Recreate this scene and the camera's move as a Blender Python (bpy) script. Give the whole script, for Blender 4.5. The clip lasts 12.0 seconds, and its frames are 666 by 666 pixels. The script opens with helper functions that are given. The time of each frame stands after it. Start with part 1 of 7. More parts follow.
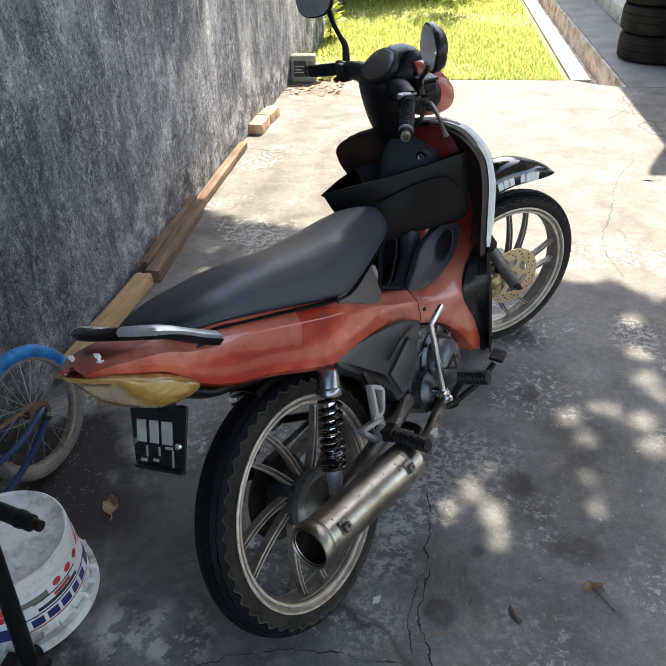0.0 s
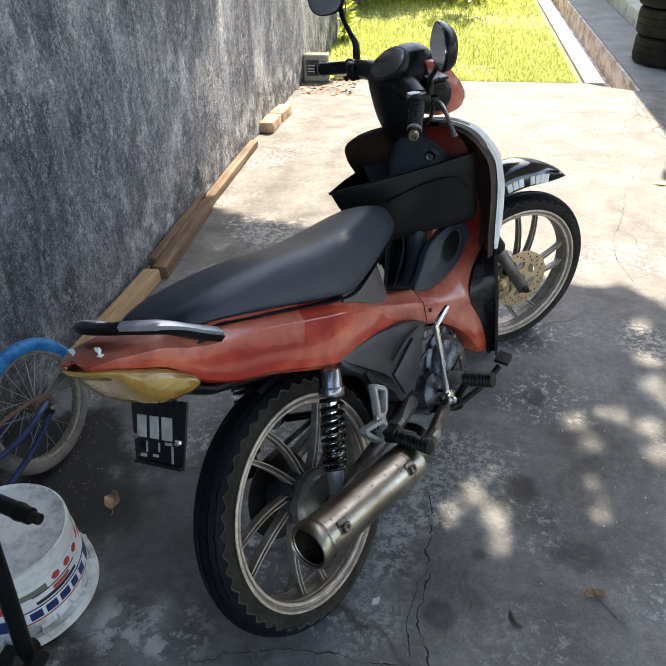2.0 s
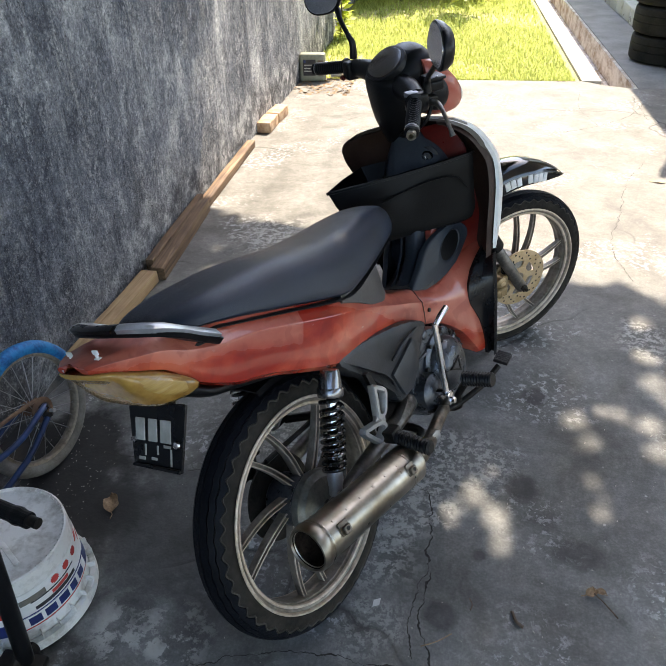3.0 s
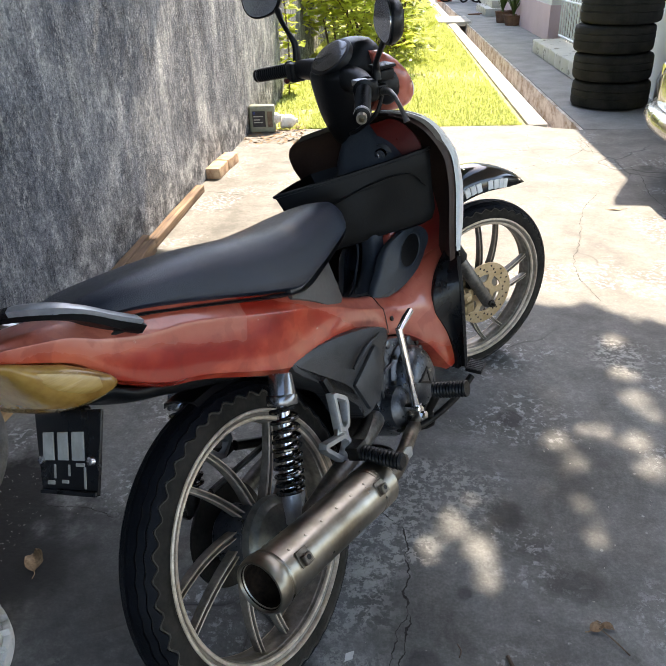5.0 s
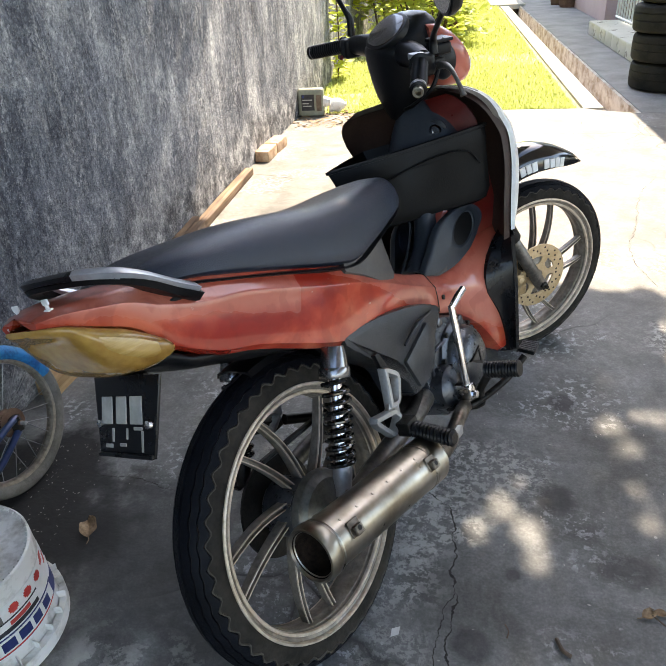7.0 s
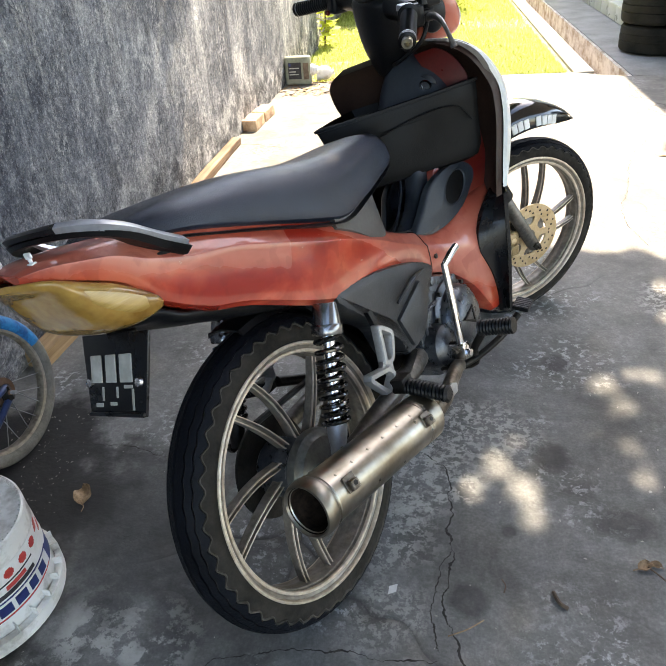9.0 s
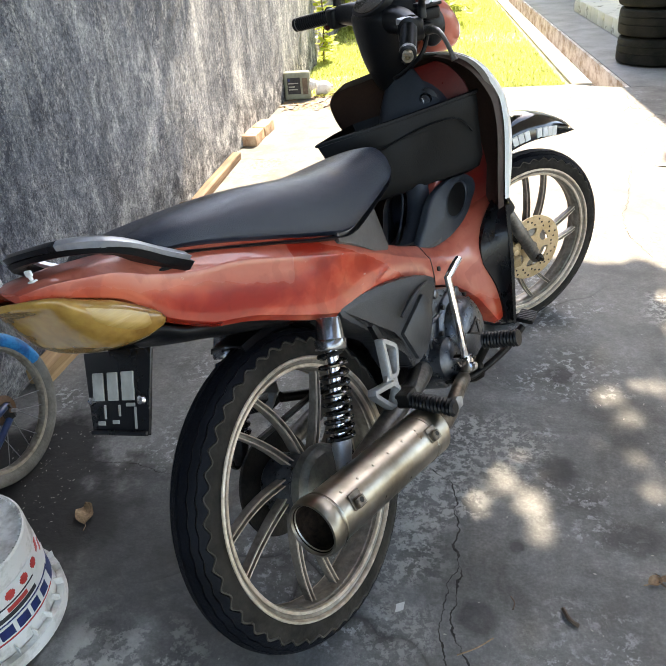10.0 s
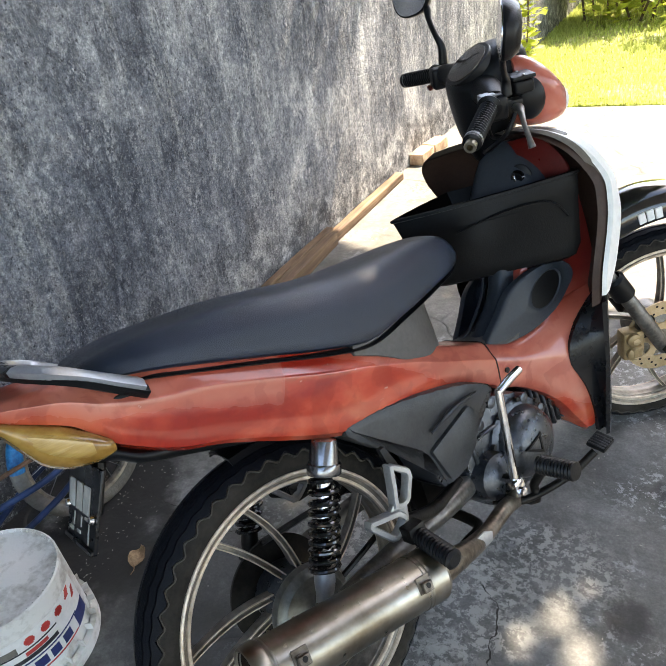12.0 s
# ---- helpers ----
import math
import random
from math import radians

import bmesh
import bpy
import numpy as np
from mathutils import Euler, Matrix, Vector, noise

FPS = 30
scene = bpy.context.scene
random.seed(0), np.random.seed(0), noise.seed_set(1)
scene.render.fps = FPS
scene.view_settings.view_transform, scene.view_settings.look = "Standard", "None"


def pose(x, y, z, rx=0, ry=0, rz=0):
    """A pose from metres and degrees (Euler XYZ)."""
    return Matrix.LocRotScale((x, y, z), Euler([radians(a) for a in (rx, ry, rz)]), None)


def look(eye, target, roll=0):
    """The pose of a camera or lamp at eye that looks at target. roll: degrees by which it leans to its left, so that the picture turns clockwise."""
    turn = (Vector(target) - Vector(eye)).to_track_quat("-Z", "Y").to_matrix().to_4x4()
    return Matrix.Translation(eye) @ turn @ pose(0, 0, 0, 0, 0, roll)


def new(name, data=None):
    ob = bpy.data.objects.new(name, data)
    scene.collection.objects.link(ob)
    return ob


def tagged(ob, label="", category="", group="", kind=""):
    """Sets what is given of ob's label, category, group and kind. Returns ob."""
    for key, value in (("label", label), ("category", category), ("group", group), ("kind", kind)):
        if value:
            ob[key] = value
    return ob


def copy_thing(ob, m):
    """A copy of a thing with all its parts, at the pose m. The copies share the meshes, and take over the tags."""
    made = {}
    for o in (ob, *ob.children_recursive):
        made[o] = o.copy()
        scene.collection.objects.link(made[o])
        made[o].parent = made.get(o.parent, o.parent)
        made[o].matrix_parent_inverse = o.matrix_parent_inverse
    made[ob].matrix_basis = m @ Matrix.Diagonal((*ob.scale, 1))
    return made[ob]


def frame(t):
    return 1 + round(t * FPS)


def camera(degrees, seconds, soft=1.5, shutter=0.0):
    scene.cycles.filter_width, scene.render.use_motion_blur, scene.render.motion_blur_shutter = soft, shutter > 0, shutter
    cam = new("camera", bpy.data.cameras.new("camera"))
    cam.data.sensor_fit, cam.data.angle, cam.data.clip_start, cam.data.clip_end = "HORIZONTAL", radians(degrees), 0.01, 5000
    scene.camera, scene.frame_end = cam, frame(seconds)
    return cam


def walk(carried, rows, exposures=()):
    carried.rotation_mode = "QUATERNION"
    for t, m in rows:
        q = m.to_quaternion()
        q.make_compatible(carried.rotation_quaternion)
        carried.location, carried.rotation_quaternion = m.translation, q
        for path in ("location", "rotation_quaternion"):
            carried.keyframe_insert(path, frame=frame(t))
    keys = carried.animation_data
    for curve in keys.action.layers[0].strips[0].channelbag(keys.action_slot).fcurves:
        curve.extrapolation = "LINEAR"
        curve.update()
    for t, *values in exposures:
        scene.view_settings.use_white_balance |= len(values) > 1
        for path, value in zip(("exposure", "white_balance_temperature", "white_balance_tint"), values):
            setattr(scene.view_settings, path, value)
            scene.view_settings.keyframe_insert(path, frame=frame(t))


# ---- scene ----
cam = camera(52.1, 12.0, soft=1.0)
PATH = [
    (0, (1.239, -0.34, 1.406), (0.946, 1.285, 0.277), -2.0),
    (0.5, (1.24, -0.331, 1.405), (0.943, 1.298, 0.284), -1.7),
    (1, (1.245, -0.327, 1.399), (0.945, 1.297, 0.27), -1.9),
    (1.5, (1.248, -0.332, 1.4), (0.92, 1.29, 0.276), -1.6),
    (2, (1.249, -0.333, 1.399), (0.93, 1.288, 0.271), -1.4),
    (2.5, (1.25, -0.334, 1.401), (0.927, 1.284, 0.271), -1.9),
    (3, (1.247, -0.327, 1.398), (0.933, 1.294, 0.269), -1.7),
    (3.2, (1.247, -0.31, 1.393), (0.981, 1.35, 0.31), -0.7),
    (4.8, (1.246, -0.259, 1.207), (1.023, 1.514, 0.31), -0.2),
    (5, (1.246, -0.237, 1.19), (1.031, 1.501, 0.225), -2.2),
    (5.5, (1.23, -0.236, 1.179), (0.951, 1.487, 0.202), -3.2),
    (6, (1.23, -0.242, 1.177), (0.919, 1.499, 0.243), -3.8),
    (6.5, (1.225, -0.254, 1.167), (0.918, 1.448, 0.162), -2.9),
    (7, (1.229, -0.249, 1.167), (0.891, 1.455, 0.177), -3.2),
    (7.2, (1.233, -0.251, 1.163), (0.905, 1.455, 0.172), -4.5),
    (8.8, (1.228, -0.253, 1.133), (0.854, 1.424, 0.109), -5.1),
    (9, (1.227, -0.251, 1.13), (0.914, 1.421, 0.078), -4.0),
    (9.5, (1.219, -0.247, 1.123), (0.884, 1.426, 0.081), -6.0),
    (10, (1.221, -0.241, 1.127), (0.904, 1.45, 0.108), -4.6),
    (10.5, (1.231, -0.238, 1.162), (0.814, 1.462, 0.195), -6.5),
    (11, (1.32, -0.209, 1.203), (0.816, 1.464, 0.23), -8.4),
    (11.5, (1.439, -0.1, 1.24), (0.777, 1.543, 0.312), -6.1),
    (12, (1.482, 0.022, 1.239), (0.619, 1.528, 0.246), -7.9),
]
walk(cam, [(t, look(eye, target, roll)) for t, eye, target, roll in PATH],
     [(0, 2.57, 6950, 12), (3, 2.57, 6950, 12), (5, 2.60, 7100, 13), (7, 2.85, 7250, 13), (9, 3.12, 7500, 12), (10, 3.10, 7500, 12), (11.4, 3.05, 7450, 12), (12, 3.15, 7450, 12)])

# ---- sky, sun ----
SUN_ELEV, SUN_AZ = radians(53), radians(12)      # azimuth from +y towards +x
world = bpy.data.worlds.new("sky")
scene.world = world
world.use_nodes = True
wn = world.node_tree.nodes
sky = wn.new("ShaderNodeTexSky")
sky.sky_type = 'NISHITA'
sky.sun_disc = False
sky.sun_elevation, sky.sun_rotation = SUN_ELEV, SUN_AZ
sky.air_density, sky.dust_density = 1.0, 1.2
world.node_tree.links.new(sky.outputs[0], wn["Background"].inputs[0])
wn["Background"].inputs[1].default_value = 0.13
sun_data = bpy.data.lights.new("sun", 'SUN')
sun_data.energy, sun_data.angle, sun_data.color = 2.4, radians(0.5), (1.0, 0.915, 0.79)
sun = new("sun", sun_data)
TO_SUN = Vector((math.sin(SUN_AZ) * math.cos(SUN_ELEV), math.cos(SUN_AZ) * math.cos(SUN_ELEV), math.sin(SUN_ELEV)))
sun.matrix_world = look(TO_SUN * 30, (0, 0, 0))

# ---- mesh helpers ----
def finish(me, angle=38):
    me.polygons.foreach_set("use_smooth", [True] * len(me.polygons))
    me.set_sharp_from_angle(angle=radians(angle))


def part(name, bm, material, parent=None, label="", angle=38, recalc=True, m=None):
    """Links a bmesh as one mesh object, under parent where one is given."""
    if recalc:
        bmesh.ops.recalc_face_normals(bm, faces=bm.faces)
    if m is not None:
        bm.transform(m)
    me = bpy.data.meshes.new(name)
    bm.to_mesh(me)
    bm.free()
    me.materials.append(material)
    finish(me, angle)
    ob = new(name, me)
    if parent is not None:
        ob.parent = parent
    if label:
        ob["label"] = label
    return ob


def base(name, m, label, category, group="", kind=""):
    ob = new(name)
    ob.empty_display_size = 0.1
    ob.matrix_world = m
    return tagged(ob, label, category, group, kind)


def curve(points, n):
    """n points along a smooth line through points."""
    p = np.array(points, float)
    p = np.vstack([2 * p[0] - p[1], p, 2 * p[-1] - p[-2]])
    out = []
    for u in np.linspace(0, len(points) - 1 - 1e-9, n):
        k, t = int(u), u - int(u)
        a, b, c, d = p[k:k + 4]
        out.append(0.5 * (2 * b + (c - a) * t + (2 * a - 5 * b + 4 * c - d) * t ** 2 + (3 * b - 3 * c + d - a) * t ** 3))
    return np.array(out)


def loft(rings, closed=True, caps=True, bm=None):
    bm = bm or bmesh.new()
    vs = [[bm.verts.new(tuple(float(c) for c in p)) for p in ring] for ring in rings]
    n = len(vs[0])
    for a, b in zip(vs, vs[1:]):
        for i in range(n if closed else n - 1):
            j = (i + 1) % n
            bm.faces.new((a[i], a[j], b[j], b[i]))
    if caps and closed:
        bm.faces.new(vs[0][::-1])
        bm.faces.new(vs[-1])
    return bm


def tube(points, radius, seg=12, n=0, bm=None, caps=True):
    """A pipe along points; radius a number or one for each point."""
    pts = np.array(points, float)
    rad = np.full(len(pts), radius, float) if np.isscalar(radius) else np.array(radius, float)
    if n:
        rad = np.interp(np.linspace(0, len(pts) - 1, n), range(len(pts)), rad)
        pts = curve(pts, n)
    rings, side = [], None
    for i, p in enumerate(pts):
        d = Vector(pts[min(i + 1, len(pts) - 1)] - pts[max(i - 1, 0)]).normalized()
        if side is None:
            side = d.orthogonal().normalized()
        side = (side - d * side.dot(d)).normalized()
        up = d.cross(side)
        rings.append([Vector(p) + (side * math.cos(a) + up * math.sin(a)) * float(rad[i]) for a in np.linspace(0, 2 * math.pi, seg, endpoint=False)])
    return loft(rings, True, caps, bm)


def lathe(profile, m=None, seg=48, bm=None, closed=False, caps=True):
    """profile: (radius, along x) pairs, turned about the x axis."""
    fresh = bm is None
    bm = bm or bmesh.new()
    before = set(bm.verts)
    rings = [[bm.verts.new((x, r * math.cos(a), r * math.sin(a))) for a in np.linspace(0, 2 * math.pi, seg, endpoint=False)] for r, x in profile]
    pairs = list(zip(rings, rings[1:])) + ([(rings[-1], rings[0])] if closed else [])
    for a, b in pairs:
        for i in range(seg):
            j = (i + 1) % seg
            bm.faces.new((a[i], a[j], b[j], b[i]))
    if not closed and caps:
        for ring, r in ((rings[0], profile[0][0]), (rings[-1], profile[-1][0])):
            if r > 1e-4:
                bm.faces.new(ring)
    if m is not None:
        bmesh.ops.transform(bm, matrix=m, verts=[v for v in bm.verts if v not in before])
    return bm


def box(x0, x1, y0, y1, z0, z1, bevel=0.0, seg=1, m=None, bm=None):
    out = bmesh.new()
    bmesh.ops.create_cube(out, size=1.0)
    for v in out.verts:
        v.co = Vector(((x0 + x1) / 2 + v.co.x * (x1 - x0), (y0 + y1) / 2 + v.co.y * (y1 - y0), (z0 + z1) / 2 + v.co.z * (z1 - z0)))
    if bevel:
        bmesh.ops.bevel(out, geom=out.edges[:], offset=bevel, segments=seg, affect='EDGES', profile=0.6)
    if m is not None:
        out.transform(m)
    if bm is None:
        return out
    return join(bm, out)


def join(bm, other):
    me = bpy.data.meshes.new("tmp")
    other.to_mesh(me)
    other.free()
    bm.from_mesh(me)
    bpy.data.meshes.remove(me)
    return bm


def slab(poly, z0, z1, bevel=0.0, bm=None):
    """A flat plate: outline poly in x, y between two heights."""
    out = bmesh.new()
    f = out.faces.new([out.verts.new((x, y, z0)) for x, y in poly])
    up = bmesh.ops.extrude_face_region(out, geom=[f])
    for v in up["geom"]:
        if isinstance(v, bmesh.types.BMVert):
            v.co.z = z1
    bmesh.ops.recalc_face_normals(out, faces=out.faces)
    if bevel:
        bmesh.ops.bevel(out, geom=out.edges[:], offset=bevel, segments=2, affect='EDGES', profile=0.6)
    return out if bm is None else join(bm, out)


def plate(poly, x0, x1, bevel=0.0):
    """A flat plate: outline poly in y, z between two sideways places."""
    out = slab([(y, z) for y, z in poly], x0, x1, bevel)
    for v in out.verts:
        v.co = Vector((v.co.z, v.co.x, v.co.y))
    return out


def rounded(poly, n=48):
    """A closed outline through the points of poly, smoothed."""
    p = list(poly)
    line = curve(p[-2:] + p + p[:2], (len(p) + 3) * 8 + 1)
    step = (len(line) - 1) / (len(p) + 3)
    return [tuple(line[int(round(2 * step + k * len(p) * step / n))]) for k in range(n)]

# ---- materials ----
def shade(name, color, rough=0.5, metal=0.0, coat=0.0, ior=1.45):
    mat = bpy.data.materials.new(name)
    mat.use_nodes = True
    b = mat.node_tree.nodes["Principled BSDF"]
    b.inputs["Base Color"].default_value = (*color, 1)
    b.inputs["Roughness"].default_value = rough
    b.inputs["Metallic"].default_value = metal
    b.inputs["Coat Weight"].default_value = coat
    b.inputs["IOR"].default_value = ior
    return mat


class Nodes:
    """Short names for building a node tree."""
    def __init__(self, mat):
        self.t = mat.node_tree
        self.bsdf = self.t.nodes["Principled BSDF"]

    def node(self, kind, **sets):
        n = self.t.nodes.new(kind)
        for k, v in sets.items():
            if k == "operation":
                n.operation = v
            elif k == "blend":
                n.blend_type = v
            elif k == "data":
                n.data_type = v
            elif k == "feature":
                n.feature = v
            elif k == "invert":
                n.invert = v
        return n

    def link(self, a, b):
        self.t.links.new(a, b)

    def pos(self, scale=(1, 1, 1), turn=(0, 0, 0), world=True):
        m = self.node("ShaderNodeMapping")
        m.inputs["Scale"].default_value = scale
        m.inputs["Rotation"].default_value = turn
        if world:
            self.link(self.node("ShaderNodeNewGeometry").outputs["Position"], m.inputs["Vector"])
        else:
            self.link(self.node("ShaderNodeTexCoord").outputs["Object"], m.inputs["Vector"])
        return m.outputs[0]

    def noise(self, vec, scale, detail=5.0, rough=0.6, warp=0.0):
        n = self.node("ShaderNodeTexNoise")
        n.inputs["Scale"].default_value, n.inputs["Detail"].default_value = scale, detail
        n.inputs["Roughness"].default_value, n.inputs["Distortion"].default_value = rough, warp
        self.link(vec, n.inputs["Vector"])
        return n.outputs["Fac"]

    def ramp(self, fac, stops):
        r = self.node("ShaderNodeValToRGB")
        e = r.color_ramp.elements
        while len(e) < len(stops):
            e.new(0.5)
        for k, (p, c) in enumerate(stops):
            e[k].position = p
            e[k].color = (*c, 1) if not np.isscalar(c) else (c, c, c, 1)
        self.link(fac, r.inputs[0])
        return r.outputs[0]

    def mix(self, fac, a, b, blend='MIX'):
        m = self.node("ShaderNodeMix", data='RGBA', blend=blend)
        for sock, v in ((m.inputs[0], fac), (m.inputs[6], a), (m.inputs[7], b)):
            if isinstance(v, (int, float)):
                sock.default_value = v
            elif isinstance(v, tuple):
                sock.default_value = (*v, 1)
            else:
                self.link(v, sock)
        return m.outputs[2]

    def math(self, op, a, b=0.0):
        m = self.node("ShaderNodeMath", operation=op)
        for sock, v in zip(m.inputs, (a, b)):
            if isinstance(v, (int, float)):
                sock.default_value = v
            else:
                self.link(v, sock)
        return m.outputs[0]

    def cracks(self, vec, scale, width):
        v = self.node("ShaderNodeTexVoronoi", feature='DISTANCE_TO_EDGE')
        v.inputs["Scale"].default_value = scale
        self.link(vec, v.inputs["Vector"])
        return self.ramp(v.outputs["Distance"], [(0.0, 1.0), (width, 0.0)])

    def bump(self, height, strength, distance=0.01, also=None):
        n = self.node("ShaderNodeBump")
        n.inputs["Strength"].default_value, n.inputs["Distance"].default_value = strength, distance
        self.link(height, n.inputs["Height"])
        if also is not None:
            self.link(also, n.inputs["Normal"])
        self.link(n.outputs[0], self.bsdf.inputs["Normal"])
        return n.outputs[0]

    def color(self, c):
        self.link(c, self.bsdf.inputs["Base Color"])

    def rough(self, r):
        self.link(r, self.bsdf.inputs["Roughness"])


def mottled(name, dark, light, scale=6.0, rough=0.6, metal=0.0, grain=60.0, bump=0.15, coat=0.0, world=False, spread=(0.35, 0.65), stretch=(1, 1, 1), rough_var=0.12, spec=0.5):
    """A surface whose colour wanders between two tones at two scales, with fine relief."""
    mat = shade(name, dark, rough, metal, coat)
    n = Nodes(mat)
    n.bsdf.inputs["Specular IOR Level"].default_value = spec
    p = n.pos(stretch, world=world)
    big, fine = n.noise(p, scale, 4), n.noise(p, grain, 3)
    both = n.math('ADD', n.math('MULTIPLY', big, 0.7), n.math('MULTIPLY', fine, 0.3))
    n.color(n.ramp(both, [(spread[0], dark), (spread[1], light)]))
    n.rough(n.math('ADD', n.math('MULTIPLY', n.noise(p, scale * 2.3, 3), rough_var * 2), max(0.02, rough - rough_var)))
    if bump:
        n.bump(n.noise(p, grain * 1.7, 3), bump, 0.004)
    return mat


# the oil stain tone also serves the wide darker areas near the bicycle
PALE_FLAKE, OIL_DARK = (0.43, 0.43, 0.40), (0.03, 0.0295, 0.029)
# contact shade put into the slab's colour at the wall foot, bicycle and pail
CONTACT_SHADE = (0.012, 0.0115, 0.011)
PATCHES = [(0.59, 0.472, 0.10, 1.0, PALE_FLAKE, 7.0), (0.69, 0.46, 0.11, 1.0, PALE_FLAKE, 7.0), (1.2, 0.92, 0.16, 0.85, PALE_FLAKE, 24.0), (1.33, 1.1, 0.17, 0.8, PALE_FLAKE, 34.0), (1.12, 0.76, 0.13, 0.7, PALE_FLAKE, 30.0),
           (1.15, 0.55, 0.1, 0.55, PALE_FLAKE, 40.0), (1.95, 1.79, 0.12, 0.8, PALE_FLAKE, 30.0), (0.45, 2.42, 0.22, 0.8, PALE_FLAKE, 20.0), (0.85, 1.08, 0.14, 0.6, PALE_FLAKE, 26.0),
           (1.49, 1.02, 0.055, 0.7, OIL_DARK, 0), (1.56, 1.42, 0.05, 0.6, OIL_DARK, 0), (1.29, 0.60, 0.045, 0.6, OIL_DARK, 0), (0.4, 2.1, 0.07, 0.6, OIL_DARK, 0), (1.62, 0.82, 0.06, 0.45, OIL_DARK, 0), (1.38, 0.78, 0.03, 0.6, OIL_DARK, 0), (0.03, 0.95, 0.2, 1.0, CONTACT_SHADE, 0), (0.05, 0.68, 0.2, 1.0, CONTACT_SHADE, 0), (0.2, 0.93, 0.26, 0.95, CONTACT_SHADE, 0), (0.26, 0.70, 0.24, 0.95, CONTACT_SHADE, 0), (0.30, 0.45, 0.26, 0.9, CONTACT_SHADE, 0), (0.28, 0.78, 0.3, 0.75, OIL_DARK, 0), (0.56, 0.75, 0.36, 0.6, OIL_DARK, 0), (0.8, 0.62, 0.22, 0.35, OIL_DARK, 0)]


def concrete_ground():
    mat = shade("concrete", (0.2, 0.2, 0.2), 0.8)
    n = Nodes(mat)
    p = n.pos()
    big = n.noise(p, 0.9, 5, 0.55, 0.4)
    mid = n.noise(p, 5.0, 6, 0.62, 0.3)
    fine = n.noise(p, 70.0, 4, 0.6)
    col = n.ramp(big, [(0.3, (0.093, 0.094, 0.090)), (0.7, (0.170, 0.171, 0.166))])
    col = n.mix(n.ramp(mid, [(0.35, 0.0), (0.7, 1.0)]), col, (0.222, 0.224, 0.218), 'MIX')
    # blotches where water has stood
    col = n.mix(1.0, col, n.ramp(n.noise(p, 3.3, 5, 0.6, 0.5), [(0.36, (0.70, 0.70, 0.68)), (0.50, (1.04, 1.04, 1.03)), (0.66, (1.22, 1.22, 1.22))]), 'MULTIPLY')
    # bleached, dusty end of the slab, towards the lawn
    sep = n.node("ShaderNodeSeparateXYZ")
    n.link(p, sep.inputs[0])
    edge = n.math('ADD', sep.outputs[1], n.math('MULTIPLY', n.noise(p, 1.7, 4), 1.2))
    far = n.ramp(n.math('MULTIPLY', edge, 0.2), [(0.42, 0.0), (0.62, 1.0)])
    col = n.mix(far, col, n.ramp(mid, [(0.32, (0.085, 0.080, 0.070)), (0.5, (0.158, 0.151, 0.135)), (0.64, (0.21, 0.203, 0.186))]))
    # worn paint flecks
    wear = n.math('MULTIPLY', n.ramp(n.noise(p, 2.3, 3, 0.5), [(0.52, 0.0), (0.62, 1.0)]), n.ramp(n.noise(p, 42.0, 8, 0.74), [(0.535, 0.0), (0.56, 1.0)]))
    col = n.mix(n.math('MULTIPLY', wear, 0.85), col, (0.46, 0.47, 0.47))
    # damp spots
    spots = n.node("ShaderNodeTexVoronoi")
    spots.inputs["Scale"].default_value = 2.6
    n.link(p, spots.inputs["Vector"])
    damp = n.ramp(n.math('ADD', spots.outputs["Distance"], n.math('MULTIPLY', n.noise(p, 9, 3), 0.12)), [(0.13, 1.0), (0.2, 0.0)])
    col = n.mix(n.math('MULTIPLY', damp, 0.5), col, (0.07, 0.068, 0.066))
    # small white specks
    speck = n.node("ShaderNodeTexVoronoi")
    speck.inputs["Scale"].default_value = 16.0
    n.link(p, speck.inputs["Vector"])
    dots = n.ramp(speck.outputs["Distance"], [(0.045, 1.0), (0.075, 0.0)])
    col = n.mix(n.math('MULTIPLY', dots, n.ramp(fine, [(0.4, 0.0), (0.6, 0.7)])), col, (0.5, 0.5, 0.48))
    # fine grain of the worn surface
    grain = n.noise(p, 150.0, 4, 0.75)
    col = n.mix(0.5, col, n.ramp(n.math('ADD', n.math('MULTIPLY', grain, 0.5), n.math('MULTIPLY', n.noise(p, 38.0, 6, 0.75), 0.5)), [(0.36, 0.40), (0.5, 0.94), (0.64, 1.8)]), 'MULTIPLY')
    # flaked pale patches, dark oil stains and painted contact shade, each at its own place
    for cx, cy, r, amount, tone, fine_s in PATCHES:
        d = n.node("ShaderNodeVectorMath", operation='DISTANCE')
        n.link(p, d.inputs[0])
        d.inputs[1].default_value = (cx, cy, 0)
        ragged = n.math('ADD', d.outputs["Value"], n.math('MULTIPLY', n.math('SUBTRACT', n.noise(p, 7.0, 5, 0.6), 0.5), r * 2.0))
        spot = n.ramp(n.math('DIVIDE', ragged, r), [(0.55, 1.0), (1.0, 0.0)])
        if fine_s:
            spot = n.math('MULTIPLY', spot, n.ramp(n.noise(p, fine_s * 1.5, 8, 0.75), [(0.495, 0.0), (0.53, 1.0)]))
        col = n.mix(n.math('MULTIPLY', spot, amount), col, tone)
    warp = n.node("ShaderNodeVectorMath", operation='ADD')
    wob = n.node("ShaderNodeTexNoise")
    wob.inputs["Scale"].default_value = 3.0
    n.link(p, wob.inputs["Vector"])
    wob2 = n.node("ShaderNodeVectorMath", operation='SCALE')
    n.link(wob.outputs["Color"], wob2.inputs[0])
    wob2.inputs["Scale"].default_value = 0.25
    n.link(p, warp.inputs[0])
    n.link(wob2.outputs[0], warp.inputs[1])
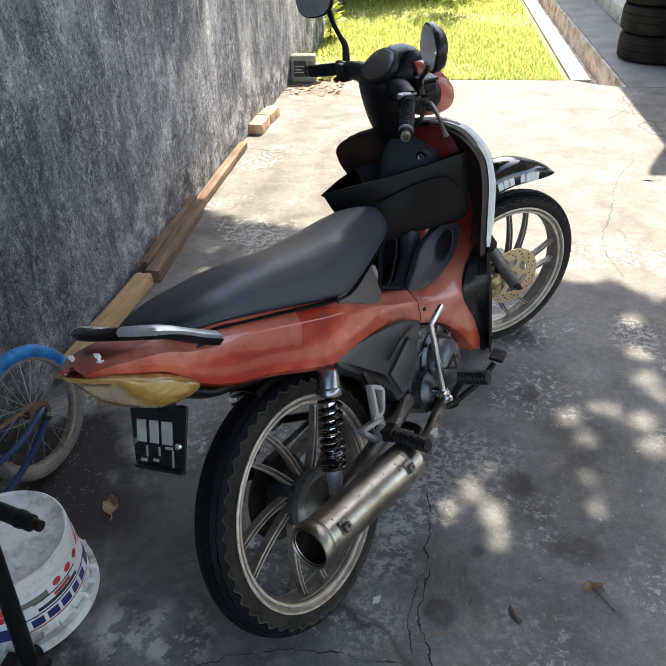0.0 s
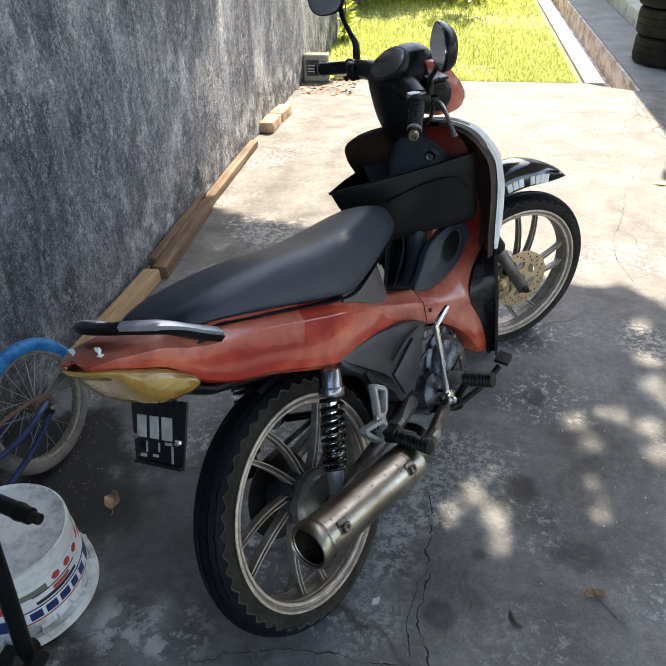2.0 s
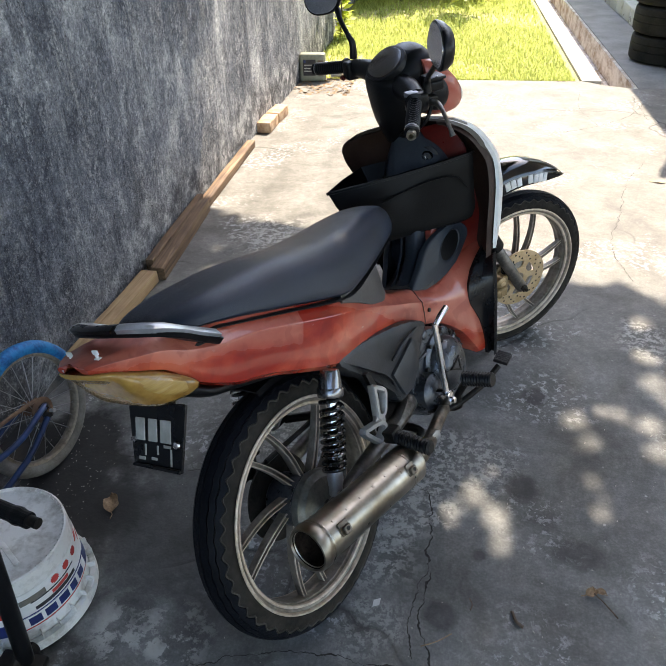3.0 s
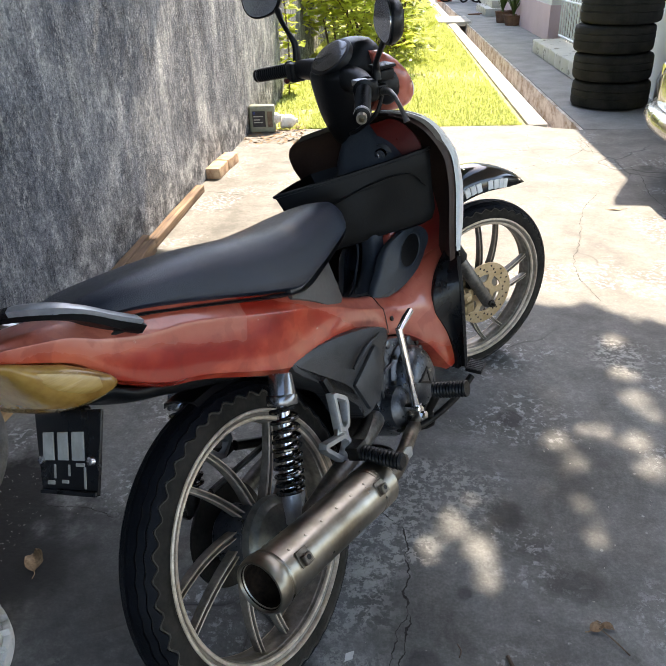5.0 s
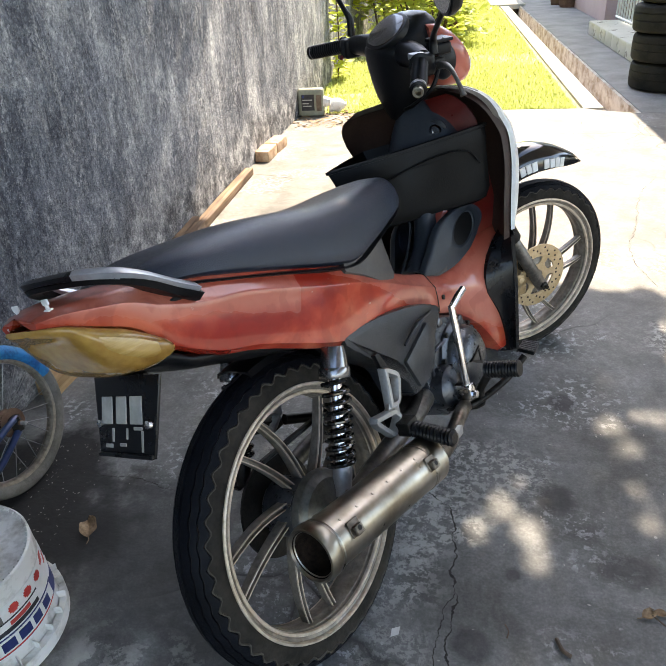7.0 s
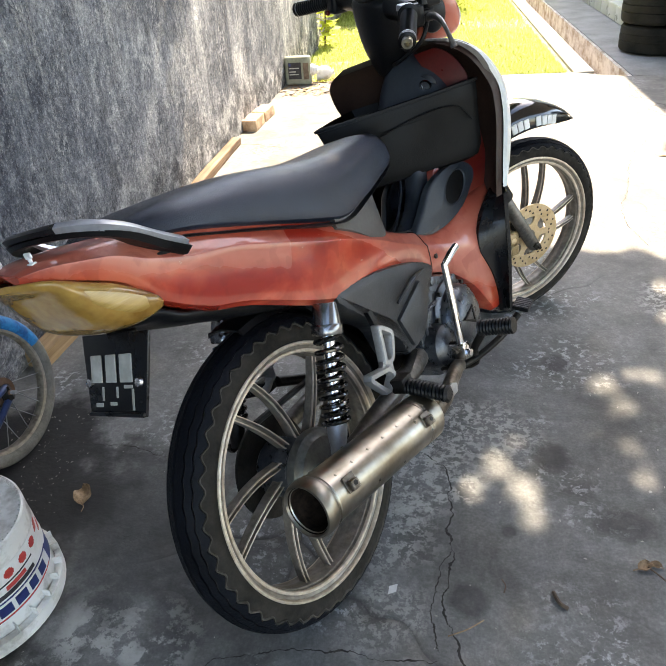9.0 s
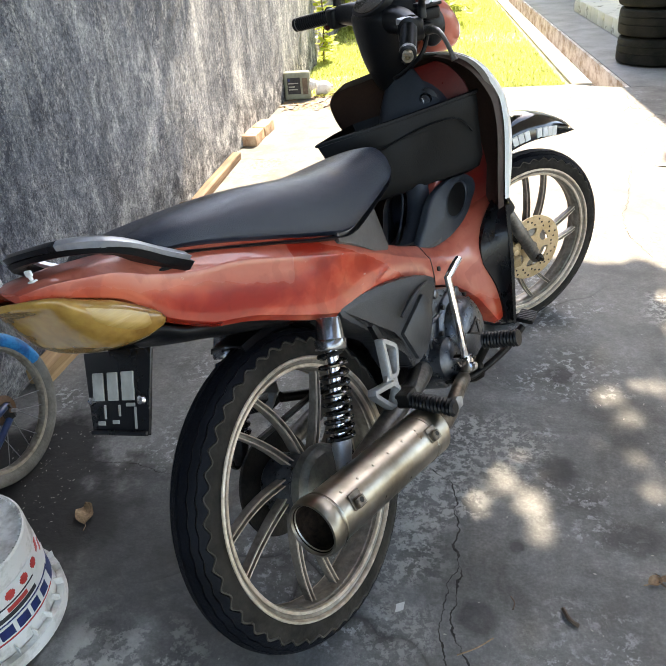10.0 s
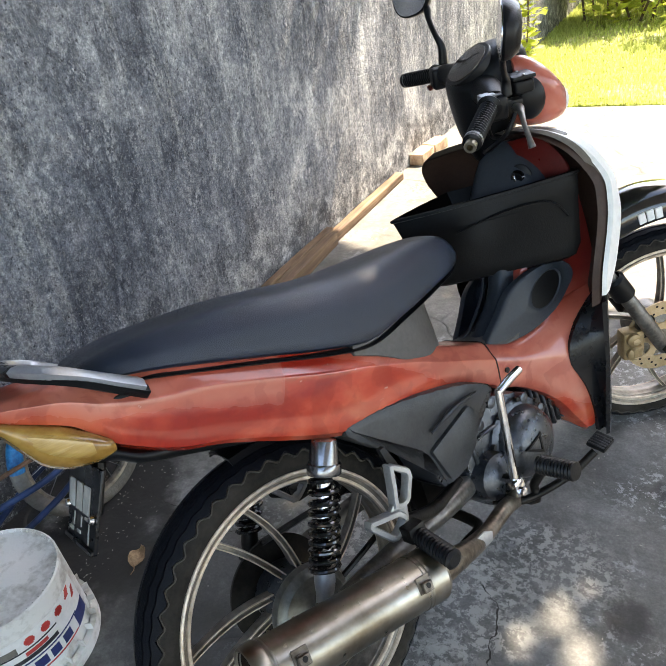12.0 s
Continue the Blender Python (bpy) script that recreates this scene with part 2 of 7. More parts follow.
    crack = n.math('MULTIPLY', n.cracks(warp.outputs[0], 0.8, 0.006), n.ramp(n.noise(p, 1.1, 2), [(0.45, 0.0), (0.55, 1.0)]))
    col = n.mix(n.math('MULTIPLY', crack, 0.8), col, (0.05, 0.048, 0.045))
    n.color(col)
    n.rough(n.ramp(mid, [(0.3, 0.62), (0.7, 0.85)]))
    n.bump(n.math('SUBTRACT', n.math('ADD', fine, n.math('MULTIPLY', mid, 1.5)), n.math('MULTIPLY', crack, 3.0)), 0.35, 0.004)
    return mat


def plaster_wall():
    mat = shade("weathered_plaster", (0.2, 0.2, 0.2), 0.9)
    n = Nodes(mat)
    p = n.pos()
    broad = n.noise(n.pos((1, 1.3, 0.7)), 1.5, 7, 0.66, 0.7)
    streak = n.noise(n.pos((1, 2.7, 0.8)), 2.2, 8, 0.74, 0.5)
    blot = n.noise(p, 5.0, 7, 0.7, 0.4)
    grit = n.noise(p, 60.0, 5, 0.75)
    coarse = n.noise(p, 24.0, 5, 0.7)
    fine = n.noise(p, 190.0, 3, 0.7)
    speck = n.noise(n.pos((1, 1.15, 0.9)), 42.0, 6, 0.8, 0.3)
    tone = n.math('ADD', n.math('ADD', n.math('MULTIPLY', broad, 0.28), n.math('MULTIPLY', streak, 0.26)), n.math('ADD', n.math('MULTIPLY', blot, 0.18), n.math('ADD', n.math('MULTIPLY', speck, 0.20), n.math('MULTIPLY', coarse, 0.08))))
    col = n.ramp(tone, [(0.42, (0.030, 0.035, 0.046)), (0.463, (0.092, 0.103, 0.126)), (0.507, (0.195, 0.207, 0.23)), (0.547, (0.36, 0.37, 0.385)), (0.595, (0.62, 0.62, 0.61))])
    # salts that bloom in small crusts along the runs
    bloom = n.math('MULTIPLY', n.ramp(n.noise(n.pos((1, 2.2, 0.8)), 5.5, 6, 0.7, 0.3), [(0.5, 0.0), (0.62, 1.0)]), n.ramp(speck, [(0.5, 0.0), (0.57, 1.0)]))
    col = n.mix(n.math('MULTIPLY', bloom, 0.6), col, (0.58, 0.58, 0.57))
    sep = n.node("ShaderNodeSeparateXYZ")
    n.link(p, sep.inputs[0])
    # chalky runs washed down the face
    runs = n.math('MULTIPLY', n.ramp(n.noise(n.pos((1, 5.0, 0.5)), 2.0, 7, 0.68, 0.35), [(0.56, 0.0), (0.66, 1.0)]), n.ramp(grit, [(0.40, 0.0), (0.56, 1.0)]))
    col = n.mix(n.math('MULTIPLY', runs, 0.55), col, (0.52, 0.515, 0.49))
    # black mould in runs
    mould_runs = n.math('MULTIPLY', n.ramp(n.noise(n.pos((1, 3.0, 1.0)), 3.1, 7, 0.74, 0.4), [(0.53, 0.0), (0.62, 1.0)]), n.ramp(coarse, [(0.36, 0.0), (0.5, 1.0)]))
    col = n.mix(n.math('MULTIPLY', mould_runs, 0.5), col, (0.05, 0.053, 0.06))
    # damp foot with mould and salts
    low = n.ramp(n.math('ADD', sep.outputs[2], n.math('MULTIPLY', n.noise(p, 3.5, 5, 0.65), 0.55)), [(0.42, 1.0), (0.62, 0.0)])
    foot = n.ramp(n.noise(p, 10.0, 7, 0.75), [(0.40, (0.03, 0.03, 0.032)), (0.50, (0.16, 0.163, 0.168)), (0.60, (0.55, 0.55, 0.54))])
    col = n.mix(n.math('MULTIPLY', low, n.ramp(n.math('MULTIPLY', sep.outputs[1], 0.2), [(0.32, 0.4), (0.6, 0.85)])), col, foot)
    # contact shade behind the bicycle, painted near-black into the wall's foot
    corner_shade = n.math('MULTIPLY', n.ramp(n.math('ADD', sep.outputs[2], n.math('MULTIPLY', n.noise(p, 6.0, 5, 0.65), 0.22)), [(0.20, 1.0), (0.34, 0.0)]), n.ramp(n.math('ADD', n.math('MULTIPLY', sep.outputs[1], 0.5), n.math('MULTIPLY', blot, 0.15)), [(0.62, 1.0), (0.72, 0.0)]))
    col = n.mix(n.math('MULTIPLY', corner_shade, 0.9), col, (0.014, 0.014, 0.015))
    grain = n.math('ADD', n.math('MULTIPLY', n.noise(p, 95.0, 4, 0.8), 0.6), n.math('MULTIPLY', n.noise(p, 34.0, 5, 0.8), 0.4))
    col = n.mix(0.75, col, n.ramp(grain, [(0.36, 0.35), (0.5, 0.95), (0.64, 1.9)]), 'MULTIPLY')
    sand = n.ramp(n.noise(p, 120.0, 3, 0.6), [(0.57, 0.0), (0.66, 1.0)])
    col = n.mix(n.math('MULTIPLY', sand, 0.4), col, (0.50, 0.50, 0.48))
    pits = n.ramp(n.noise(p, 85.0, 3, 0.6), [(0.31, 1.0), (0.38, 0.0)])
    col = n.mix(n.math('MULTIPLY', pits, 0.85), col, (0.035, 0.036, 0.04))
    n.color(col)
    n.bump(n.math('ADD', n.math('ADD', n.math('MULTIPLY', grit, 1.0), n.math('MULTIPLY', fine, 0.5)), coarse), 0.9, 0.018)
    return mat


def faded_paint():
    mat = shade("faded_red_paint", (0.4, 0.08, 0.04), 0.3, 0.0, 0.6)
    n = Nodes(mat)
    p = n.pos(world=False)
    chalk = n.noise(n.pos((1.3, 0.7, 1.6), world=False), 4.2, 5, 0.55, 0.6)
    deep = n.ramp(chalk, [(0.39, (0.27, 0.014, 0.007)), (0.46, (0.36, 0.030, 0.013)), (0.52, (0.43, 0.05, 0.022)), (0.63, (0.50, 0.10, 0.045))])
    pale = n.ramp(chalk, [(0.39, (0.33, 0.062, 0.035)), (0.48, (0.39, 0.094, 0.057)), (0.60, (0.45, 0.138, 0.09))])
    # sun-bleached upper flank with a ragged edge, glossy paint below it
    sep = n.node("ShaderNodeSeparateXYZ")
    n.link(p, sep.inputs[0])
    y, z = sep.outputs[1], sep.outputs[2]
    rag = n.math('MULTIPLY', n.math('SUBTRACT', n.noise(p, 9.0, 5, 0.6, 0.5), 0.5), 0.05)
    rear = n.math('SUBTRACT', 0.668, n.math('MULTIPLY', y, 0.45))
    fore = n.math('SUBTRACT', 0.775, n.math('MULTIPLY', y, 0.66))
    where = n.ramp(n.math('ADD', y, n.math('MULTIPLY', rag, 0.6)), [(0.05, 0.0), (0.085, 1.0)])
    line = n.math('ADD', rear, n.math('MULTIPLY', where, n.math('SUBTRACT', fore, rear)))
    bleached = n.ramp(n.math('ADD', n.math('SUBTRACT', z, line), n.math('ADD', rag, 0.5)), [(0.49, 0.0), (0.515, 1.0)])
    bleached = n.math('ADD', n.math('MULTIPLY', bleached, 0.85), n.math('MULTIPLY', chalk, 0.15))
    col = n.mix(bleached, deep, pale)
    # shade inside the leg shield, put into the paint as a darker red
    shield_shade = n.math('MULTIPLY', n.ramp(y, [(0.64, 0.0), (0.76, 1.0)]), n.math('MULTIPLY', n.ramp(z, [(0.42, 0.0), (0.56, 1.0)]), n.ramp(z, [(0.83, 1.0), (0.87, 0.0)])))
    col = n.mix(shield_shade, col, (0.15, 0.011, 0.007))
    stain = n.ramp(n.noise(p, 17.0, 4, 0.5, 1.0), [(0.5, 0.0), (0.56, 1.0)])
    col = n.mix(n.math('MULTIPLY', stain, 0.3), col, (0.19, 0.012, 0.006))
    scr = n.ramp(n.noise(n.pos((1, 0.35, 1), world=False), 75.0, 3, 0.6), [(0.70, 0.0), (0.73, 1.0)])
    scr = n.math('MULTIPLY', scr, n.ramp(n.noise(p, 11.0, 2), [(0.55, 0.0), (0.62, 1.0)]))
    col = n.mix(scr, col, (0.55, 0.45, 0.38))
    n.color(col)
    n.rough(n.ramp(bleached, [(0.1, 0.2), (0.9, 0.46)]))
    n.bump(n.noise(p, 220.0, 2), 0.03, 0.002)
    return mat


def steel_muffler():
    mat = shade("brushed_steel", (0.55, 0.51, 0.44), 0.3, 1.0)
    n = Nodes(mat)
    p = n.pos(world=False)
    big = n.noise(p, 14.0, 4)
    n.color(n.ramp(big, [(0.3, (0.19, 0.16, 0.12)), (0.55, (0.33, 0.30, 0.25)), (0.75, (0.43, 0.40, 0.36))]))
    n.rough(n.ramp(n.noise(p, 30.0, 4), [(0.3, 0.26), (0.7, 0.42)]))
    n.bump(n.noise(n.pos((1, 0.08, 1), world=False), 400.0, 3), 0.05, 0.001)
    return mat


RIM_SHADE = mottled("rim_shade_beige", (0.07, 0.062, 0.052), (0.14, 0.125, 0.105), 5, 0.5, grain=120, bump=0.1, spec=0.3)
WINGBLACK = mottled("worn_gloss_black", (0.004, 0.0045, 0.006), (0.009, 0.0095, 0.011), 8, 0.28, grain=200, bump=0.03, rough_var=0.06, spec=0.3)
# red of the switch; on the upper shield panel its darkness stands for shade
DEEPRED = mottled("dark_red_plastic_with_shade", (0.055, 0.004, 0.003), (0.10, 0.008, 0.006), 7, 0.32, grain=150, bump=0.04, coat=0.3)
TANLEAF = mottled("tan_leaf", (0.38, 0.28, 0.16), (0.52, 0.40, 0.25), 30, 0.8, grain=120, bump=0.3)
BASKET = mottled("basket_plastic", (0.003, 0.003, 0.0034), (0.008, 0.008, 0.008), 8, 0.42, grain=170, spec=0.16, bump=0.15)
BAREBRASS = mottled("bare_tube_end", (0.30, 0.27, 0.20), (0.5, 0.46, 0.37), 30, 0.35, metal=0.9, grain=150, bump=0.1)
CONCRETE = concrete_ground()
PLASTER = plaster_wall()
RED = faded_paint()
STEEL = steel_muffler()
BLACK = mottled("black_plastic", (0.0022, 0.0024, 0.003), (0.006, 0.0063, 0.0072), 7, 0.38, grain=180, spec=0.26, bump=0.12)
GREYBLACK = mottled("faded_black_plastic", (0.017, 0.018, 0.020), (0.050, 0.051, 0.053), 12, 0.36, grain=150, spec=0.35, bump=0.15)
DARKLINING = mottled("dark_inner_lining", (0.020, 0.011, 0.009), (0.046, 0.026, 0.019), 5, 0.5, grain=120, bump=0.1, spec=0.25)
INNERGREY = mottled("grey_blue_inner_plastic", (0.013, 0.0165, 0.023), (0.028, 0.034, 0.043), 6, 0.42, grain=160, bump=0.1, spec=0.35)
PALEAMBER = mottled("pale_inner_lens", (0.27, 0.15, 0.035), (0.42, 0.27, 0.08), 9, 0.25, grain=60, bump=0.05, coat=0.5, stretch=(1, 1, 9))
DUSTBEAD = mottled("dusty_tread_edge", (0.035, 0.031, 0.026), (0.085, 0.076, 0.064), 20, 0.8, grain=90, spec=0.15, bump=0.2)
GLOSSBLACK = mottled("gloss_black_paint", (0.003, 0.003, 0.0035), (0.007, 0.007, 0.0075), 8, 0.12, grain=200, bump=0.02, coat=0.6, rough_var=0.05)
SEAT = mottled("seat_vinyl", (0.006, 0.0108, 0.022), (0.011, 0.018, 0.035), 8, 0.36, grain=420, bump=0.25, rough_var=0.06)
RUBBER = mottled("tyre_rubber", (0.010, 0.009, 0.008), (0.036, 0.031, 0.026), 11, 0.75, grain=90, spec=0.1, bump=0.25)
TREAD = mottled("tread_rubber", (0.002, 0.0025, 0.0042), (0.0055, 0.0065, 0.0095), 14, 0.6, grain=110, spec=0.14, bump=0.3)
SOOT = mottled("soot", (0.004, 0.003, 0.0025), (0.03, 0.02, 0.014), 30, 0.9, grain=120, spec=0.1, bump=0.4)
BROWNSTEEL = mottled("browned_steel", (0.07, 0.055, 0.042), (0.24, 0.20, 0.16), 24, 0.42, metal=0.8, grain=120, bump=0.15)
HUBGREY = mottled("grey_hub_casting", (0.08, 0.082, 0.076), (0.17, 0.17, 0.155), 40, 0.42, metal=0.6, grain=140, bump=0.1)
GREYSTEEL = mottled("dusty_grey_steel", (0.07, 0.063, 0.055), (0.22, 0.20, 0.18), 22, 0.4, metal=0.6, grain=120, bump=0.12)
GUNMETAL = mottled("dark_polished_metal", (0.16, 0.16, 0.165), (0.30, 0.30, 0.31), 14, 0.24, metal=0.95, grain=150, bump=0.04)
LINING = mottled("grey_inner_plastic", (0.05, 0.046, 0.043), (0.10, 0.092, 0.086), 6, 0.5, grain=120, spec=0.3, bump=0.1)
DUSTY_RUBBER = mottled("dusty_rubber", (0.012, 0.012, 0.0105), (0.034, 0.033, 0.027), 7, 0.8, grain=90, spec=0.2, bump=0.25)
ALLOY = mottled("dusty_alloy", (0.17, 0.142, 0.11), (0.38, 0.33, 0.265), 55, 0.38, metal=0.4, grain=120, bump=0.1)
ALUMINIUM = mottled("cast_aluminium", (0.26, 0.26, 0.262), (0.40, 0.40, 0.395), 22, 0.44, metal=0.7, grain=160, bump=0.12)
ENGINE = mottled("oily_engine_casting", (0.045, 0.049, 0.058), (0.115, 0.12, 0.13), 26, 0.3, metal=0.75, grain=120, bump=0.2)
CHROME = mottled("worn_chrome", (0.55, 0.55, 0.56), (0.75, 0.75, 0.76), 20, 0.14, metal=1.0, grain=200, bump=0.02, rough_var=0.07)
DARKSTEEL = mottled("dark_steel", (0.004, 0.0038, 0.0036), (0.030, 0.026, 0.022), 18, 0.45, metal=0.6, grain=120, bump=0.15)
BRASSY = mottled("dull_gold_casting", (0.20, 0.135, 0.065), (0.42, 0.30, 0.16), 18, 0.45, metal=0.5, grain=120, bump=0.15)
RUST = mottled("rusty_steel", (0.09, 0.05, 0.03), (0.22, 0.13, 0.08), 16, 0.8, metal=0.2, grain=120, bump=0.3)
CAST = mottled("grimy_cast_alloy", (0.13, 0.108, 0.085), (0.29, 0.25, 0.205), 40, 0.42, metal=0.35, grain=120, bump=0.1)
MACHINED = mottled("worn_machined_alloy", (0.38, 0.30, 0.225), (0.66, 0.555, 0.44), 45, 0.36, metal=0.3, grain=140, bump=0.06)
DISC = mottled("rusty_disc", (0.52, 0.375, 0.21), (0.70, 0.56, 0.37), 25, 0.45, metal=0.8, grain=150, bump=0.1)
AMBER = mottled("yellowed_lens", (0.20, 0.095, 0.016), (0.42, 0.25, 0.06), 11, 0.2, grain=60, bump=0.04, coat=0.5, rough_var=0.08)
SILVER = mottled("silver_paint", (0.30, 0.31, 0.33), (0.42, 0.43, 0.45), 10, 0.35, metal=0.6, grain=150, bump=0.05, coat=0.2)
WHITE = mottled("white_plastic", (0.62, 0.62, 0.60), (0.78, 0.78, 0.77), 8, 0.4, grain=90, bump=0.08)
DIRTYWHITE = mottled("dirty_white_plastic", (0.42, 0.40, 0.36), (0.72, 0.71, 0.68), 14, 0.5, grain=70, bump=0.12, spread=(0.36, 0.52))
MIRROR = shade("mirror_glass", (0.6, 0.6, 0.62), 0.12, 1.0)
DARKGLASS = shade("instrument_lens", (0.035, 0.026, 0.018), 0.22, 0.0, 0.5)
PRINT_BLUE = mottled("blue_print", (0.010, 0.02, 0.10), (0.02, 0.035, 0.15), 20, 0.45, grain=80, bump=0.0)
PRINT_RED = mottled("red_print", (0.42, 0.03, 0.025), (0.55, 0.06, 0.05), 20, 0.45, grain=80, bump=0.0)
PRINT_BLACK = mottled("black_print", (0.01, 0.01, 0.014), (0.04, 0.04, 0.045), 20, 0.5, grain=80, bump=0.0)
PRINT_WHITE = mottled("white_print", (0.6, 0.6, 0.58), (0.75, 0.75, 0.74), 20, 0.5, grain=80, bump=0.0)
PRINT_GREY = mottled("grey_letter_plastic", (0.30, 0.30, 0.27), (0.46, 0.46, 0.42), 30, 0.5, grain=80, bump=0.05)
BLUE_TYRE = mottled("worn_blue_rubber", (0.003, 0.085, 0.24), (0.008, 0.20, 0.46), 30, 0.6, grain=130, bump=0.25, spread=(0.4, 0.56))
BLUE_PAINT = mottled("dark_blue_paint", (0.006, 0.014, 0.045), (0.016, 0.045, 0.13), 14, 0.35, grain=90, bump=0.1)
GREY_RUBBER = mottled("perished_grey_rubber", (0.11, 0.10, 0.085), (0.22, 0.205, 0.18), 16, 0.85, grain=110, bump=0.5)


def timber(name, dark, mid, light):
    mat = shade(name, mid, 0.7)
    n = Nodes(mat)
    grain = n.noise(n.pos((14, 0.7, 14), world=False), 3.0, 6, 0.65, 0.8)
    big = n.noise(n.pos(world=False), 3.0, 4)
    col = n.ramp(n.math('ADD', n.math('MULTIPLY', grain, 0.65), n.math('MULTIPLY', big, 0.35)), [(0.34, dark), (0.5, mid), (0.64, light)])
    n.color(col)
    n.bump(grain, 0.35, 0.004)
    return mat


WOOD = timber("raw_timber", (0.22, 0.125, 0.055), (0.42, 0.275, 0.14), (0.57, 0.42, 0.23))
OLDWOOD = timber("stained_timber", (0.045, 0.026, 0.015), (0.15, 0.09, 0.05), (0.31, 0.20, 0.11))
BRICK = mottled("orange_brick", (0.33, 0.18, 0.10), (0.60, 0.43, 0.28), 14, 0.85, grain=90, bump=0.5, spread=(0.38, 0.6))
CREAM = mottled("cream_wall_paint", (0.68, 0.66, 0.58), (0.76, 0.74, 0.67), 1.5, 0.7, grain=40, bump=0.08)
PINK = mottled("pink_wall_paint", (0.58, 0.42, 0.41), (0.66, 0.50, 0.49), 1.5, 0.7, grain=40, bump=0.08)
TILE = mottled("cream_tile", (0.48, 0.46, 0.38), (0.60, 0.58, 0.49), 3, 0.3, grain=30, bump=0.03)
PALE = mottled("bleached_concrete", (0.36, 0.34, 0.30), (0.52, 0.50, 0.45), 3, 0.85, grain=60, bump=0.3, world=True)
DRAIN = mottled("stained_drain_concrete", (0.30, 0.22, 0.15), (0.66, 0.61, 0.55), 9, 0.85, grain=60, bump=0.5, world=True, stretch=(1, 0.6, 0.9), spread=(0.38, 0.58))
WALKWAY = mottled("grey_walkway_concrete", (0.17, 0.168, 0.156), (0.30, 0.293, 0.272), 3.2, 0.75, grain=50, bump=0.25, world=True)
SOIL = mottled("dry_soil", (0.10, 0.075, 0.05), (0.22, 0.17, 0.12), 9, 0.95, grain=90, bump=0.7, world=True)
WHITE_PAINT = mottled("white_enamel", (0.62, 0.61, 0.58), (0.76, 0.75, 0.72), 6, 0.4, grain=60, bump=0.05)
POT = mottled("clay_pot", (0.12, 0.06, 0.035), (0.24, 0.13, 0.08), 12, 0.8, grain=70, bump=0.3)
ORANGE = mottled("orange_plastic", (0.50, 0.10, 0.03), (0.62, 0.16, 0.06), 8, 0.45, grain=60, bump=0.05)
BARK = mottled("bark", (0.07, 0.05, 0.035), (0.20, 0.15, 0.11), 12, 0.9, grain=60, bump=0.8)
DRYLEAF = mottled("dry_leaf", (0.16, 0.10, 0.055), (0.36, 0.25, 0.15), 40, 0.8, grain=160, bump=0.4)


def leafy(name, dark, light, glow=0.5):
    """Foliage: colour varies piece by piece, and light comes through it."""
    mat = shade(name, light, 0.45)
    n = Nodes(mat)
    rnd = n.node("ShaderNodeNewGeometry").outputs["Random Per Island"]
    col = n.ramp(rnd, [(0.0, dark), (1.0, light)])
    n.color(col)
    tr = n.node("ShaderNodeBsdfTranslucent")
    n.link(n.mix(0.5, col, tuple(min(1, c * 1.6) for c in light)), tr.inputs["Color"])
    mx = n.node("ShaderNodeMixShader")
    mx.inputs[0].default_value = glow
    n.link(n.bsdf.outputs[0], mx.inputs[1])
    n.link(tr.outputs[0], mx.inputs[2])
    n.link(mx.outputs[0], n.t.nodes["Material Output"].inputs[0])
    return mat


GRASS = leafy("lawn_grass", (0.15, 0.22, 0.02), (0.58, 0.62, 0.22), 0.42)
STRAW = mottled("straw_soil", (0.26, 0.25, 0.09), (0.46, 0.43, 0.20), 7, 0.95, grain=70, bump=0.6, world=True)
LEAF = leafy("shrub_leaf", (0.2, 0.28, 0.03), (0.58, 0.62, 0.12), 0.55)
DARKLEAF = leafy("dark_leaf", (0.03, 0.06, 0.015), (0.12, 0.18, 0.035), 0.35)
CROWNLEAF = leafy("tree_leaf", (0.03, 0.06, 0.015), (0.08, 0.12, 0.03), 0.12)

# ---- the place: ground, wall, drain, house ----
def far(x, y):
    """The drain, the lawn's edge and the house run slightly askew to the near wall."""
    return x - 0.0276 * (y - 5.2), y


def far_slab(name, x0, x1, y0, y1, z0, z1, material, label, category, bevel=0.004, kind="structure"):
    poly = [far(x0, y0), far(x1, y0), far(x1, y1), far(x0, y1)]
    return tagged(part(name, slab(poly, z0, z1, bevel), material), label, category, kind=kind)


ground_bm = slab([(-150, -150), (150, -150), (150, 250), (-150, 250)], -0.5, -0.26)
tagged(part("ground", ground_bm, SOIL), "bare brown earth that runs on to the horizon", "ground", kind="structure")
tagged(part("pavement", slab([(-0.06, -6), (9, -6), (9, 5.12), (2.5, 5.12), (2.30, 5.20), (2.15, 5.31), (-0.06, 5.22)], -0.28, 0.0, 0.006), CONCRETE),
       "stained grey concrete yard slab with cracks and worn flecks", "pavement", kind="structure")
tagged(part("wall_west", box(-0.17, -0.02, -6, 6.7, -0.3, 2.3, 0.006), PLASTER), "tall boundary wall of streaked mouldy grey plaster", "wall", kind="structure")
tagged(part("wall_west_far", slab([(-0.2, 6.7), (-0.06, 6.7), far(-0.02, 26), far(-0.2, 26)], -0.3, 2.3), PLASTER), "farther stretch of streaked grey plaster boundary wall", "wall", kind="structure")
tagged(part("lawn", slab([(-0.06, 5.225), (2.145, 5.315), far(2.15, 14.1), far(2.15, 26), far(-0.1, 26)], -0.3, -0.015), STRAW), "earth under the lawn with dry patches", "lawn", kind="structure")
far_slab("drain_edge", 2.155, 2.30, 5.3, 26, -0.3, 0.004, PALE, "sun-bleached concrete strip beside the open drain", "kerb")
far_slab("drain_floor", 2.302, 2.50, 5.21, 26, -0.3, -0.19, DRAIN, "damp stained bottom of the open drain", "drain", 0.0)
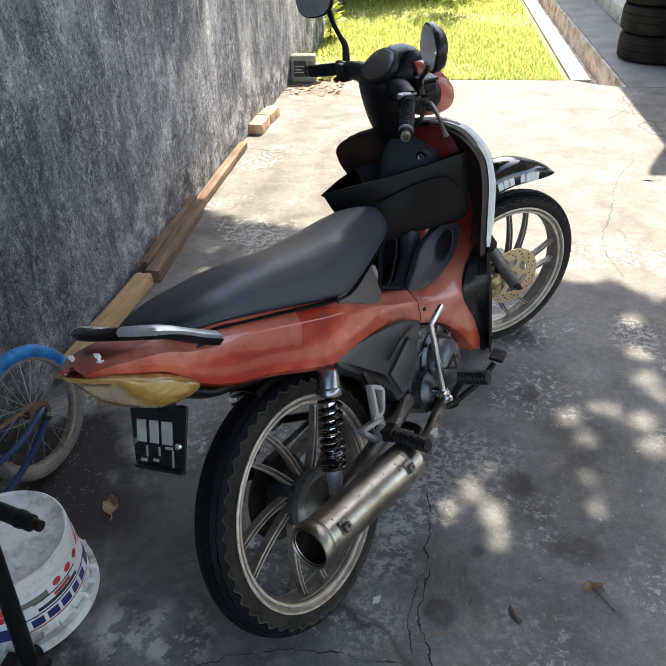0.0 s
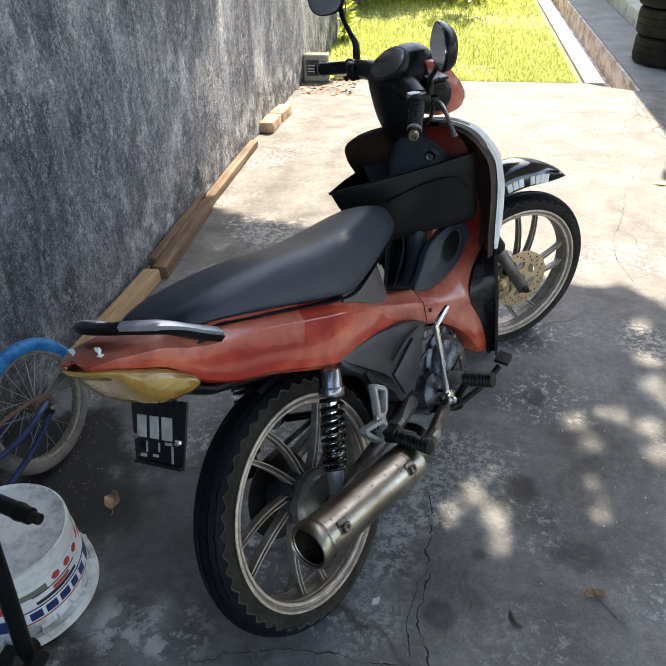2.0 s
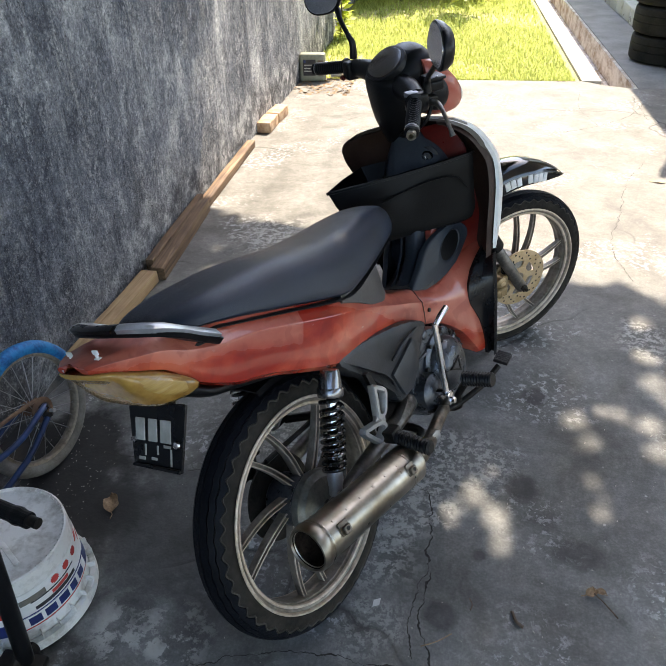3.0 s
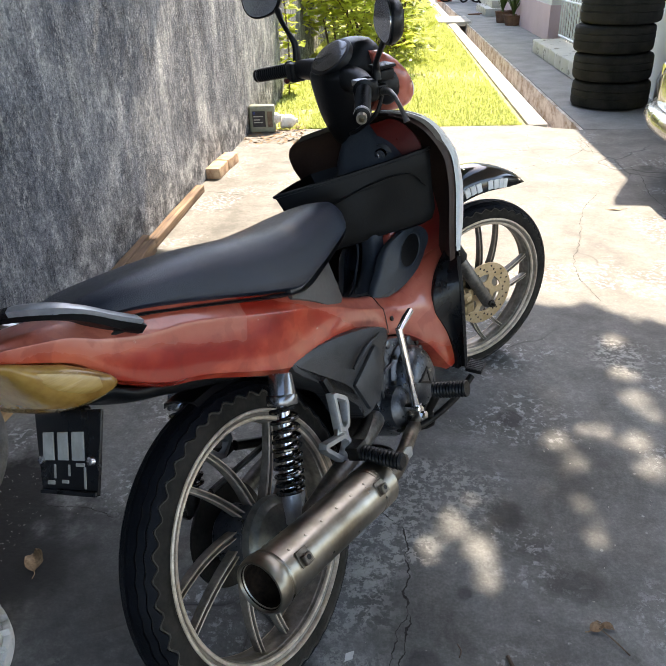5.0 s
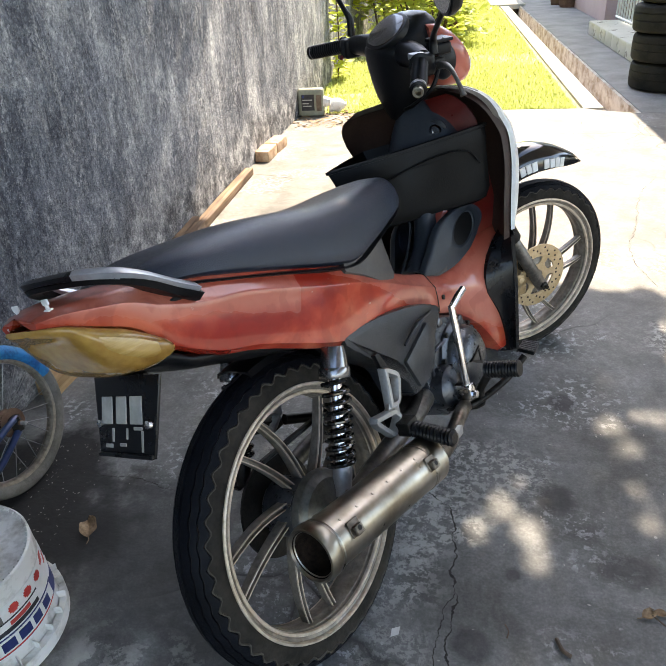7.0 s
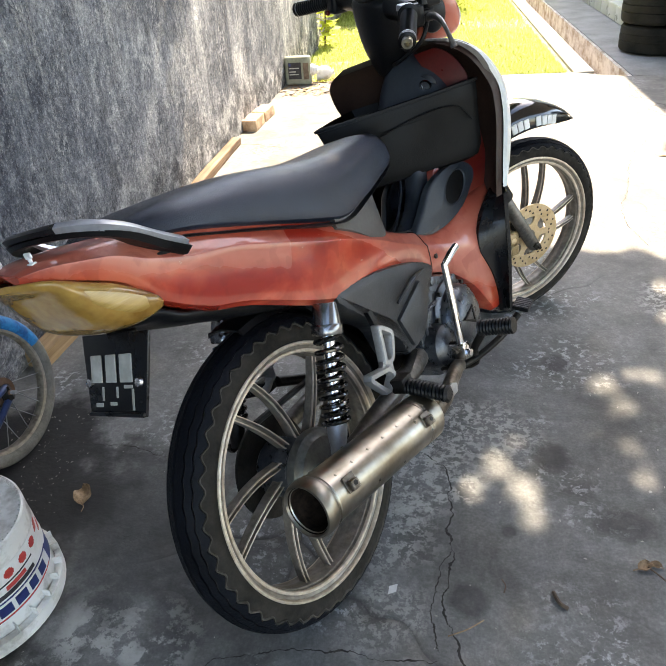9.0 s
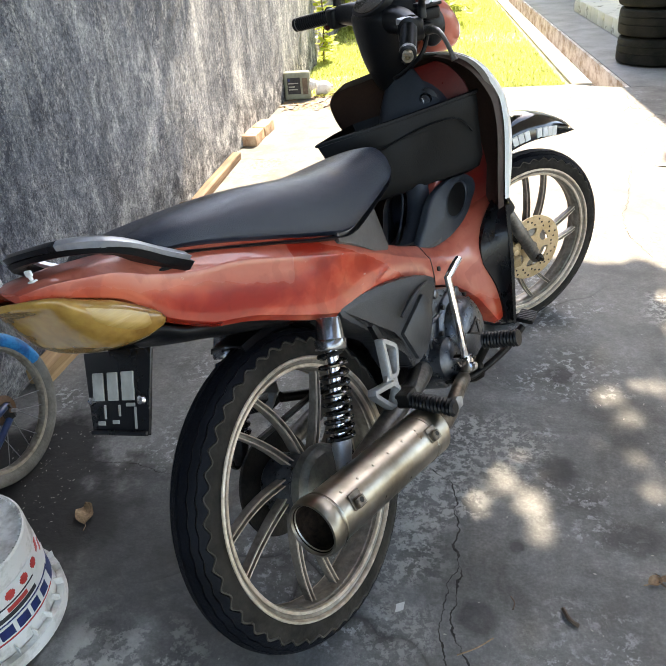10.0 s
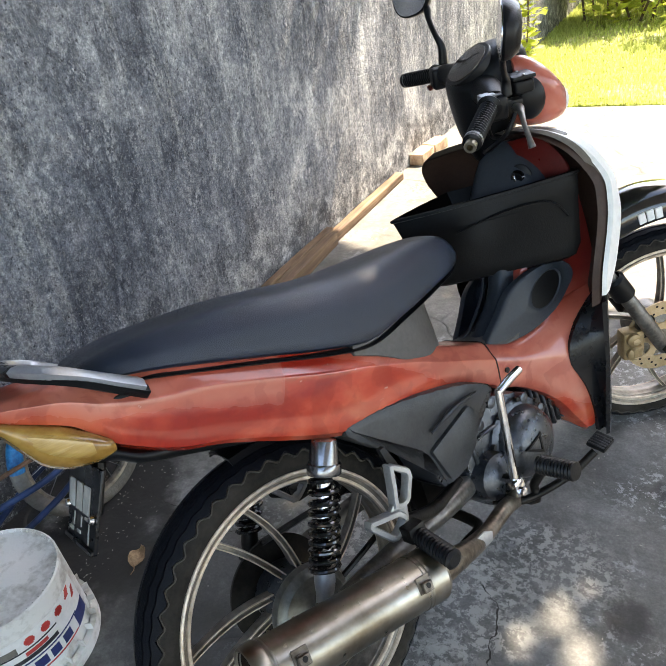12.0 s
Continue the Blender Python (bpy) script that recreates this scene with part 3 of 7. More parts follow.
far_slab("drain_side", 2.502, 2.53, 5.13, 26, -0.3, -0.003, DRAIN, "brown water-stained side of the open drain", "drain")
far_slab("walkway", 2.533, 3.45, 5.125, 30, -0.3, 0.0, WALKWAY, "smooth grey concrete walkway beside the house", "pavement")
far_slab("drain_bridge", 1.98, 2.60, 14.2, 15.6, -0.05, 0.035, PALE, "bleached concrete slab laid across the drain", "slab", 0.01, "")
# house
HX = 3.38
house = base("house", Matrix.Identity(4), "single-storey house with cream walls, a pink dado and a shading roof", "house")
part("wall", slab([far(HX, 10.9), far(HX + 0.2, 10.9), far(HX + 0.2, 16.2), far(HX, 16.2)], 0.48, 3.2), CREAM, house)
part("dado", slab([far(HX - 0.012, 10.9), far(HX + 0.2, 10.9), far(HX + 0.2, 16.2), far(HX - 0.012, 16.2)], -0.2, 0.478), PINK, house, "pink painted foot of the wall")
part("wall", slab([far(HX, 17.3), far(HX + 0.2, 17.3), far(HX + 0.2, 30), far(HX, 30)], -0.2, 3.2), CREAM, house)
part("wall", slab([far(HX, 5.6), far(HX + 0.2, 5.6), far(HX + 0.2, 7.4), far(HX, 7.4)], -0.2, 3.2), CREAM, house)
part("wall", slab([far(HX + 2.2, 5.6), far(HX + 2.4, 5.6), far(HX + 2.4, 17.3), far(HX + 2.2, 17.3)], -0.2, 3.2), CREAM, house, "plain wall inside the house")
part("roof", slab([(2.84, 5.82), (8.5, 5.4), far(8.5, 30), far(3.05, 30), (3.03, 6.25)], 3.2, 3.35), WHITE_PAINT, house, "flat soffit of the roof over the walkway")
# unseen roof, added to hold back sky light from the right
part("sky_block_roof", slab([(3.45, -8.0), (8.5, -8.0), (8.5, 5.39), (3.45, 5.76)], 3.2, 3.35), WHITE_PAINT, house, "unseen flat roof added over the parking place to block sky light")
part("lintel", slab([far(HX, 7.402), far(HX + 0.2, 7.402), far(HX + 0.2, 10.898), far(HX, 10.898)], 2.3, 3.2), CREAM, house)
step = base("doorstep", Matrix.Identity(4), "tiled doorstep of glossy cream tiles below the grille", "step")
part("body", slab([far(2.955, 7.3), far(HX + 2.1, 7.3), far(HX + 2.1, 9.75), far(2.955, 9.75)], 0.0, 0.155, 0.004), TILE, step)
for k in range(7):
    y0 = 7.31 + k * 0.345
    part("tile", slab([far(2.947, y0), far(2.9545, y0), far(2.9545, y0 + 0.335), far(2.947, y0 + 0.335)], 0.006, 0.15, 0.002), TILE, step)
door_step = base("doorstep", Matrix.Identity(4), "low tiled step before the far doorway", "step")
part("body", slab([far(3.02, 15.6), far(HX + 0.2, 15.6), far(HX + 0.2, 17.4), far(3.02, 17.4)], 0.0, 0.15, 0.006), TILE, door_step)
part("tread", slab([far(3.16, 15.8), far(HX + 0.2, 15.8), far(HX + 0.2, 17.4), far(3.16, 17.4)], 0.152, 0.28, 0.006), TILE, door_step)


def grille(y0, y1, x, z0, z1):
    g = base("door_grille", Matrix.Identity(4), "white painted steel security grille with close upright bars", "grille")
    n = int((y1 - y0) / 0.125)
    for k in range(n + 1):
        y = y0 + (y1 - y0) * k / n
        px, py = far(x, y)
        part("bar", box(px - 0.009, px + 0.009, py - 0.011, py + 0.011, z0, z1), WHITE_PAINT, g)
    z = z0 + 0.03
    while z < z1:
        a, b = far(x, y0), far(x, y1)
        part("rail", tube([(a[0] - 0.004, a[1], z), (b[0] - 0.004, b[1], z)], 0.014, 6), WHITE_PAINT, g)
        z += 0.42
    return g


grille(7.45, 8.6, 3.30, 0.158, 2.25)
grille(8.66, 9.85, 3.30, 0.158, 2.25)
far_door = base("doorway", Matrix.Identity(4), "narrow white door frame standing open on a dark room", "door")
for y in (16.22, 17.22):
    part("jamb", slab([far(HX - 0.05, y), far(HX + 0.15, y), far(HX + 0.15, y + 0.07), far(HX - 0.05, y + 0.07)], 0.282, 2.3), WHITE_PAINT, far_door)
part("head", slab([far(HX - 0.05, 16.22), far(HX + 0.15, 16.22), far(HX + 0.15, 17.29), far(HX - 0.05, 17.29)], 2.302, 2.37), WHITE_PAINT, far_door)
# end of the yard
tagged(part("wall_end", box(-3, 6, 27.2, 27.4, -0.3, 2.2), CREAM), "pale sunlit wall that closes the far end of the yard", "wall", kind="structure")


# ---- lawn ----
def lawn_blades():
    rng = np.random.default_rng(4)
    verts, faces = [], []
    n = 110000
    y = 5.3 + (rng.random(n) ** 1.7) * 19.0
    x = rng.random(n) * 2.2 - 0.1
    for a, b in zip(x, y):
        px, py = far(a, b)
        bare = noise.noise(Vector((px * 0.8, py * 0.8, 3.0)))
        if a < 0.42 and b < 6.1 and rng.random() < 0.75 or bare > 0.28 and rng.random() < 0.7 or px > far(2.15, b)[0]:
            continue
        wide = 1.0 + (b - 5.3) * 0.14
        h = (0.018 + 0.03 * rng.random()) * (1 + 0.04 * (b - 5.3))
        w = (0.004 + 0.004 * rng.random()) * wide
        t = rng.random() * 2 * math.pi
        lean = 0.035 * rng.random()
        dx, dy = math.cos(t), math.sin(t)
        k = len(verts)
        verts += [(px - w * dy, py + w * dx, -0.016), (px + w * dy, py - w * dx, -0.016), (px + lean * dx, py + lean * dy, -0.016 + h)]
        faces.append((k, k + 1, k + 2))
    me = bpy.data.meshes.new("grass")
    me.from_pydata(verts, [], faces)
    me.materials.append(GRASS)
    return tagged(new("grass", me), "short sunlit yellow-green lawn grass", "grass", kind="stuff")


lawn_blades()


# ---- tree whose crown shades the yard ----
def leaf_cloud(name, material, count, place, size, parent=None, seed=1, label="", flat=0.5):
    """Many small pointed leaves at places given by place(rng)."""
    rng = np.random.default_rng(seed)
    verts, faces = [], []
    for _ in range(count):
        c = place(rng)
        if c is None:
            continue
        s = size * (0.6 + 0.8 * rng.random())
        t = rng.random() * 2 * math.pi
        d = Vector((math.cos(t), math.sin(t), flat * (rng.random() * 2 - 1.2))).normalized()
        side = d.cross(Vector((rng.random() - 0.5, rng.random() - 0.5, 1.0))).normalized()
        up = side.cross(d)
        c = Vector(c) - d * s * 0.5
        k = len(verts)
        verts += [tuple(c), tuple(c + d * s * 0.45 + side * s * 0.26 + up * s * 0.05), tuple(c + d * s), tuple(c + d * s * 0.45 - side * s * 0.26 + up * s * 0.05)]
        faces += [(k, k + 1, k + 2), (k, k + 2, k + 3)]
    me = bpy.data.meshes.new(name)
    me.from_pydata(verts, [], faces)
    me.materials.append(material)
    ob = new(name, me)
    if parent is not None:
        ob.parent = parent
    if label:
        ob["label"] = label
    return ob


def shade_tree():
    tree = base("tree", Matrix.Identity(4), "broad leafy tree behind the wall, its crown over the yard", "tree")
    H = 4.3
    part("trunk", tube([(-1.6, 4.6, -0.3), (-1.55, 4.5, 1.2), (-1.3, 4.3, 2.5), (-0.9, 4.1, 3.6)], [0.2, 0.17, 0.14, 0.1], 12, 16), BARK, tree)
    for q in ((-0.9, 4.1, 3.6, 0.3, 2.7, 4.4), (-0.9, 4.1, 3.6, 1.5, 3.8, 4.6), (-1.3, 4.3, 2.5, -0.6, 1.8, 4.1), (-0.9, 4.1, 3.6, 0.2, 5.0, 4.7), (-1.2, 4.25, 2.9, 0.7, 3.0, 4.2)):
        a, b = Vector(q[:3]), Vector(q[3:])
        part("limb", tube([a, a.lerp(b, 0.5) + Vector((0, 0, 0.25)), b], [0.08, 0.05, 0.02], 8, 10), BARK, tree)

    # where light falls through gaps between the twigs: place on the yard, size of the gap
    gaps = [(1.361, 0.98, 45), (1.309, 0.905, 32), (1.427, 0.914, 46), (1.438, 0.832, 31), (1.663, 1.323, 47), (1.698, 1.229, 40), (1.746, 1.379, 30), (1.795, 1.369, 36), (1.684, 1.074, 33), (1.685, 0.967, 30),
            (1.88, 1.331, 47), (1.893, 1.222, 42), (1.67, 1.491, 16), (1.935, 1.535, 54), (1.958, 1.462, 35), (1.959, 1.906, 43), (1.931, 1.683, 51), (2.068, 2.069, 33), (0.269, 2.594, 50), (0.249, 2.093, 30), (0.433, 2.248, 34), (0.54, 2.563, 40), (0.156, 2.647, 37)]

    def place(rng):
        # a shaded place on the yard, carried up along the light to the crown
        gx, gy = -1.6 + 4.9 * rng.random(), -2.3 + 5.1 * rng.random()
        edge = 2.70 - 0.30 * max(gx, 0) + 0.10 * noise.noise(Vector((gx * 2.2, 0, 1))) + 0.07 * noise.noise(Vector((gx * 7, 0, 5)))
        if gy > edge or gx < -1.3 + 0.3 * noise.noise(Vector((4, gy * 1.5, 2))) or gx > 2.25 + 0.3 * noise.noise(Vector((0, gy * 2, 9))):
            return None
        # the crown thins out over the wall, to soften the sun's edge there
        if gx < -0.03 and rng.random() < (gy - 0.9) / 2.0:
            return None
        for x, y, r in gaps:
            if (gx - x) ** 2 + ((gy - y) * 0.8) ** 2 < (r * 0.0008 + 0.006) ** 2:
                return None
        h = H + (rng.random() - 0.5) * 0.7
        return Vector((gx, gy, 0)) + TO_SUN * (h / TO_SUN.z)

    def place_sparse(rng):
        # small unseen leaves, added in the gaps to dim the spots of sun
        x, y, r = gaps[int(rng.random() * len(gaps))]
        if rng.random() > ((r * 0.0008 + 0.006) / 0.05) ** 2:
            return None
        a, q = 2 * math.pi * rng.random(), (r * 0.0008 + 0.006) * math.sqrt(rng.random())
        h = H + (rng.random() - 0.5) * 0.7
        return Vector((x + q * math.cos(a), y + q * math.sin(a) / 0.8, 0)) + TO_SUN * (h / TO_SUN.z)

    def place_behind(rng):
        # unseen crown over the yard behind and beyond the wall, added against sky light
        gx, gy = -5.5 + 9.0 * rng.random(), -8.5 + 8.0 * rng.random()
        ragged = 0.5 * noise.noise(Vector((gx * 0.7, gy * 0.7, 4))) + 0.25 * noise.noise(Vector((gx * 2.1, gy * 2.1, 8)))
        if ((gx + 0.6) / 4.0) ** 2 + ((gy + 3.4) / 4.0) ** 2 > 0.85 + ragged or gy > -1.2 + 0.5 * noise.noise(Vector((gx * 1.5, 2, 2))):
            return None
        return Vector((gx, gy, 0)) + TO_SUN * ((H + (rng.random() - 0.5) * 1.6) / TO_SUN.z)

    leaf_cloud("crown_sky_block", CROWNLEAF, 42000, place_behind, 0.15, tree, 18, "dense dark green leaves added to block sky light")
    leaf_cloud("crown", CROWNLEAF, 190000, place, 0.055, tree, 8, "dense dark green leaves added to block sky light with small gaps")
    leaf_cloud("spot_dimming_leaves", CROWNLEAF, 1600, place_sparse, 0.016, tree, 5, "small leaves added in the crown's gaps to dim the sun spots")


shade_tree()

# ---- the motorcycle ----
BIKE = pose(1.055, 0.625, 0) @ Matrix.Rotation(radians(-22.7), 4, 'Z') @ Matrix.Rotation(radians(-19), 4, 'Y')
RAKE, STEER, AXLE_F, HR = radians(26.5), radians(-38), 1.195, 0.277
STEER_AT = Vector((0, AXLE_F, HR)) - 0.035 * Vector((0, math.cos(RAKE), math.sin(RAKE)))
STEER_AXIS = Vector((0, -math.sin(RAKE), math.cos(RAKE)))
TURNED = Matrix.Translation(STEER_AT) @ Matrix.Rotation(STEER, 4, STEER_AXIS) @ Matrix.Translation(-STEER_AT)
moto = base("motorcycle", BIKE, "worn red underbone motorcycle leaning on its side stand, front wheel turned", "motorcycle")


def half_ring(points, n=40):
    """A closed ring from half an outline (x >= 0, from bottom middle to top middle), smoothed and mirrored."""
    half = curve(points, n // 2 + 1)
    half[0][0] = half[-1][0] = 0
    other = half[1:-1][::-1] * np.array([-1, 1])
    return np.vstack([half, other])


def body(stations, section, n=40, steps=4, m=None):
    """stations: rows (y, numbers...), smoothed; section(numbers) gives half an outline in x, z."""
    rows = curve(stations, (len(stations) - 1) * steps + 1)
    return loft([[(x, r[0], z) for x, z in half_ring(section(*r[1:]), n)] for r in rows])


def tyre(radius, width, name, parent, m):
    bm = bmesh.new()
    prof = []
    for a in np.linspace(-115, 115, 21):
        t = radians(a)
        prof.append((radius - width * 0.5 + width * 0.5 * math.cos(t), width * 0.52 * math.sin(t)))
    lathe(prof + [(radius - width * 0.72, 0.36 * width), (radius - width * 0.72, -0.36 * width)], seg=96, bm=bm, closed=True)
    ob = part(name, bm, RUBBER, parent, "dusty black tyre with zigzag tread", m=m, angle=60)
    for s in (1, -1):
        bead = [(radius - width * 0.5 + (width * 0.5 + 0.0012) * math.cos(radians(q)), s * (width * 0.52 + 0.0012) * math.sin(radians(q))) for q in (99, 101, 103)]
        part("bead_line", lathe(bead, seg=96, caps=False), RUBBER, ob, m=m)
    # scalloped tread bands, dust in the grooves between them
    tb = bmesh.new()
    count, lift = 46, 0.0038

    def on(t, ang, up, s):
        tt = radians(t)
        r = radius - width * 0.5 + (width * 0.5 + up) * math.cos(tt)
        return tb.verts.new((s * (width * 0.52 + up) * math.sin(tt), r * math.cos(ang), r * math.sin(ang)))

    zig = (0.0, 0.75, 1.0, 0.75, 0.0, -0.75, -1.0, -0.75)
    for s in (1, -1):
        for t0, t1, a0, a1, flip in ((4, 22, 1.2, 2.0, 0), (27, 41, 2.0, 2.2, 0), (45, 60, 2.2, 7.0, 0)):
            rows = []
            for k in range(count * 4):
                ang = 2 * math.pi * (k / 4 + (0.5 if s < 0 else 0)) / count
                z = zig[(k * 2) % 8]
                e0, e1 = t0 + a0 * z, t1 + a1 * z
                rows.append((on(e0 - 1.6, ang, -0.001, s), on(e0, ang, lift, s), on(e1, ang, lift, s), on(e1 + 1.6, ang, -0.001, s)))
            for i, a in enumerate(rows):
                b = rows[(i + 1) % len(rows)]
                for q in range(3):
                    tb.faces.new((a[q], a[q + 1], b[q + 1], b[q]))
    part("tread", tb, TREAD, ob, "scalloped tread with dusty grooves", m=m, angle=30)
    # dusty raised beads that follow the scalloped shoulder
    tb = bmesh.new()
    hexa = (0.0, 1.0, 1.0, 0.0, -1.0, -1.0)
    for s in (1, -1):
        rows = []
        for k in range(count * 6):
            ang = 2 * math.pi * (k / 6 + (0.5 if s < 0 else 0)) / count
            e = 64.5 + 6.0 * hexa[k % 6]
            rows.append((on(e - 2.6, ang, 0.0, s), on(e - 1.2, ang, 0.003, s), on(e + 1.2, ang, 0.003, s), on(e + 2.6, ang, 0.0, s)))
        for i, a in enumerate(rows):
            b = rows[(i + 1) % len(rows)]
            for q in range(3):
                tb.faces.new((a[q], a[q + 1], b[q + 1], b[q]))
    part("shoulder_bead", tb, DUSTBEAD, ob, "dusty scalloped edge of the tread", m=m, angle=30)
    return ob


def wheel(name, m, side_disc, turn, wide):
    """An alloy wheel with split spokes on the x axis, its hub and tyre as parts."""
    face = [(0.2215, 0.0), (0.2225, 0.010), (0.2265, 0.028), (0.2335, 0.036), (0.2315, 0.0395), (0.2285, 0.0405), (0.2268, 0.038), (0.2255, 0.034), (0.2195, 0.0315), (0.2182, 0.033), (0.2135, 0.033), (0.2122, 0.030), (0.2122, 0.022), (0.2098, 0.020), (0.2098, 0.008), (0.2085, 0.006), (0.2085, 0.0)]
    rim_prof = [(r, x * wide) for r, x in face] + [(r, -x * wide) for r, x in face[-2:0:-1]]
    rim = part(name, lathe(rim_prof, seg=96, closed=True), CAST, moto, "dusty cast alloy wheel rim", m=m)
    # bright machined lip and inner bead on both faces
    for s in (1, -1):
        for edge in ([(0.2338, 0.0362), (0.2318, 0.0408), (0.2285, 0.0420), (0.2262, 0.0395), (0.2256, 0.0350)], [(0.2188, 0.0325), (0.2180, 0.0345), (0.2135, 0.0345), (0.2115, 0.0318), (0.2115, 0.0290)]):
            part("rim_lip", lathe([(r, s * x * wide) for r, x in edge], seg=96, caps=False), MACHINED, rim, "worn bright lip of the rim", m=m)
    for k in range(5):
        a0 = radians(turn + 72 * k)
        for hub_a, rim_a in ((-0.785, -0.17), (-0.175, 0.17)):
            pts = []
            for u in np.linspace(0, 1, 9):
                pts.append((0.052 + 0.163 * u, a0 + hub_a + (rim_a - hub_a) * u ** 0.6))
            rings = []
            for (r, ang), w, d in zip(pts, np.linspace(0.0066, 0.0056, 9), np.linspace(0.0115, 0.0085, 9)):
                c = Vector((0, r * math.cos(ang), r * math.sin(ang)))
                t = Vector((0, -math.sin(ang), math.cos(ang)))
                sec = ((d * 0.7, 1), (d, 0.92), (d, 0.62), (d - 0.006, 0.5), (d - 0.006, -0.5), (d, -0.62), (d, -0.92), (d * 0.7, -1), (-d * 0.7, -1), (-d, -0.8), (-d, 0.8), (-d * 0.7, 1))
                rings.append([c + Vector((x, 0, 0)) + t * (w * q) for x, q in sec])
            part("spoke", loft(rings), CAST, rim, m=m, angle=28)
            for q in (-0.79, 0.79):
                ribs = []
                for (r, ang), w, d in zip(pts, np.linspace(0.0066, 0.0056, 9), np.linspace(0.0115, 0.0085, 9)):
                    c = Vector((0, r * math.cos(ang), r * math.sin(ang)))
                    t = Vector((0, -math.sin(ang), math.cos(ang)))
                    ribs.append([c + Vector((x, 0, 0)) + t * (w * (q + e)) for x, e in ((d - 0.003, -0.19), (d + 0.0008, -0.17), (d + 0.0012, 0.0), (d + 0.0008, 0.17), (d - 0.003, 0.19))])
                part("spoke_rib", loft(ribs), MACHINED, rim, "worn bright edge of a spoke", m=m, angle=40)
    hub = part("hub", lathe([(0.0, -0.055), (0.05, -0.055), (0.056, -0.048), (0.056, -0.02), (0.06, 0.0), (0.056, 0.02), (0.064, 0.028), (0.064, 0.042), (0.056, 0.05), (0.03, 0.056), (0.0, 0.056)], seg=40), ENGINE if not side_disc else CAST, rim, m=m)
    return rim


REAR = Matrix.Translation((0, 0, HR))
FRONT = TURNED @ Matrix.Translation((0, AXLE_F, HR))
rear_wheel = wheel("rear_wheel", REAR, False, 109.8, 1.0)
tyre(0.283, 0.078, "tyre", rear_wheel, REAR)
front_wheel = wheel("front_wheel", FRONT, True, 75.5, 0.86)
tyre(0.277, 0.068, "tyre", front_wheel, FRONT)


# -- bodywork --
def tail_section(top, bot, w, crown):
    h = top - bot
    return [(0, bot + 0.02), (w * 0.55, bot + 0.004), (w * 0.85, bot), (w * 0.94, bot + 0.16 * h), (w * 0.985, bot + 0.42 * h), (w * 0.998, bot + 0.60 * h), (w, bot + 0.635 * h), (w * 0.97, bot + 0.668 * h), (w * 0.90, bot + 0.76 * h), (w * 0.76, bot + 0.95 * h), (w * 0.6, top), (w * 0.3, top + crown * 0.8), (0, top + crown)]


part("tail_cowl", body([(-0.325, 0.813, 0.799, 0.042, 0.004), (-0.30, 0.817, 0.79, 0.07, 0.006), (-0.26, 0.814, 0.769, 0.089, 0.006), (-0.228, 0.81, 0.75, 0.098, 0.006), (-0.205, 0.806, 0.724, 0.103, 0.006), (-0.183, 0.802, 0.698, 0.107, 0.006), (-0.117, 0.788, 0.655, 0.115, 0.004),
                        (-0.04, 0.776, 0.625, 0.12, 0.0), (0.084, 0.738, 0.562, 0.126, -0.01), (0.153, 0.712, 0.534, 0.126, -0.02), (0.22, 0.682, 0.523, 0.122, -0.02), (0.33, 0.62, 0.506, 0.11, -0.01),
                        (0.41, 0.575, 0.482, 0.098, 0.0), (0.49, 0.538, 0.45, 0.086, 0.0), (0.553, 0.515, 0.41, 0.077, 0.0)], tail_section), RED, moto, "faded red painted side and tail panels")


def seat_section(top, bot, w):
    h = top - bot
    return [(0, bot), (w * 0.7, bot), (w * 0.98, bot + 0.004), (w, bot + 0.25 * h), (w * 0.94, bot + 0.6 * h), (w * 0.72, bot + 0.9 * h), (w * 0.4, top - 0.002), (0, top)]


part("seat", body([(-0.195, 0.803, 0.79, 0.05), (-0.175, 0.818, 0.786, 0.078), (-0.12, 0.823, 0.775, 0.1), (-0.06, 0.822, 0.757, 0.11), (0.06, 0.812, 0.716, 0.121), (0.157, 0.795, 0.682, 0.127), (0.245, 0.779, 0.658, 0.123),
                   (0.346, 0.771, 0.664, 0.109), (0.436, 0.768, 0.674, 0.092), (0.507, 0.761, 0.682, 0.075), (0.545, 0.744, 0.69, 0.057), (0.57, 0.716, 0.695, 0.036)], seat_section), SEAT, moto, "smooth black vinyl seat stepped up to the rear")
part("seat_base", body([(-0.185, 0.786, 0.778, 0.055), (-0.12, 0.776, 0.764, 0.1), (-0.06, 0.758, 0.745, 0.111), (0.06, 0.717, 0.704, 0.122), (0.157, 0.683, 0.670, 0.127), (0.245, 0.659, 0.648, 0.122), (0.346, 0.665, 0.656, 0.106), (0.436, 0.675, 0.667, 0.089), (0.507, 0.683, 0.676, 0.071), (0.545, 0.691, 0.685, 0.05)], seat_section), BLACK, moto, "black edge of the seat pan")
for s in (1, -1):
    rings = []
    for y, top, bot, x0, x1 in curve([(0.205, 0.676, 0.652, 0.119, 0.117), (0.26, 0.678, 0.625, 0.108, 0.113), (0.32, 0.684, 0.588, 0.098, 0.106), (0.38, 0.69, 0.563, 0.08, 0.092), (0.42, 0.695, 0.54, 0.063, 0.072), (0.436, 0.697, 0.53, 0.05, 0.06)], 18):
        rings.append([(s * x, y, z) for x, z in ((x0, top), (x1, bot), (x1 - 0.012, bot - 0.006), (x0 - 0.012, top))])
    part("seat_skirt", loft(rings), LINING, moto, "dusty grey plastic panel under the seat")


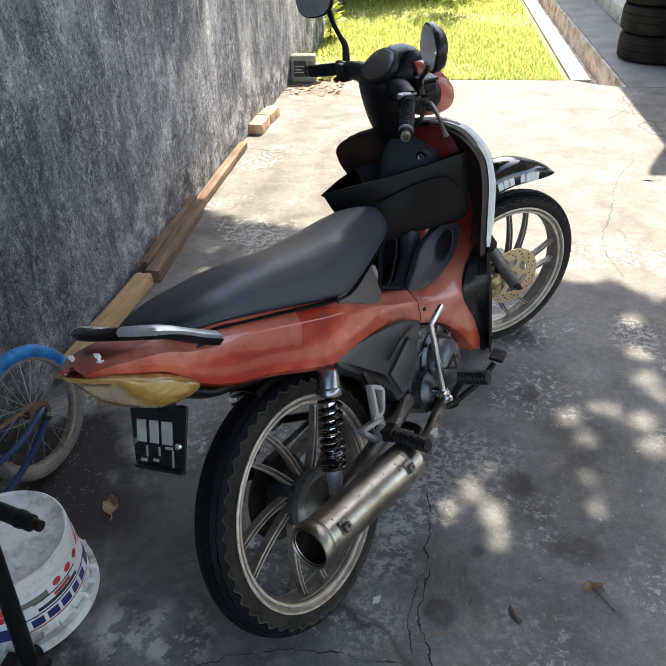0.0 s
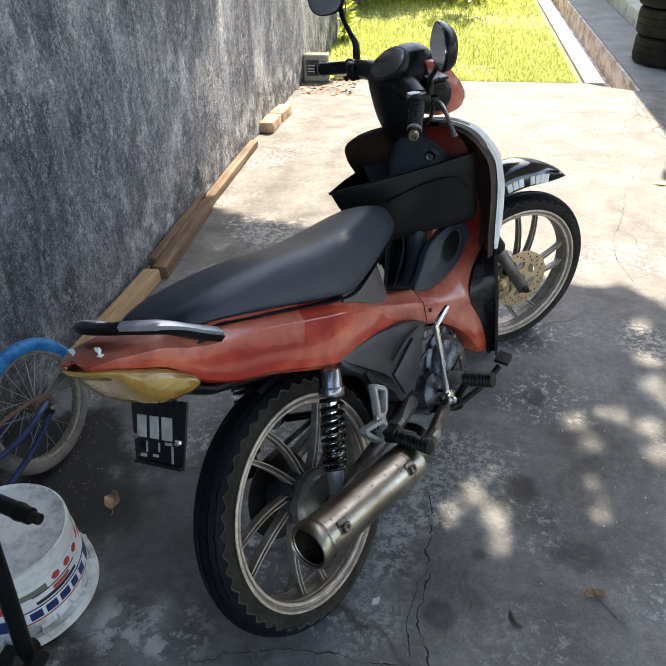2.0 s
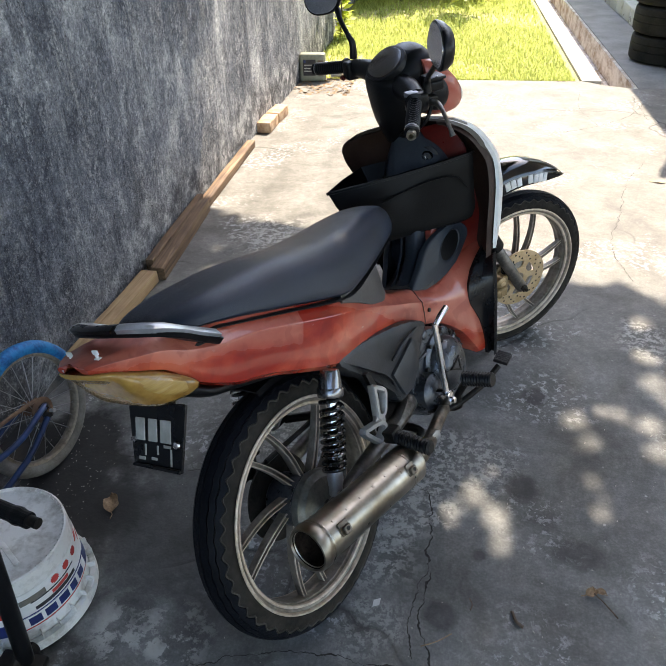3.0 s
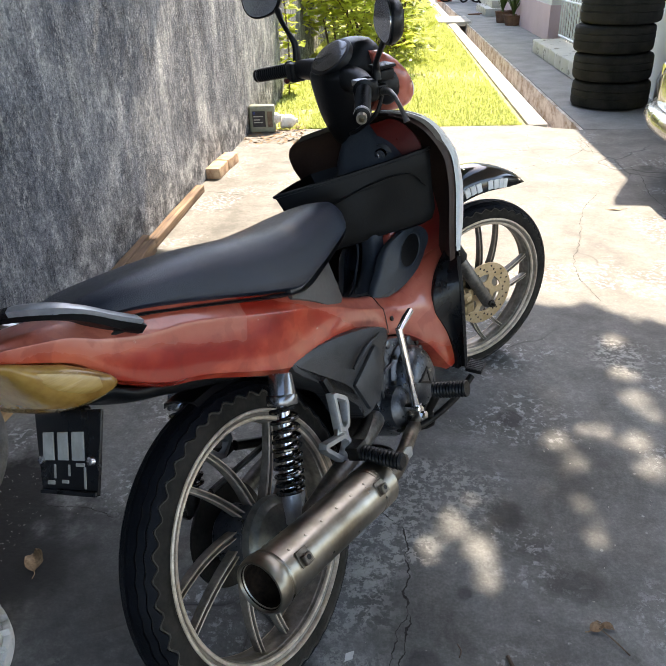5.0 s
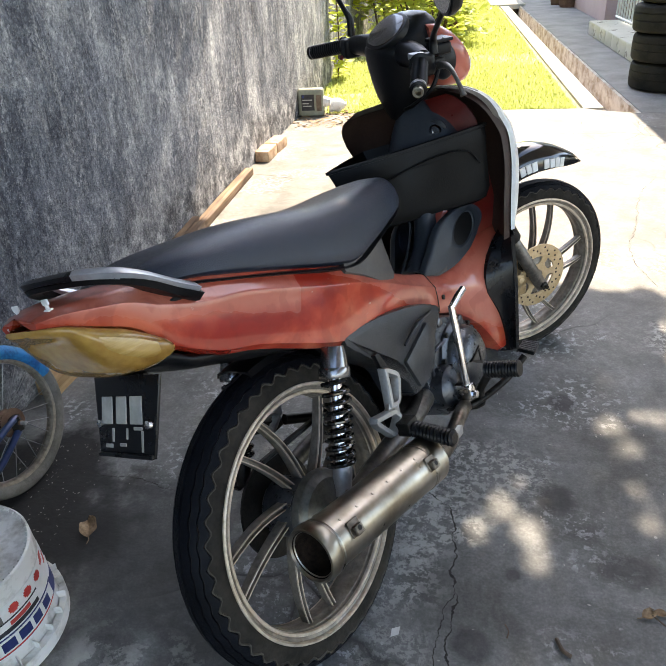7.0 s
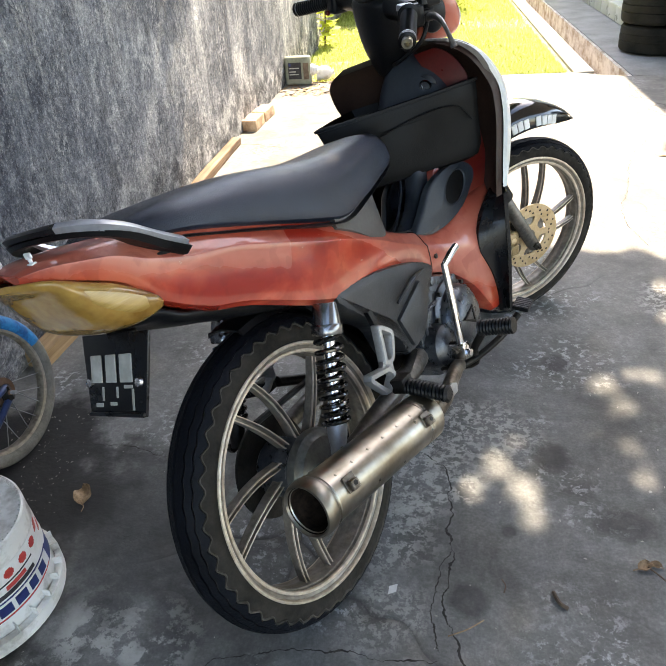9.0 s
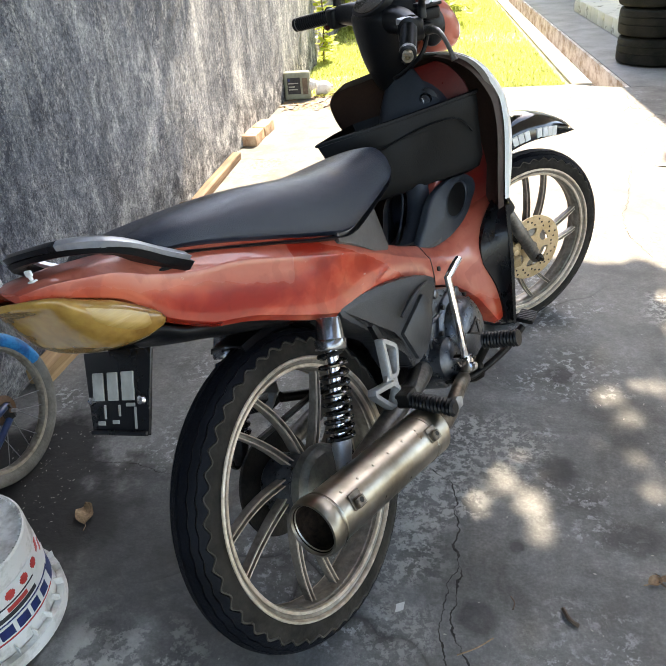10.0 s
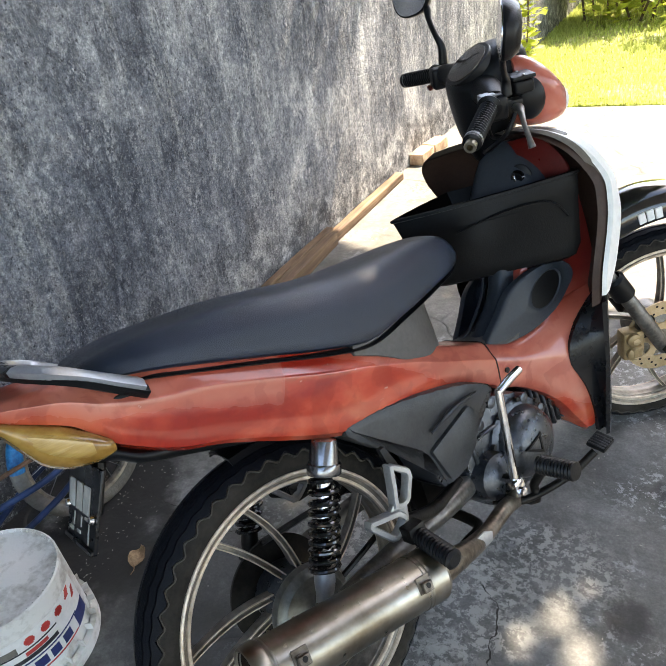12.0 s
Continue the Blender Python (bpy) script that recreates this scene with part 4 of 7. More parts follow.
# joint between the tail panels and the front covers
part("panel_joint", body([(0.5485, 0.518, 0.413, 0.0785), (0.5515, 0.517, 0.412, 0.0783)], lambda t, b, w: tail_section(t, b, w, 0.0), steps=1), BLACK, moto, "dark joint between the body panels")

# -- tail --
def lens_section(top, bot, w):
    h = top - bot
    return [(0, bot), (w * 0.6, bot + 0.05 * h), (w * 0.9, bot + 0.25 * h), (w, bot + 0.6 * h), (w * 0.92, bot + 0.9 * h), (w * 0.6, top), (0, top)]


tail_light = part("tail_light", body([(-0.33, 0.802, 0.793, 0.03), (-0.322, 0.80, 0.786, 0.054), (-0.305, 0.795, 0.772, 0.074), (-0.291, 0.789, 0.742, 0.083), (-0.275, 0.780, 0.712, 0.091), (-0.255, 0.769, 0.695, 0.099), (-0.24, 0.761, 0.689, 0.103), (-0.216, 0.742, 0.685, 0.108), (-0.2, 0.727, 0.687, 0.109), (-0.191, 0.718, 0.689, 0.104)], lens_section),
                  AMBER, moto, "yellowed tail light lens")
part("inner_lens", body([(-0.282, 0.770, 0.750, 0.0868), (-0.274, 0.768, 0.737, 0.0918), (-0.258, 0.760, 0.722, 0.0985), (-0.240, 0.749, 0.711, 0.1036), (-0.226, 0.738, 0.706, 0.1068), (-0.217, 0.730, 0.706, 0.1083)], lambda t, b, w: [(0, b), (w * 0.5, b), (w * 0.93, b + 0.05 * (t - b)), (w, b + 0.5 * (t - b)), (w * 0.95, b + 0.95 * (t - b)), (w * 0.5, t), (0, t)]), PALEAMBER, tail_light, "paler ribbed inner lens")
part("undertray", body([(-0.215, 0.70, 0.68, 0.06), (-0.19, 0.70, 0.672, 0.085), (-0.16, 0.68, 0.652, 0.094), (-0.1, 0.66, 0.628, 0.085), (-0.03, 0.63, 0.60, 0.07), (0.08, 0.585, 0.56, 0.06)], lens_section), BLACK, moto, "black plastic undertray")
guard = []
for a in np.linspace(40, 96, 16):
    r = 0.305
    c = Vector((0, r * math.cos(radians(a)), HR + r * math.sin(radians(a))))
    out = (c - Vector((0, 0, HR))).normalized()
    guard.append([c + Vector((x, 0, 0)) - out * d for x, d in ((-0.042, 0.012), (-0.036, 0.002), (0, -0.004), (0.036, 0.002), (0.042, 0.012), (0.039, 0.012), (0.034, 0.006), (0, 0.0), (-0.034, 0.006), (-0.039, 0.012))])
part("rear_mudguard", loft(guard), BLACK, moto, "black plastic inner mudguard over the rear tyre")
rail_pts = [(0.100, -0.132, 0.764), (0.101, -0.168, 0.789), (0.101, -0.215, 0.822), (0.07, -0.25, 0.840), (0, -0.264, 0.845), (-0.07, -0.25, 0.840), (-0.101, -0.215, 0.822), (-0.101, -0.168, 0.789), (-0.100, -0.132, 0.764)]
rail = curve(rail_pts, 41)
rings = []
for i, p in enumerate(rail):
    d = Vector(rail[min(i + 1, 40)] - rail[max(i - 1, 0)]).normalized()
    side = d.cross(Vector((0, 0.25, 1))).normalized()
    up = side.cross(d)
    k = abs(i - 20) / 20
    w, h = 0.012 + 0.020 * k ** 2, 0.006 + 0.005 * k
    rings.append([Vector(p) + side * (w * x) + up * (h * z) for x, z in ((1, 0.2), (0.8, 0.9), (0.2, 1.1), (-0.5, 0.9), (-1, 0.1), (-0.7, -0.9), (0.2, -1), (0.8, -0.8))])
part("rail_base", loft([[Vector(p) + Vector((0, 0.003, -0.009)) + (Vector(q) - Vector(p)) * 0.92 for q in ring] for p, ring in zip(rail, rings)]), BLACK, moto, "black underside of the grab rail", angle=50)
grab = part("grab_rail", loft([[Vector(p) + (Vector(q) - Vector(p)) * 0.98 for q in ring] for p, ring in zip(rail, rings)]), WINGBLACK, moto, "black pillion grab rail with silver arms", angle=50)
for a, b in ((0, 17), (24, 41)):
    part("silver_arm", loft(rings[a:b]), SILVER, grab, "silver painted arm of the grab rail", angle=50)
for s in (1, -1):
    part("rail_foot", box(s * 0.09 - 0.016, s * 0.09 + 0.016, -0.172, -0.136, 0.742, 0.766, 0.006, 2), BLACK, moto)
for x, y in ((0.046, -0.302), (-0.014, -0.31)):
    screw = tube([(x, y, 0.816), (x, y, 0.826)], 0.0026, 8)
    box(x - 0.007, x + 0.007, y - 0.0016, y + 0.0016, 0.823, 0.831, 0.001, 1, bm=screw)
    box(x - 0.006, x + 0.006, y - 0.004, y + 0.004, 0.815, 0.818, 0.001, 1, bm=screw)
    part("wing_screw", screw, WHITE, moto, "white plastic screw")

# -- rear plate, its signs as plain bars --
PLATE = Matrix.Translation((0, -0.2435, 0.619)) @ Matrix.Rotation(radians(-27), 4, 'X')
outline = [(-0.064, -0.054), (0.064, -0.054), (0.069, -0.02), (0.079, 0.064), (-0.079, 0.064), (-0.069, -0.02)]
pb = slab([(x, z) for x, z in outline], -0.0025, 0.0025, 0.0012)
pb.transform(PLATE @ Matrix.Rotation(radians(90), 4, 'X'))
plate_ob = part("number_plate", pb, WINGBLACK, moto, "black plastic number plate with grey bars")
for x, z, w, h in ((-0.043, 0.014, 0.026, 0.04), (-0.008, 0.014, 0.024, 0.04), (0.027, 0.014, 0.028, 0.04)):
    part("letter_bar", box(x - w / 2, x + w / 2, -0.0055, -0.0028, z - h / 2, z + h / 2, 0.001, m=PLATE), PRINT_GREY, plate_ob)
for x, z, w, h in ((-0.04, -0.038, 0.018, 0.006), (-0.03, -0.022, 0.005, 0.02), (-0.006, -0.036, 0.016, 0.005), (0.004, -0.02, 0.005, 0.016), (0.03, -0.012, 0.02, 0.005), (0.04, -0.03, 0.005, 0.03)):
    part("letter_bar", box(x - w / 2, x + w / 2, -0.0042, -0.0028, z - h / 2, z + h / 2, 0.0006, m=PLATE), PRINT_GREY, plate_ob, "remains of peeled letters")
part("bottom_fold", box(-0.064, 0.064, -0.007, -0.002, -0.0545, -0.048, 0.001, m=PLATE), WINGBLACK, plate_ob)
for s in (1, -1):
    part("bolt", lathe([(0.0, 0.0), (0.007, 0.001), (0.006, 0.006), (0.0, 0.008)], PLATE @ Matrix.Translation((s * 0.058, -0.003, -0.006)) @ Matrix.Rotation(radians(-90), 4, 'Z'), 14), CHROME, plate_ob)
part("plate_bracket", box(-0.03, 0.03, 0.004, 0.02, -0.01, 0.07, 0.004, m=PLATE), DARKSTEEL, moto)

# -- side covers under the body --
for s in (1, -1):
    cover = plate(rounded([(0.135, 0.548), (0.25, 0.54), (0.40, 0.50), (0.48, 0.458), (0.452, 0.425), (0.42, 0.40), (0.39, 0.372), (0.355, 0.345), (0.30, 0.343), (0.285, 0.37), (0.265, 0.424), (0.20, 0.475)], 52), s * 0.03, s * 0.118, 0.012)
    cov = part("side_cover", cover, GREYBLACK, moto, "scuffed grey-black plastic side cover", angle=50)
    part("scoop", plate([(0.285, 0.425), (0.40, 0.46), (0.425, 0.43), (0.39, 0.38), (0.35, 0.352), (0.31, 0.352)], s * 0.1, s * 0.127, 0.008), GREYBLACK, cov, angle=50)
    part("ridge", tube([(s * 0.124, 0.30, 0.455), (s * 0.128, 0.36, 0.472), (s * 0.122, 0.43, 0.47)], [0.003, 0.006, 0.002], 8, 10), GREYBLACK, cov)

# -- frame, swing arm, shocks --
part("frame_spine", tube([(0, -0.15, 0.68), (0, 0.1, 0.60), (0, 0.35, 0.50), (0, 0.6, 0.44), (0, 0.78, 0.66), (0, 0.82, 0.84)], 0.026, 12, 24), DARKSTEEL, moto)
part("engine_cradle", box(-0.045, 0.045, 0.30, 0.42, 0.26, 0.46, 0.012, 2), DARKSTEEL, moto)
for s in (1, -1):
    arm = tube([(s * 0.075, 0.40, 0.292), (s * 0.095, 0.30, 0.296), (s * 0.10, 0.14, 0.295), (s * 0.10, -0.02, 0.283)], [0.022, 0.021, 0.018, 0.016], 12, 16)
    part("swing_arm", arm, GREYSTEEL, moto, "dusty grey steel swing arm")
    top, low = Vector((s * 0.126, 0.097, 0.575)), Vector((s * 0.122, -0.008, 0.322))
    d = (low - top).normalized()
    turnm = Matrix.Translation(top) @ d.to_track_quat('X', 'Z').to_matrix().to_4x4()
    L = (low - top).length
    cup = part("shock_absorber", lathe([(0.0, 0.016), (0.019, 0.0165), (0.0205, 0.020), (0.0235, 0.040), (0.0245, 0.052), (0.0265, 0.0525), (0.0275, 0.055), (0.0275, 0.068), (0.026, 0.0705), (0.022, 0.071), (0.0, 0.071)], turnm, 28), GUNMETAL, moto, "rear shock absorber with silver cup and black coil spring")
    part("rod", lathe([(0.0, 0.06), (0.012, 0.06), (0.012, 0.23), (0.0, 0.23)], turnm, 16), CHROME, cup)
    coil = []
    for u in np.linspace(0, 1, 190):
        a = u * 2 * math.pi * 9.5
        coil.append(turnm @ Vector((0.074 + 0.149 * (u ** 0.9), 0.0225 * math.cos(a), 0.0225 * math.sin(a))))
    part("spring", tube(coil, 0.0042, 8), GLOSSBLACK, cup, "black coil spring")
    part("eye", lathe([(0.0, 0.222), (0.016, 0.222), (0.017, 0.24), (0.014, 0.262), (0.014, L), (0.0, L)], turnm, 20), ALUMINIUM if s > 0 else DARKSTEEL, cup)
    part("mount_nut", lathe([(0.0, 0.0), (0.012, 0.0), (0.012, 0.012), (0.006, 0.014), (0.006, 0.024), (0.0, 0.024)], Matrix.Translation(low + Vector((s * 0.012, 0, 0))) @ (Matrix.Rotation(math.pi, 4, 'Z') if s < 0 else Matrix.Identity(4)), 6), DARKSTEEL, cup, angle=20)

# hub drum, brake parts on the near side of the rear wheel
part("brake_drum", lathe([(0.0, 0.04), (0.074, 0.04), (0.076, 0.046), (0.073, 0.056), (0.066, 0.058), (0.06, 0.066), (0.03, 0.072), (0.016, 0.076), (0.0, 0.076)], REAR, 44), HUBGREY, moto, "dusty cast rear hub cover")
part("axle_nut", lathe([(0.0, 0.076), (0.014, 0.076), (0.014, 0.108), (0.007, 0.11), (0.007, 0.128), (0.0, 0.128)], REAR, 6), DARKSTEEL, moto, angle=20)
part("brake_arm", box(0.078, 0.088, -0.06, -0.02, HR - 0.045, HR - 0.03, 0.003, 1), DARKSTEEL, moto)
part("brake_cam", box(0.072, 0.092, -0.048, -0.022, HR - 0.028, HR - 0.002, 0.004, 2), DARKSTEEL, moto)
part("sprocket", lathe([(0.06, -0.062), (0.098, -0.062), (0.098, -0.056), (0.06, -0.056)], REAR, 60), DARKSTEEL, moto, "oily rear sprocket")
chain = bmesh.new()
for z0, z1 in ((HR + 0.095, 0.36), (HR - 0.095, 0.29)):
    tube([(-0.058, 0.0, z0), (-0.058, 0.21, (z0 + z1) / 2 - 0.006), (-0.058, 0.42, z1)], 0.0065, 6, 60, bm=chain)
tagged(part("chain", chain, DARKSTEEL, moto, "oily drive chain"), kind="stuff")

# -- rear drum brake arm --
arm = part("brake_arm", tube([(0.062, -0.012, 0.268), (0.066, 0.004, 0.262), (0.066, 0.030, 0.248), (0.064, 0.048, 0.236)], [0.006, 0.0065, 0.0055, 0.0045], 10, 12), DARKSTEEL, moto, "dark steel arm of the rear drum brake")
part("arm_bolt", lathe([(0.0, 0.060), (0.009, 0.060), (0.009, 0.074), (0.005, 0.076), (0.0, 0.076)], Matrix.Translation((0, -0.010, 0.268)), 6), DARKSTEEL, arm, angle=20)
part("adjuster", box(0.058, 0.074, 0.040, 0.056, 0.228, 0.242, 0.003, 2), DARKSTEEL, arm)
# -- exhaust --
A, B = Vector((0.183, -0.178, 0.347)), Vector((0.2, 0.155, 0.292))
axis = (B - A).normalized()
MUF = Matrix.Translation(A) @ axis.to_track_quat('X', 'Z').to_matrix().to_4x4()
ML = (B - A).length
mufl = part("muffler", lathe([(0.036, 0.004), (0.0395, 0.0), (0.0435, 0.004), (0.0445, 0.014), (0.0445, 0.022), (0.0432, 0.024), (0.0435, ML - 0.04), (0.0445, ML - 0.038), (0.0445, ML - 0.006), (0.041, ML), (0.0, ML)], MUF, 56, caps=False)
            , STEEL, moto, "brushed steel muffler with brown heat tint", angle=25)
part("tail_pipe", lathe([(0.0392, 0.0), (0.0375, 0.002), (0.036, 0.008), (0.0345, 0.03), (0.026, 0.06), (0.02, 0.10), (0.0, 0.10)], MUF, 48, caps=False), SOOT, mufl, "sooty open end of the muffler", recalc=True)
part("end_ring", lathe([(0.0385, 0.0005), (0.040, -0.0035), (0.0435, -0.003), (0.0458, 0.003), (0.0465, 0.009), (0.0465, 0.018), (0.0452, 0.021)], MUF, 56, caps=False), STEEL, mufl, "bright end band")
for x in (0.028, ML - 0.045):
    part("seam", lathe([(0.0435, x - 0.0022), (0.0449, x - 0.001), (0.0449, x + 0.001), (0.0435, x + 0.0022)], MUF, 56, caps=False), STEEL, mufl)
up = Vector((0.92, 0.1, 0.38)).normalized()
up = (up - axis * up.dot(axis)).normalized()
sidev = axis.cross(up)
for y in (0.062, 0.285):
    c = A + axis * y
    frm = Matrix((( axis.x, sidev.x, up.x, 0), (axis.y, sidev.y, up.y, 0), (axis.z, sidev.z, up.z, 0), (0, 0, 0, 1)))
    at = Matrix.Translation(c) @ frm
    br = box(-0.013, 0.013, -0.014, 0.012, 0.0425, 0.0455, 0.001)
    box(-0.008, 0.010, -0.004, 0.010, 0.0450, 0.053, 0.0015, bm=br)
    box(-0.008, 0.010, 0.008, 0.0115, 0.030, 0.052, 0.001, bm=br)
    br.transform(at)
    clamp = part("mount_clip", br, BROWNSTEEL, mufl, "welded mounting clip")
    part("clip_hole", lathe([(0.0, 0.0), (0.0042, 0.0), (0.0042, 0.0006), (0.0, 0.0006)], at @ Matrix.Translation((0.001, 0.002, 0.053)) @ Matrix.Rotation(radians(-90), 4, 'Y'), 12), DARKSTEEL, clamp)
for k in range(7):
    for t in (0.15, 1.15):
        a = up * math.cos(t * 1.3 + 0.35) - sidev * math.sin(t * 1.3 + 0.35)
        c = A + axis * (0.05 + 0.042 * k)
        part("rivet", lathe([(0.0, 0.0425), (0.003, 0.0435), (0.002, 0.0452), (0.0, 0.0455)], Matrix.Translation(c) @ a.to_track_quat('X', 'Z').to_matrix().to_4x4(), 8), STEEL, mufl)
part("exhaust_pipe", tube([B - axis * 0.01, B + axis * 0.06, (0.165, 0.31, 0.248), (0.15, 0.39, 0.25), (0.12, 0.46, 0.225), (0.06, 0.53, 0.21), (0.02, 0.62, 0.23), (0.0, 0.66, 0.3)], [0.03, 0.019, 0.0155, 0.0155, 0.0155, 0.0155, 0.0155, 0.0155], 16, 40), BROWNSTEEL, moto, "browned steel exhaust pipe")
hb = plate([(0.18, 0.256), (0.185, 0.276), (0.285, 0.280), (0.302, 0.270), (0.297, 0.254)], 0.192, 0.196, 0.0008)
hang = part("exhaust_bracket", hb, ALUMINIUM, moto, "bare steel exhaust bracket")
for y in (0.21, 0.27):
    part("bracket_hole", lathe([(0.0, 0.1962), (0.0065, 0.1962), (0.0065, 0.1968), (0.0, 0.1968)], Matrix.Translation((0, y, 0.265)), 14), DARKSTEEL, hang)


# -- pillion foot rests --
def frame_bar(points, x, w, d):
    """A flat cast frame along a closed line in y, z, as one ring."""
    pts = [Vector((y, z)) for y, z in points]
    mid = sum(pts, Vector((0, 0))) / len(pts)
    rings = []
    for i, p in enumerate(pts):
        a, b = (p - pts[i - 1]).normalized(), (pts[(i + 1) % len(pts)] - p).normalized()
        out = (Vector((a.y, -a.x)) + Vector((b.y, -b.x))).normalized()
        if out.dot(p - mid) < 0:
            out = -out
        k = w / max(0.45, abs(out.dot(Vector((a.y, -a.x)))))
        rings.append([(x + sx * d, p.x + out.x * so * k, p.y + out.y * so * k) for sx, so in ((1, -0.32), (1, 0.32), (0.5, 0.5), (-1, 0.5), (-1, -0.5), (0.5, -0.5))])
    return loft(rings + [rings[0]], caps=False)


for s in (1, -1):
    hg = frame_bar([(0.1716, 0.4659), (0.176, 0.4647), (0.1985, 0.4462), (0.2017, 0.4419), (0.2014, 0.4329), (0.1851, 0.4031), (0.179, 0.3985), (0.1697, 0.3973), (0.1579, 0.4032), (0.1665, 0.44)], s * 0.15, 0.0115, 0.008)
    low_frame = frame_bar([(0.1005, 0.4043), (0.0985, 0.4015), (0.1, 0.397), (0.131, 0.3572), (0.138, 0.3555), (0.1469, 0.3591), (0.1640, 0.3706), (0.1665, 0.3746), (0.165, 0.379), (0.1554, 0.3902)], s * 0.152, 0.0115, 0.008)
    holder = part("foot_rest_hanger", hg, ALUMINIUM, moto, "cast alloy pillion foot rest hanger with two windows")
    part("lower_frame", low_frame, ALUMINIUM, holder)
    part("web", plate([(0.1528, 0.4083), (0.1805, 0.3960), (0.1759, 0.3700), (0.1665, 0.3700), (0.158, 0.387), (0.139, 0.3945)], s * 0.144, s * 0.1545, 0.003), ALUMINIUM, holder)
    part("upper_stay", plate([(0.168, 0.500), (0.180, 0.500), (0.196, 0.455), (0.176, 0.462)], s * 0.136, s * 0.147, 0.002), BLACK, holder)
    part("lower_stay", tube([(s * 0.14, 0.17, 0.36), (s * 0.11, 0.26, 0.32), (s * 0.08, 0.36, 0.31)], 0.012, 10, 8), DARKSTEEL, holder)
    part("clevis", box(s * 0.17 - 0.014, s * 0.17 + 0.014, 0.145, 0.18, 0.342, 0.37, 0.004, 2), DARKSTEEL, holder)
    peg = bmesh.new()
    rings = []
    for k in range(25):
        u = k / 24
        r = 0.0155 + (0.0022 if k % 2 else 0.0) - (0.004 if k in (0, 24) else 0)
        c = Vector((s * (0.178 + 0.09 * u), 0.163 - 0.012 * u, 0.351 - 0.012 * u))
        rings.append([c + Vector((0, math.cos(a) * r, math.sin(a) * r * 0.86)) for a in np.linspace(0, 2 * math.pi, 16, endpoint=False)])
    part("foot_rest", loft(rings, bm=peg), BLACK, holder, "ribbed black rubber pillion foot rest", angle=20)

# -- engine --
eng = part("engine", plate([(0.40, 0.42), (0.47, 0.44), (0.56, 0.405), (0.62, 0.35), (0.63, 0.29), (0.58, 0.235), (0.50, 0.205), (0.42, 0.215), (0.37, 0.27), (0.375, 0.35)], -0.10, 0.10, 0.02), ENGINE, moto, "oily dark engine casing")
part("clutch_cover", lathe([(0.0, 0.152), (0.03, 0.151), (0.05, 0.146), (0.066, 0.135), (0.074, 0.118), (0.076, 0.095), (0.0, 0.095)], Matrix.Translation((0, 0.525, 0.312)), 40), ENGINE, eng, "domed metal clutch cover")
part("kick_cover", lathe([(0.0, 0.135), (0.03, 0.133), (0.046, 0.122), (0.052, 0.095), (0.0, 0.095)], Matrix.Translation((0, 0.425, 0.29)), 30), ENGINE, eng)
part("cover_rim", lathe([(0.07, 0.096), (0.088, 0.098), (0.088, 0.106), (0.076, 0.112)], Matrix.Translation((0, 0.525, 0.312)), 40), ENGINE, eng)
part("badge", frame_bar([(0.488, 0.318), (0.53, 0.33), (0.527, 0.295)], 0.151, 0.006, 0.003), BLACK, eng)
for k in range(9):
    a = 2 * math.pi * k / 9
    part("cover_bolt", lathe([(0.0, 0.105), (0.0055, 0.105), (0.0055, 0.114), (0.0, 0.115)], Matrix.Translation((0, 0.525 + 0.086 * math.cos(a), 0.312 + 0.086 * math.sin(a))), 6), DARKSTEEL, eng, angle=20)
cyl = bmesh.new()
for k in range(9):
    y = 0.60 + 0.017 * k
    box(-0.065, 0.065, y, y + 0.006, 0.255, 0.375, 0.004, bm=cyl)
box(-0.045, 0.045, 0.56, 0.76, 0.27, 0.36, 0.006, bm=cyl)
part("cylinder", cyl, ENGINE, eng, "finned engine cylinder")
part("intake", tube([(0.02, 0.58, 0.42), (0.04, 0.52, 0.455), (0.05, 0.44, 0.47)], 0.025, 14, 10), BLACK, eng)
for k, (y, z) in enumerate(((0.425, 0.40), (0.47, 0.425), (0.56, 0.39), (0.60, 0.345))):
    part("case_boss", lathe([(0.0, 0.09), (0.011, 0.09), (0.011, 0.112), (0.006, 0.114), (0.0, 0.114)], Matrix.Translation((0, y, z)), 12), ENGINE, eng)
part("engine_rib", box(0.095, 0.108, 0.40, 0.52, 0.372, 0.38, 0.003, m=Matrix.Translation((0, 0, 0))), ENGINE, eng)
part("engine_rib", box(0.095, 0.106, 0.395, 0.405, 0.30, 0.41, 0.003), ENGINE, eng)
# kick start lever
lever = tube([(0.158, 0.423, 0.285), (0.162, 0.43, 0.35), (0.166, 0.443, 0.472)], [0.009, 0.0085, 0.0075], 10, 8)
tube([(0.166, 0.441, 0.468), (0.168, 0.475, 0.478), (0.167, 0.508, 0.482)], [0.0075, 0.0085, 0.008], 10, bm=lever)
kick = part("kick_lever", lever, CHROME, moto, "scratched bright kick start lever")
part("lever_boss", box(0.13, 0.172, 0.408, 0.438, 0.262, 0.295, 0.006, 2), CHROME, kick)
part("lever_bolt", lathe([(0.0, 0.17), (0.008, 0.17), (0.008, 0.18), (0.0, 0.181)], Matrix.Translation((0, 0.421, 0.272)), 6), CHROME, kick, angle=20)
part("kick_shaft", lathe([(0.0, 0.10), (0.013, 0.10), (0.013, 0.15), (0.0, 0.15)], Matrix.Translation((0, 0.425, 0.285)), 16), DARKSTEEL, kick)
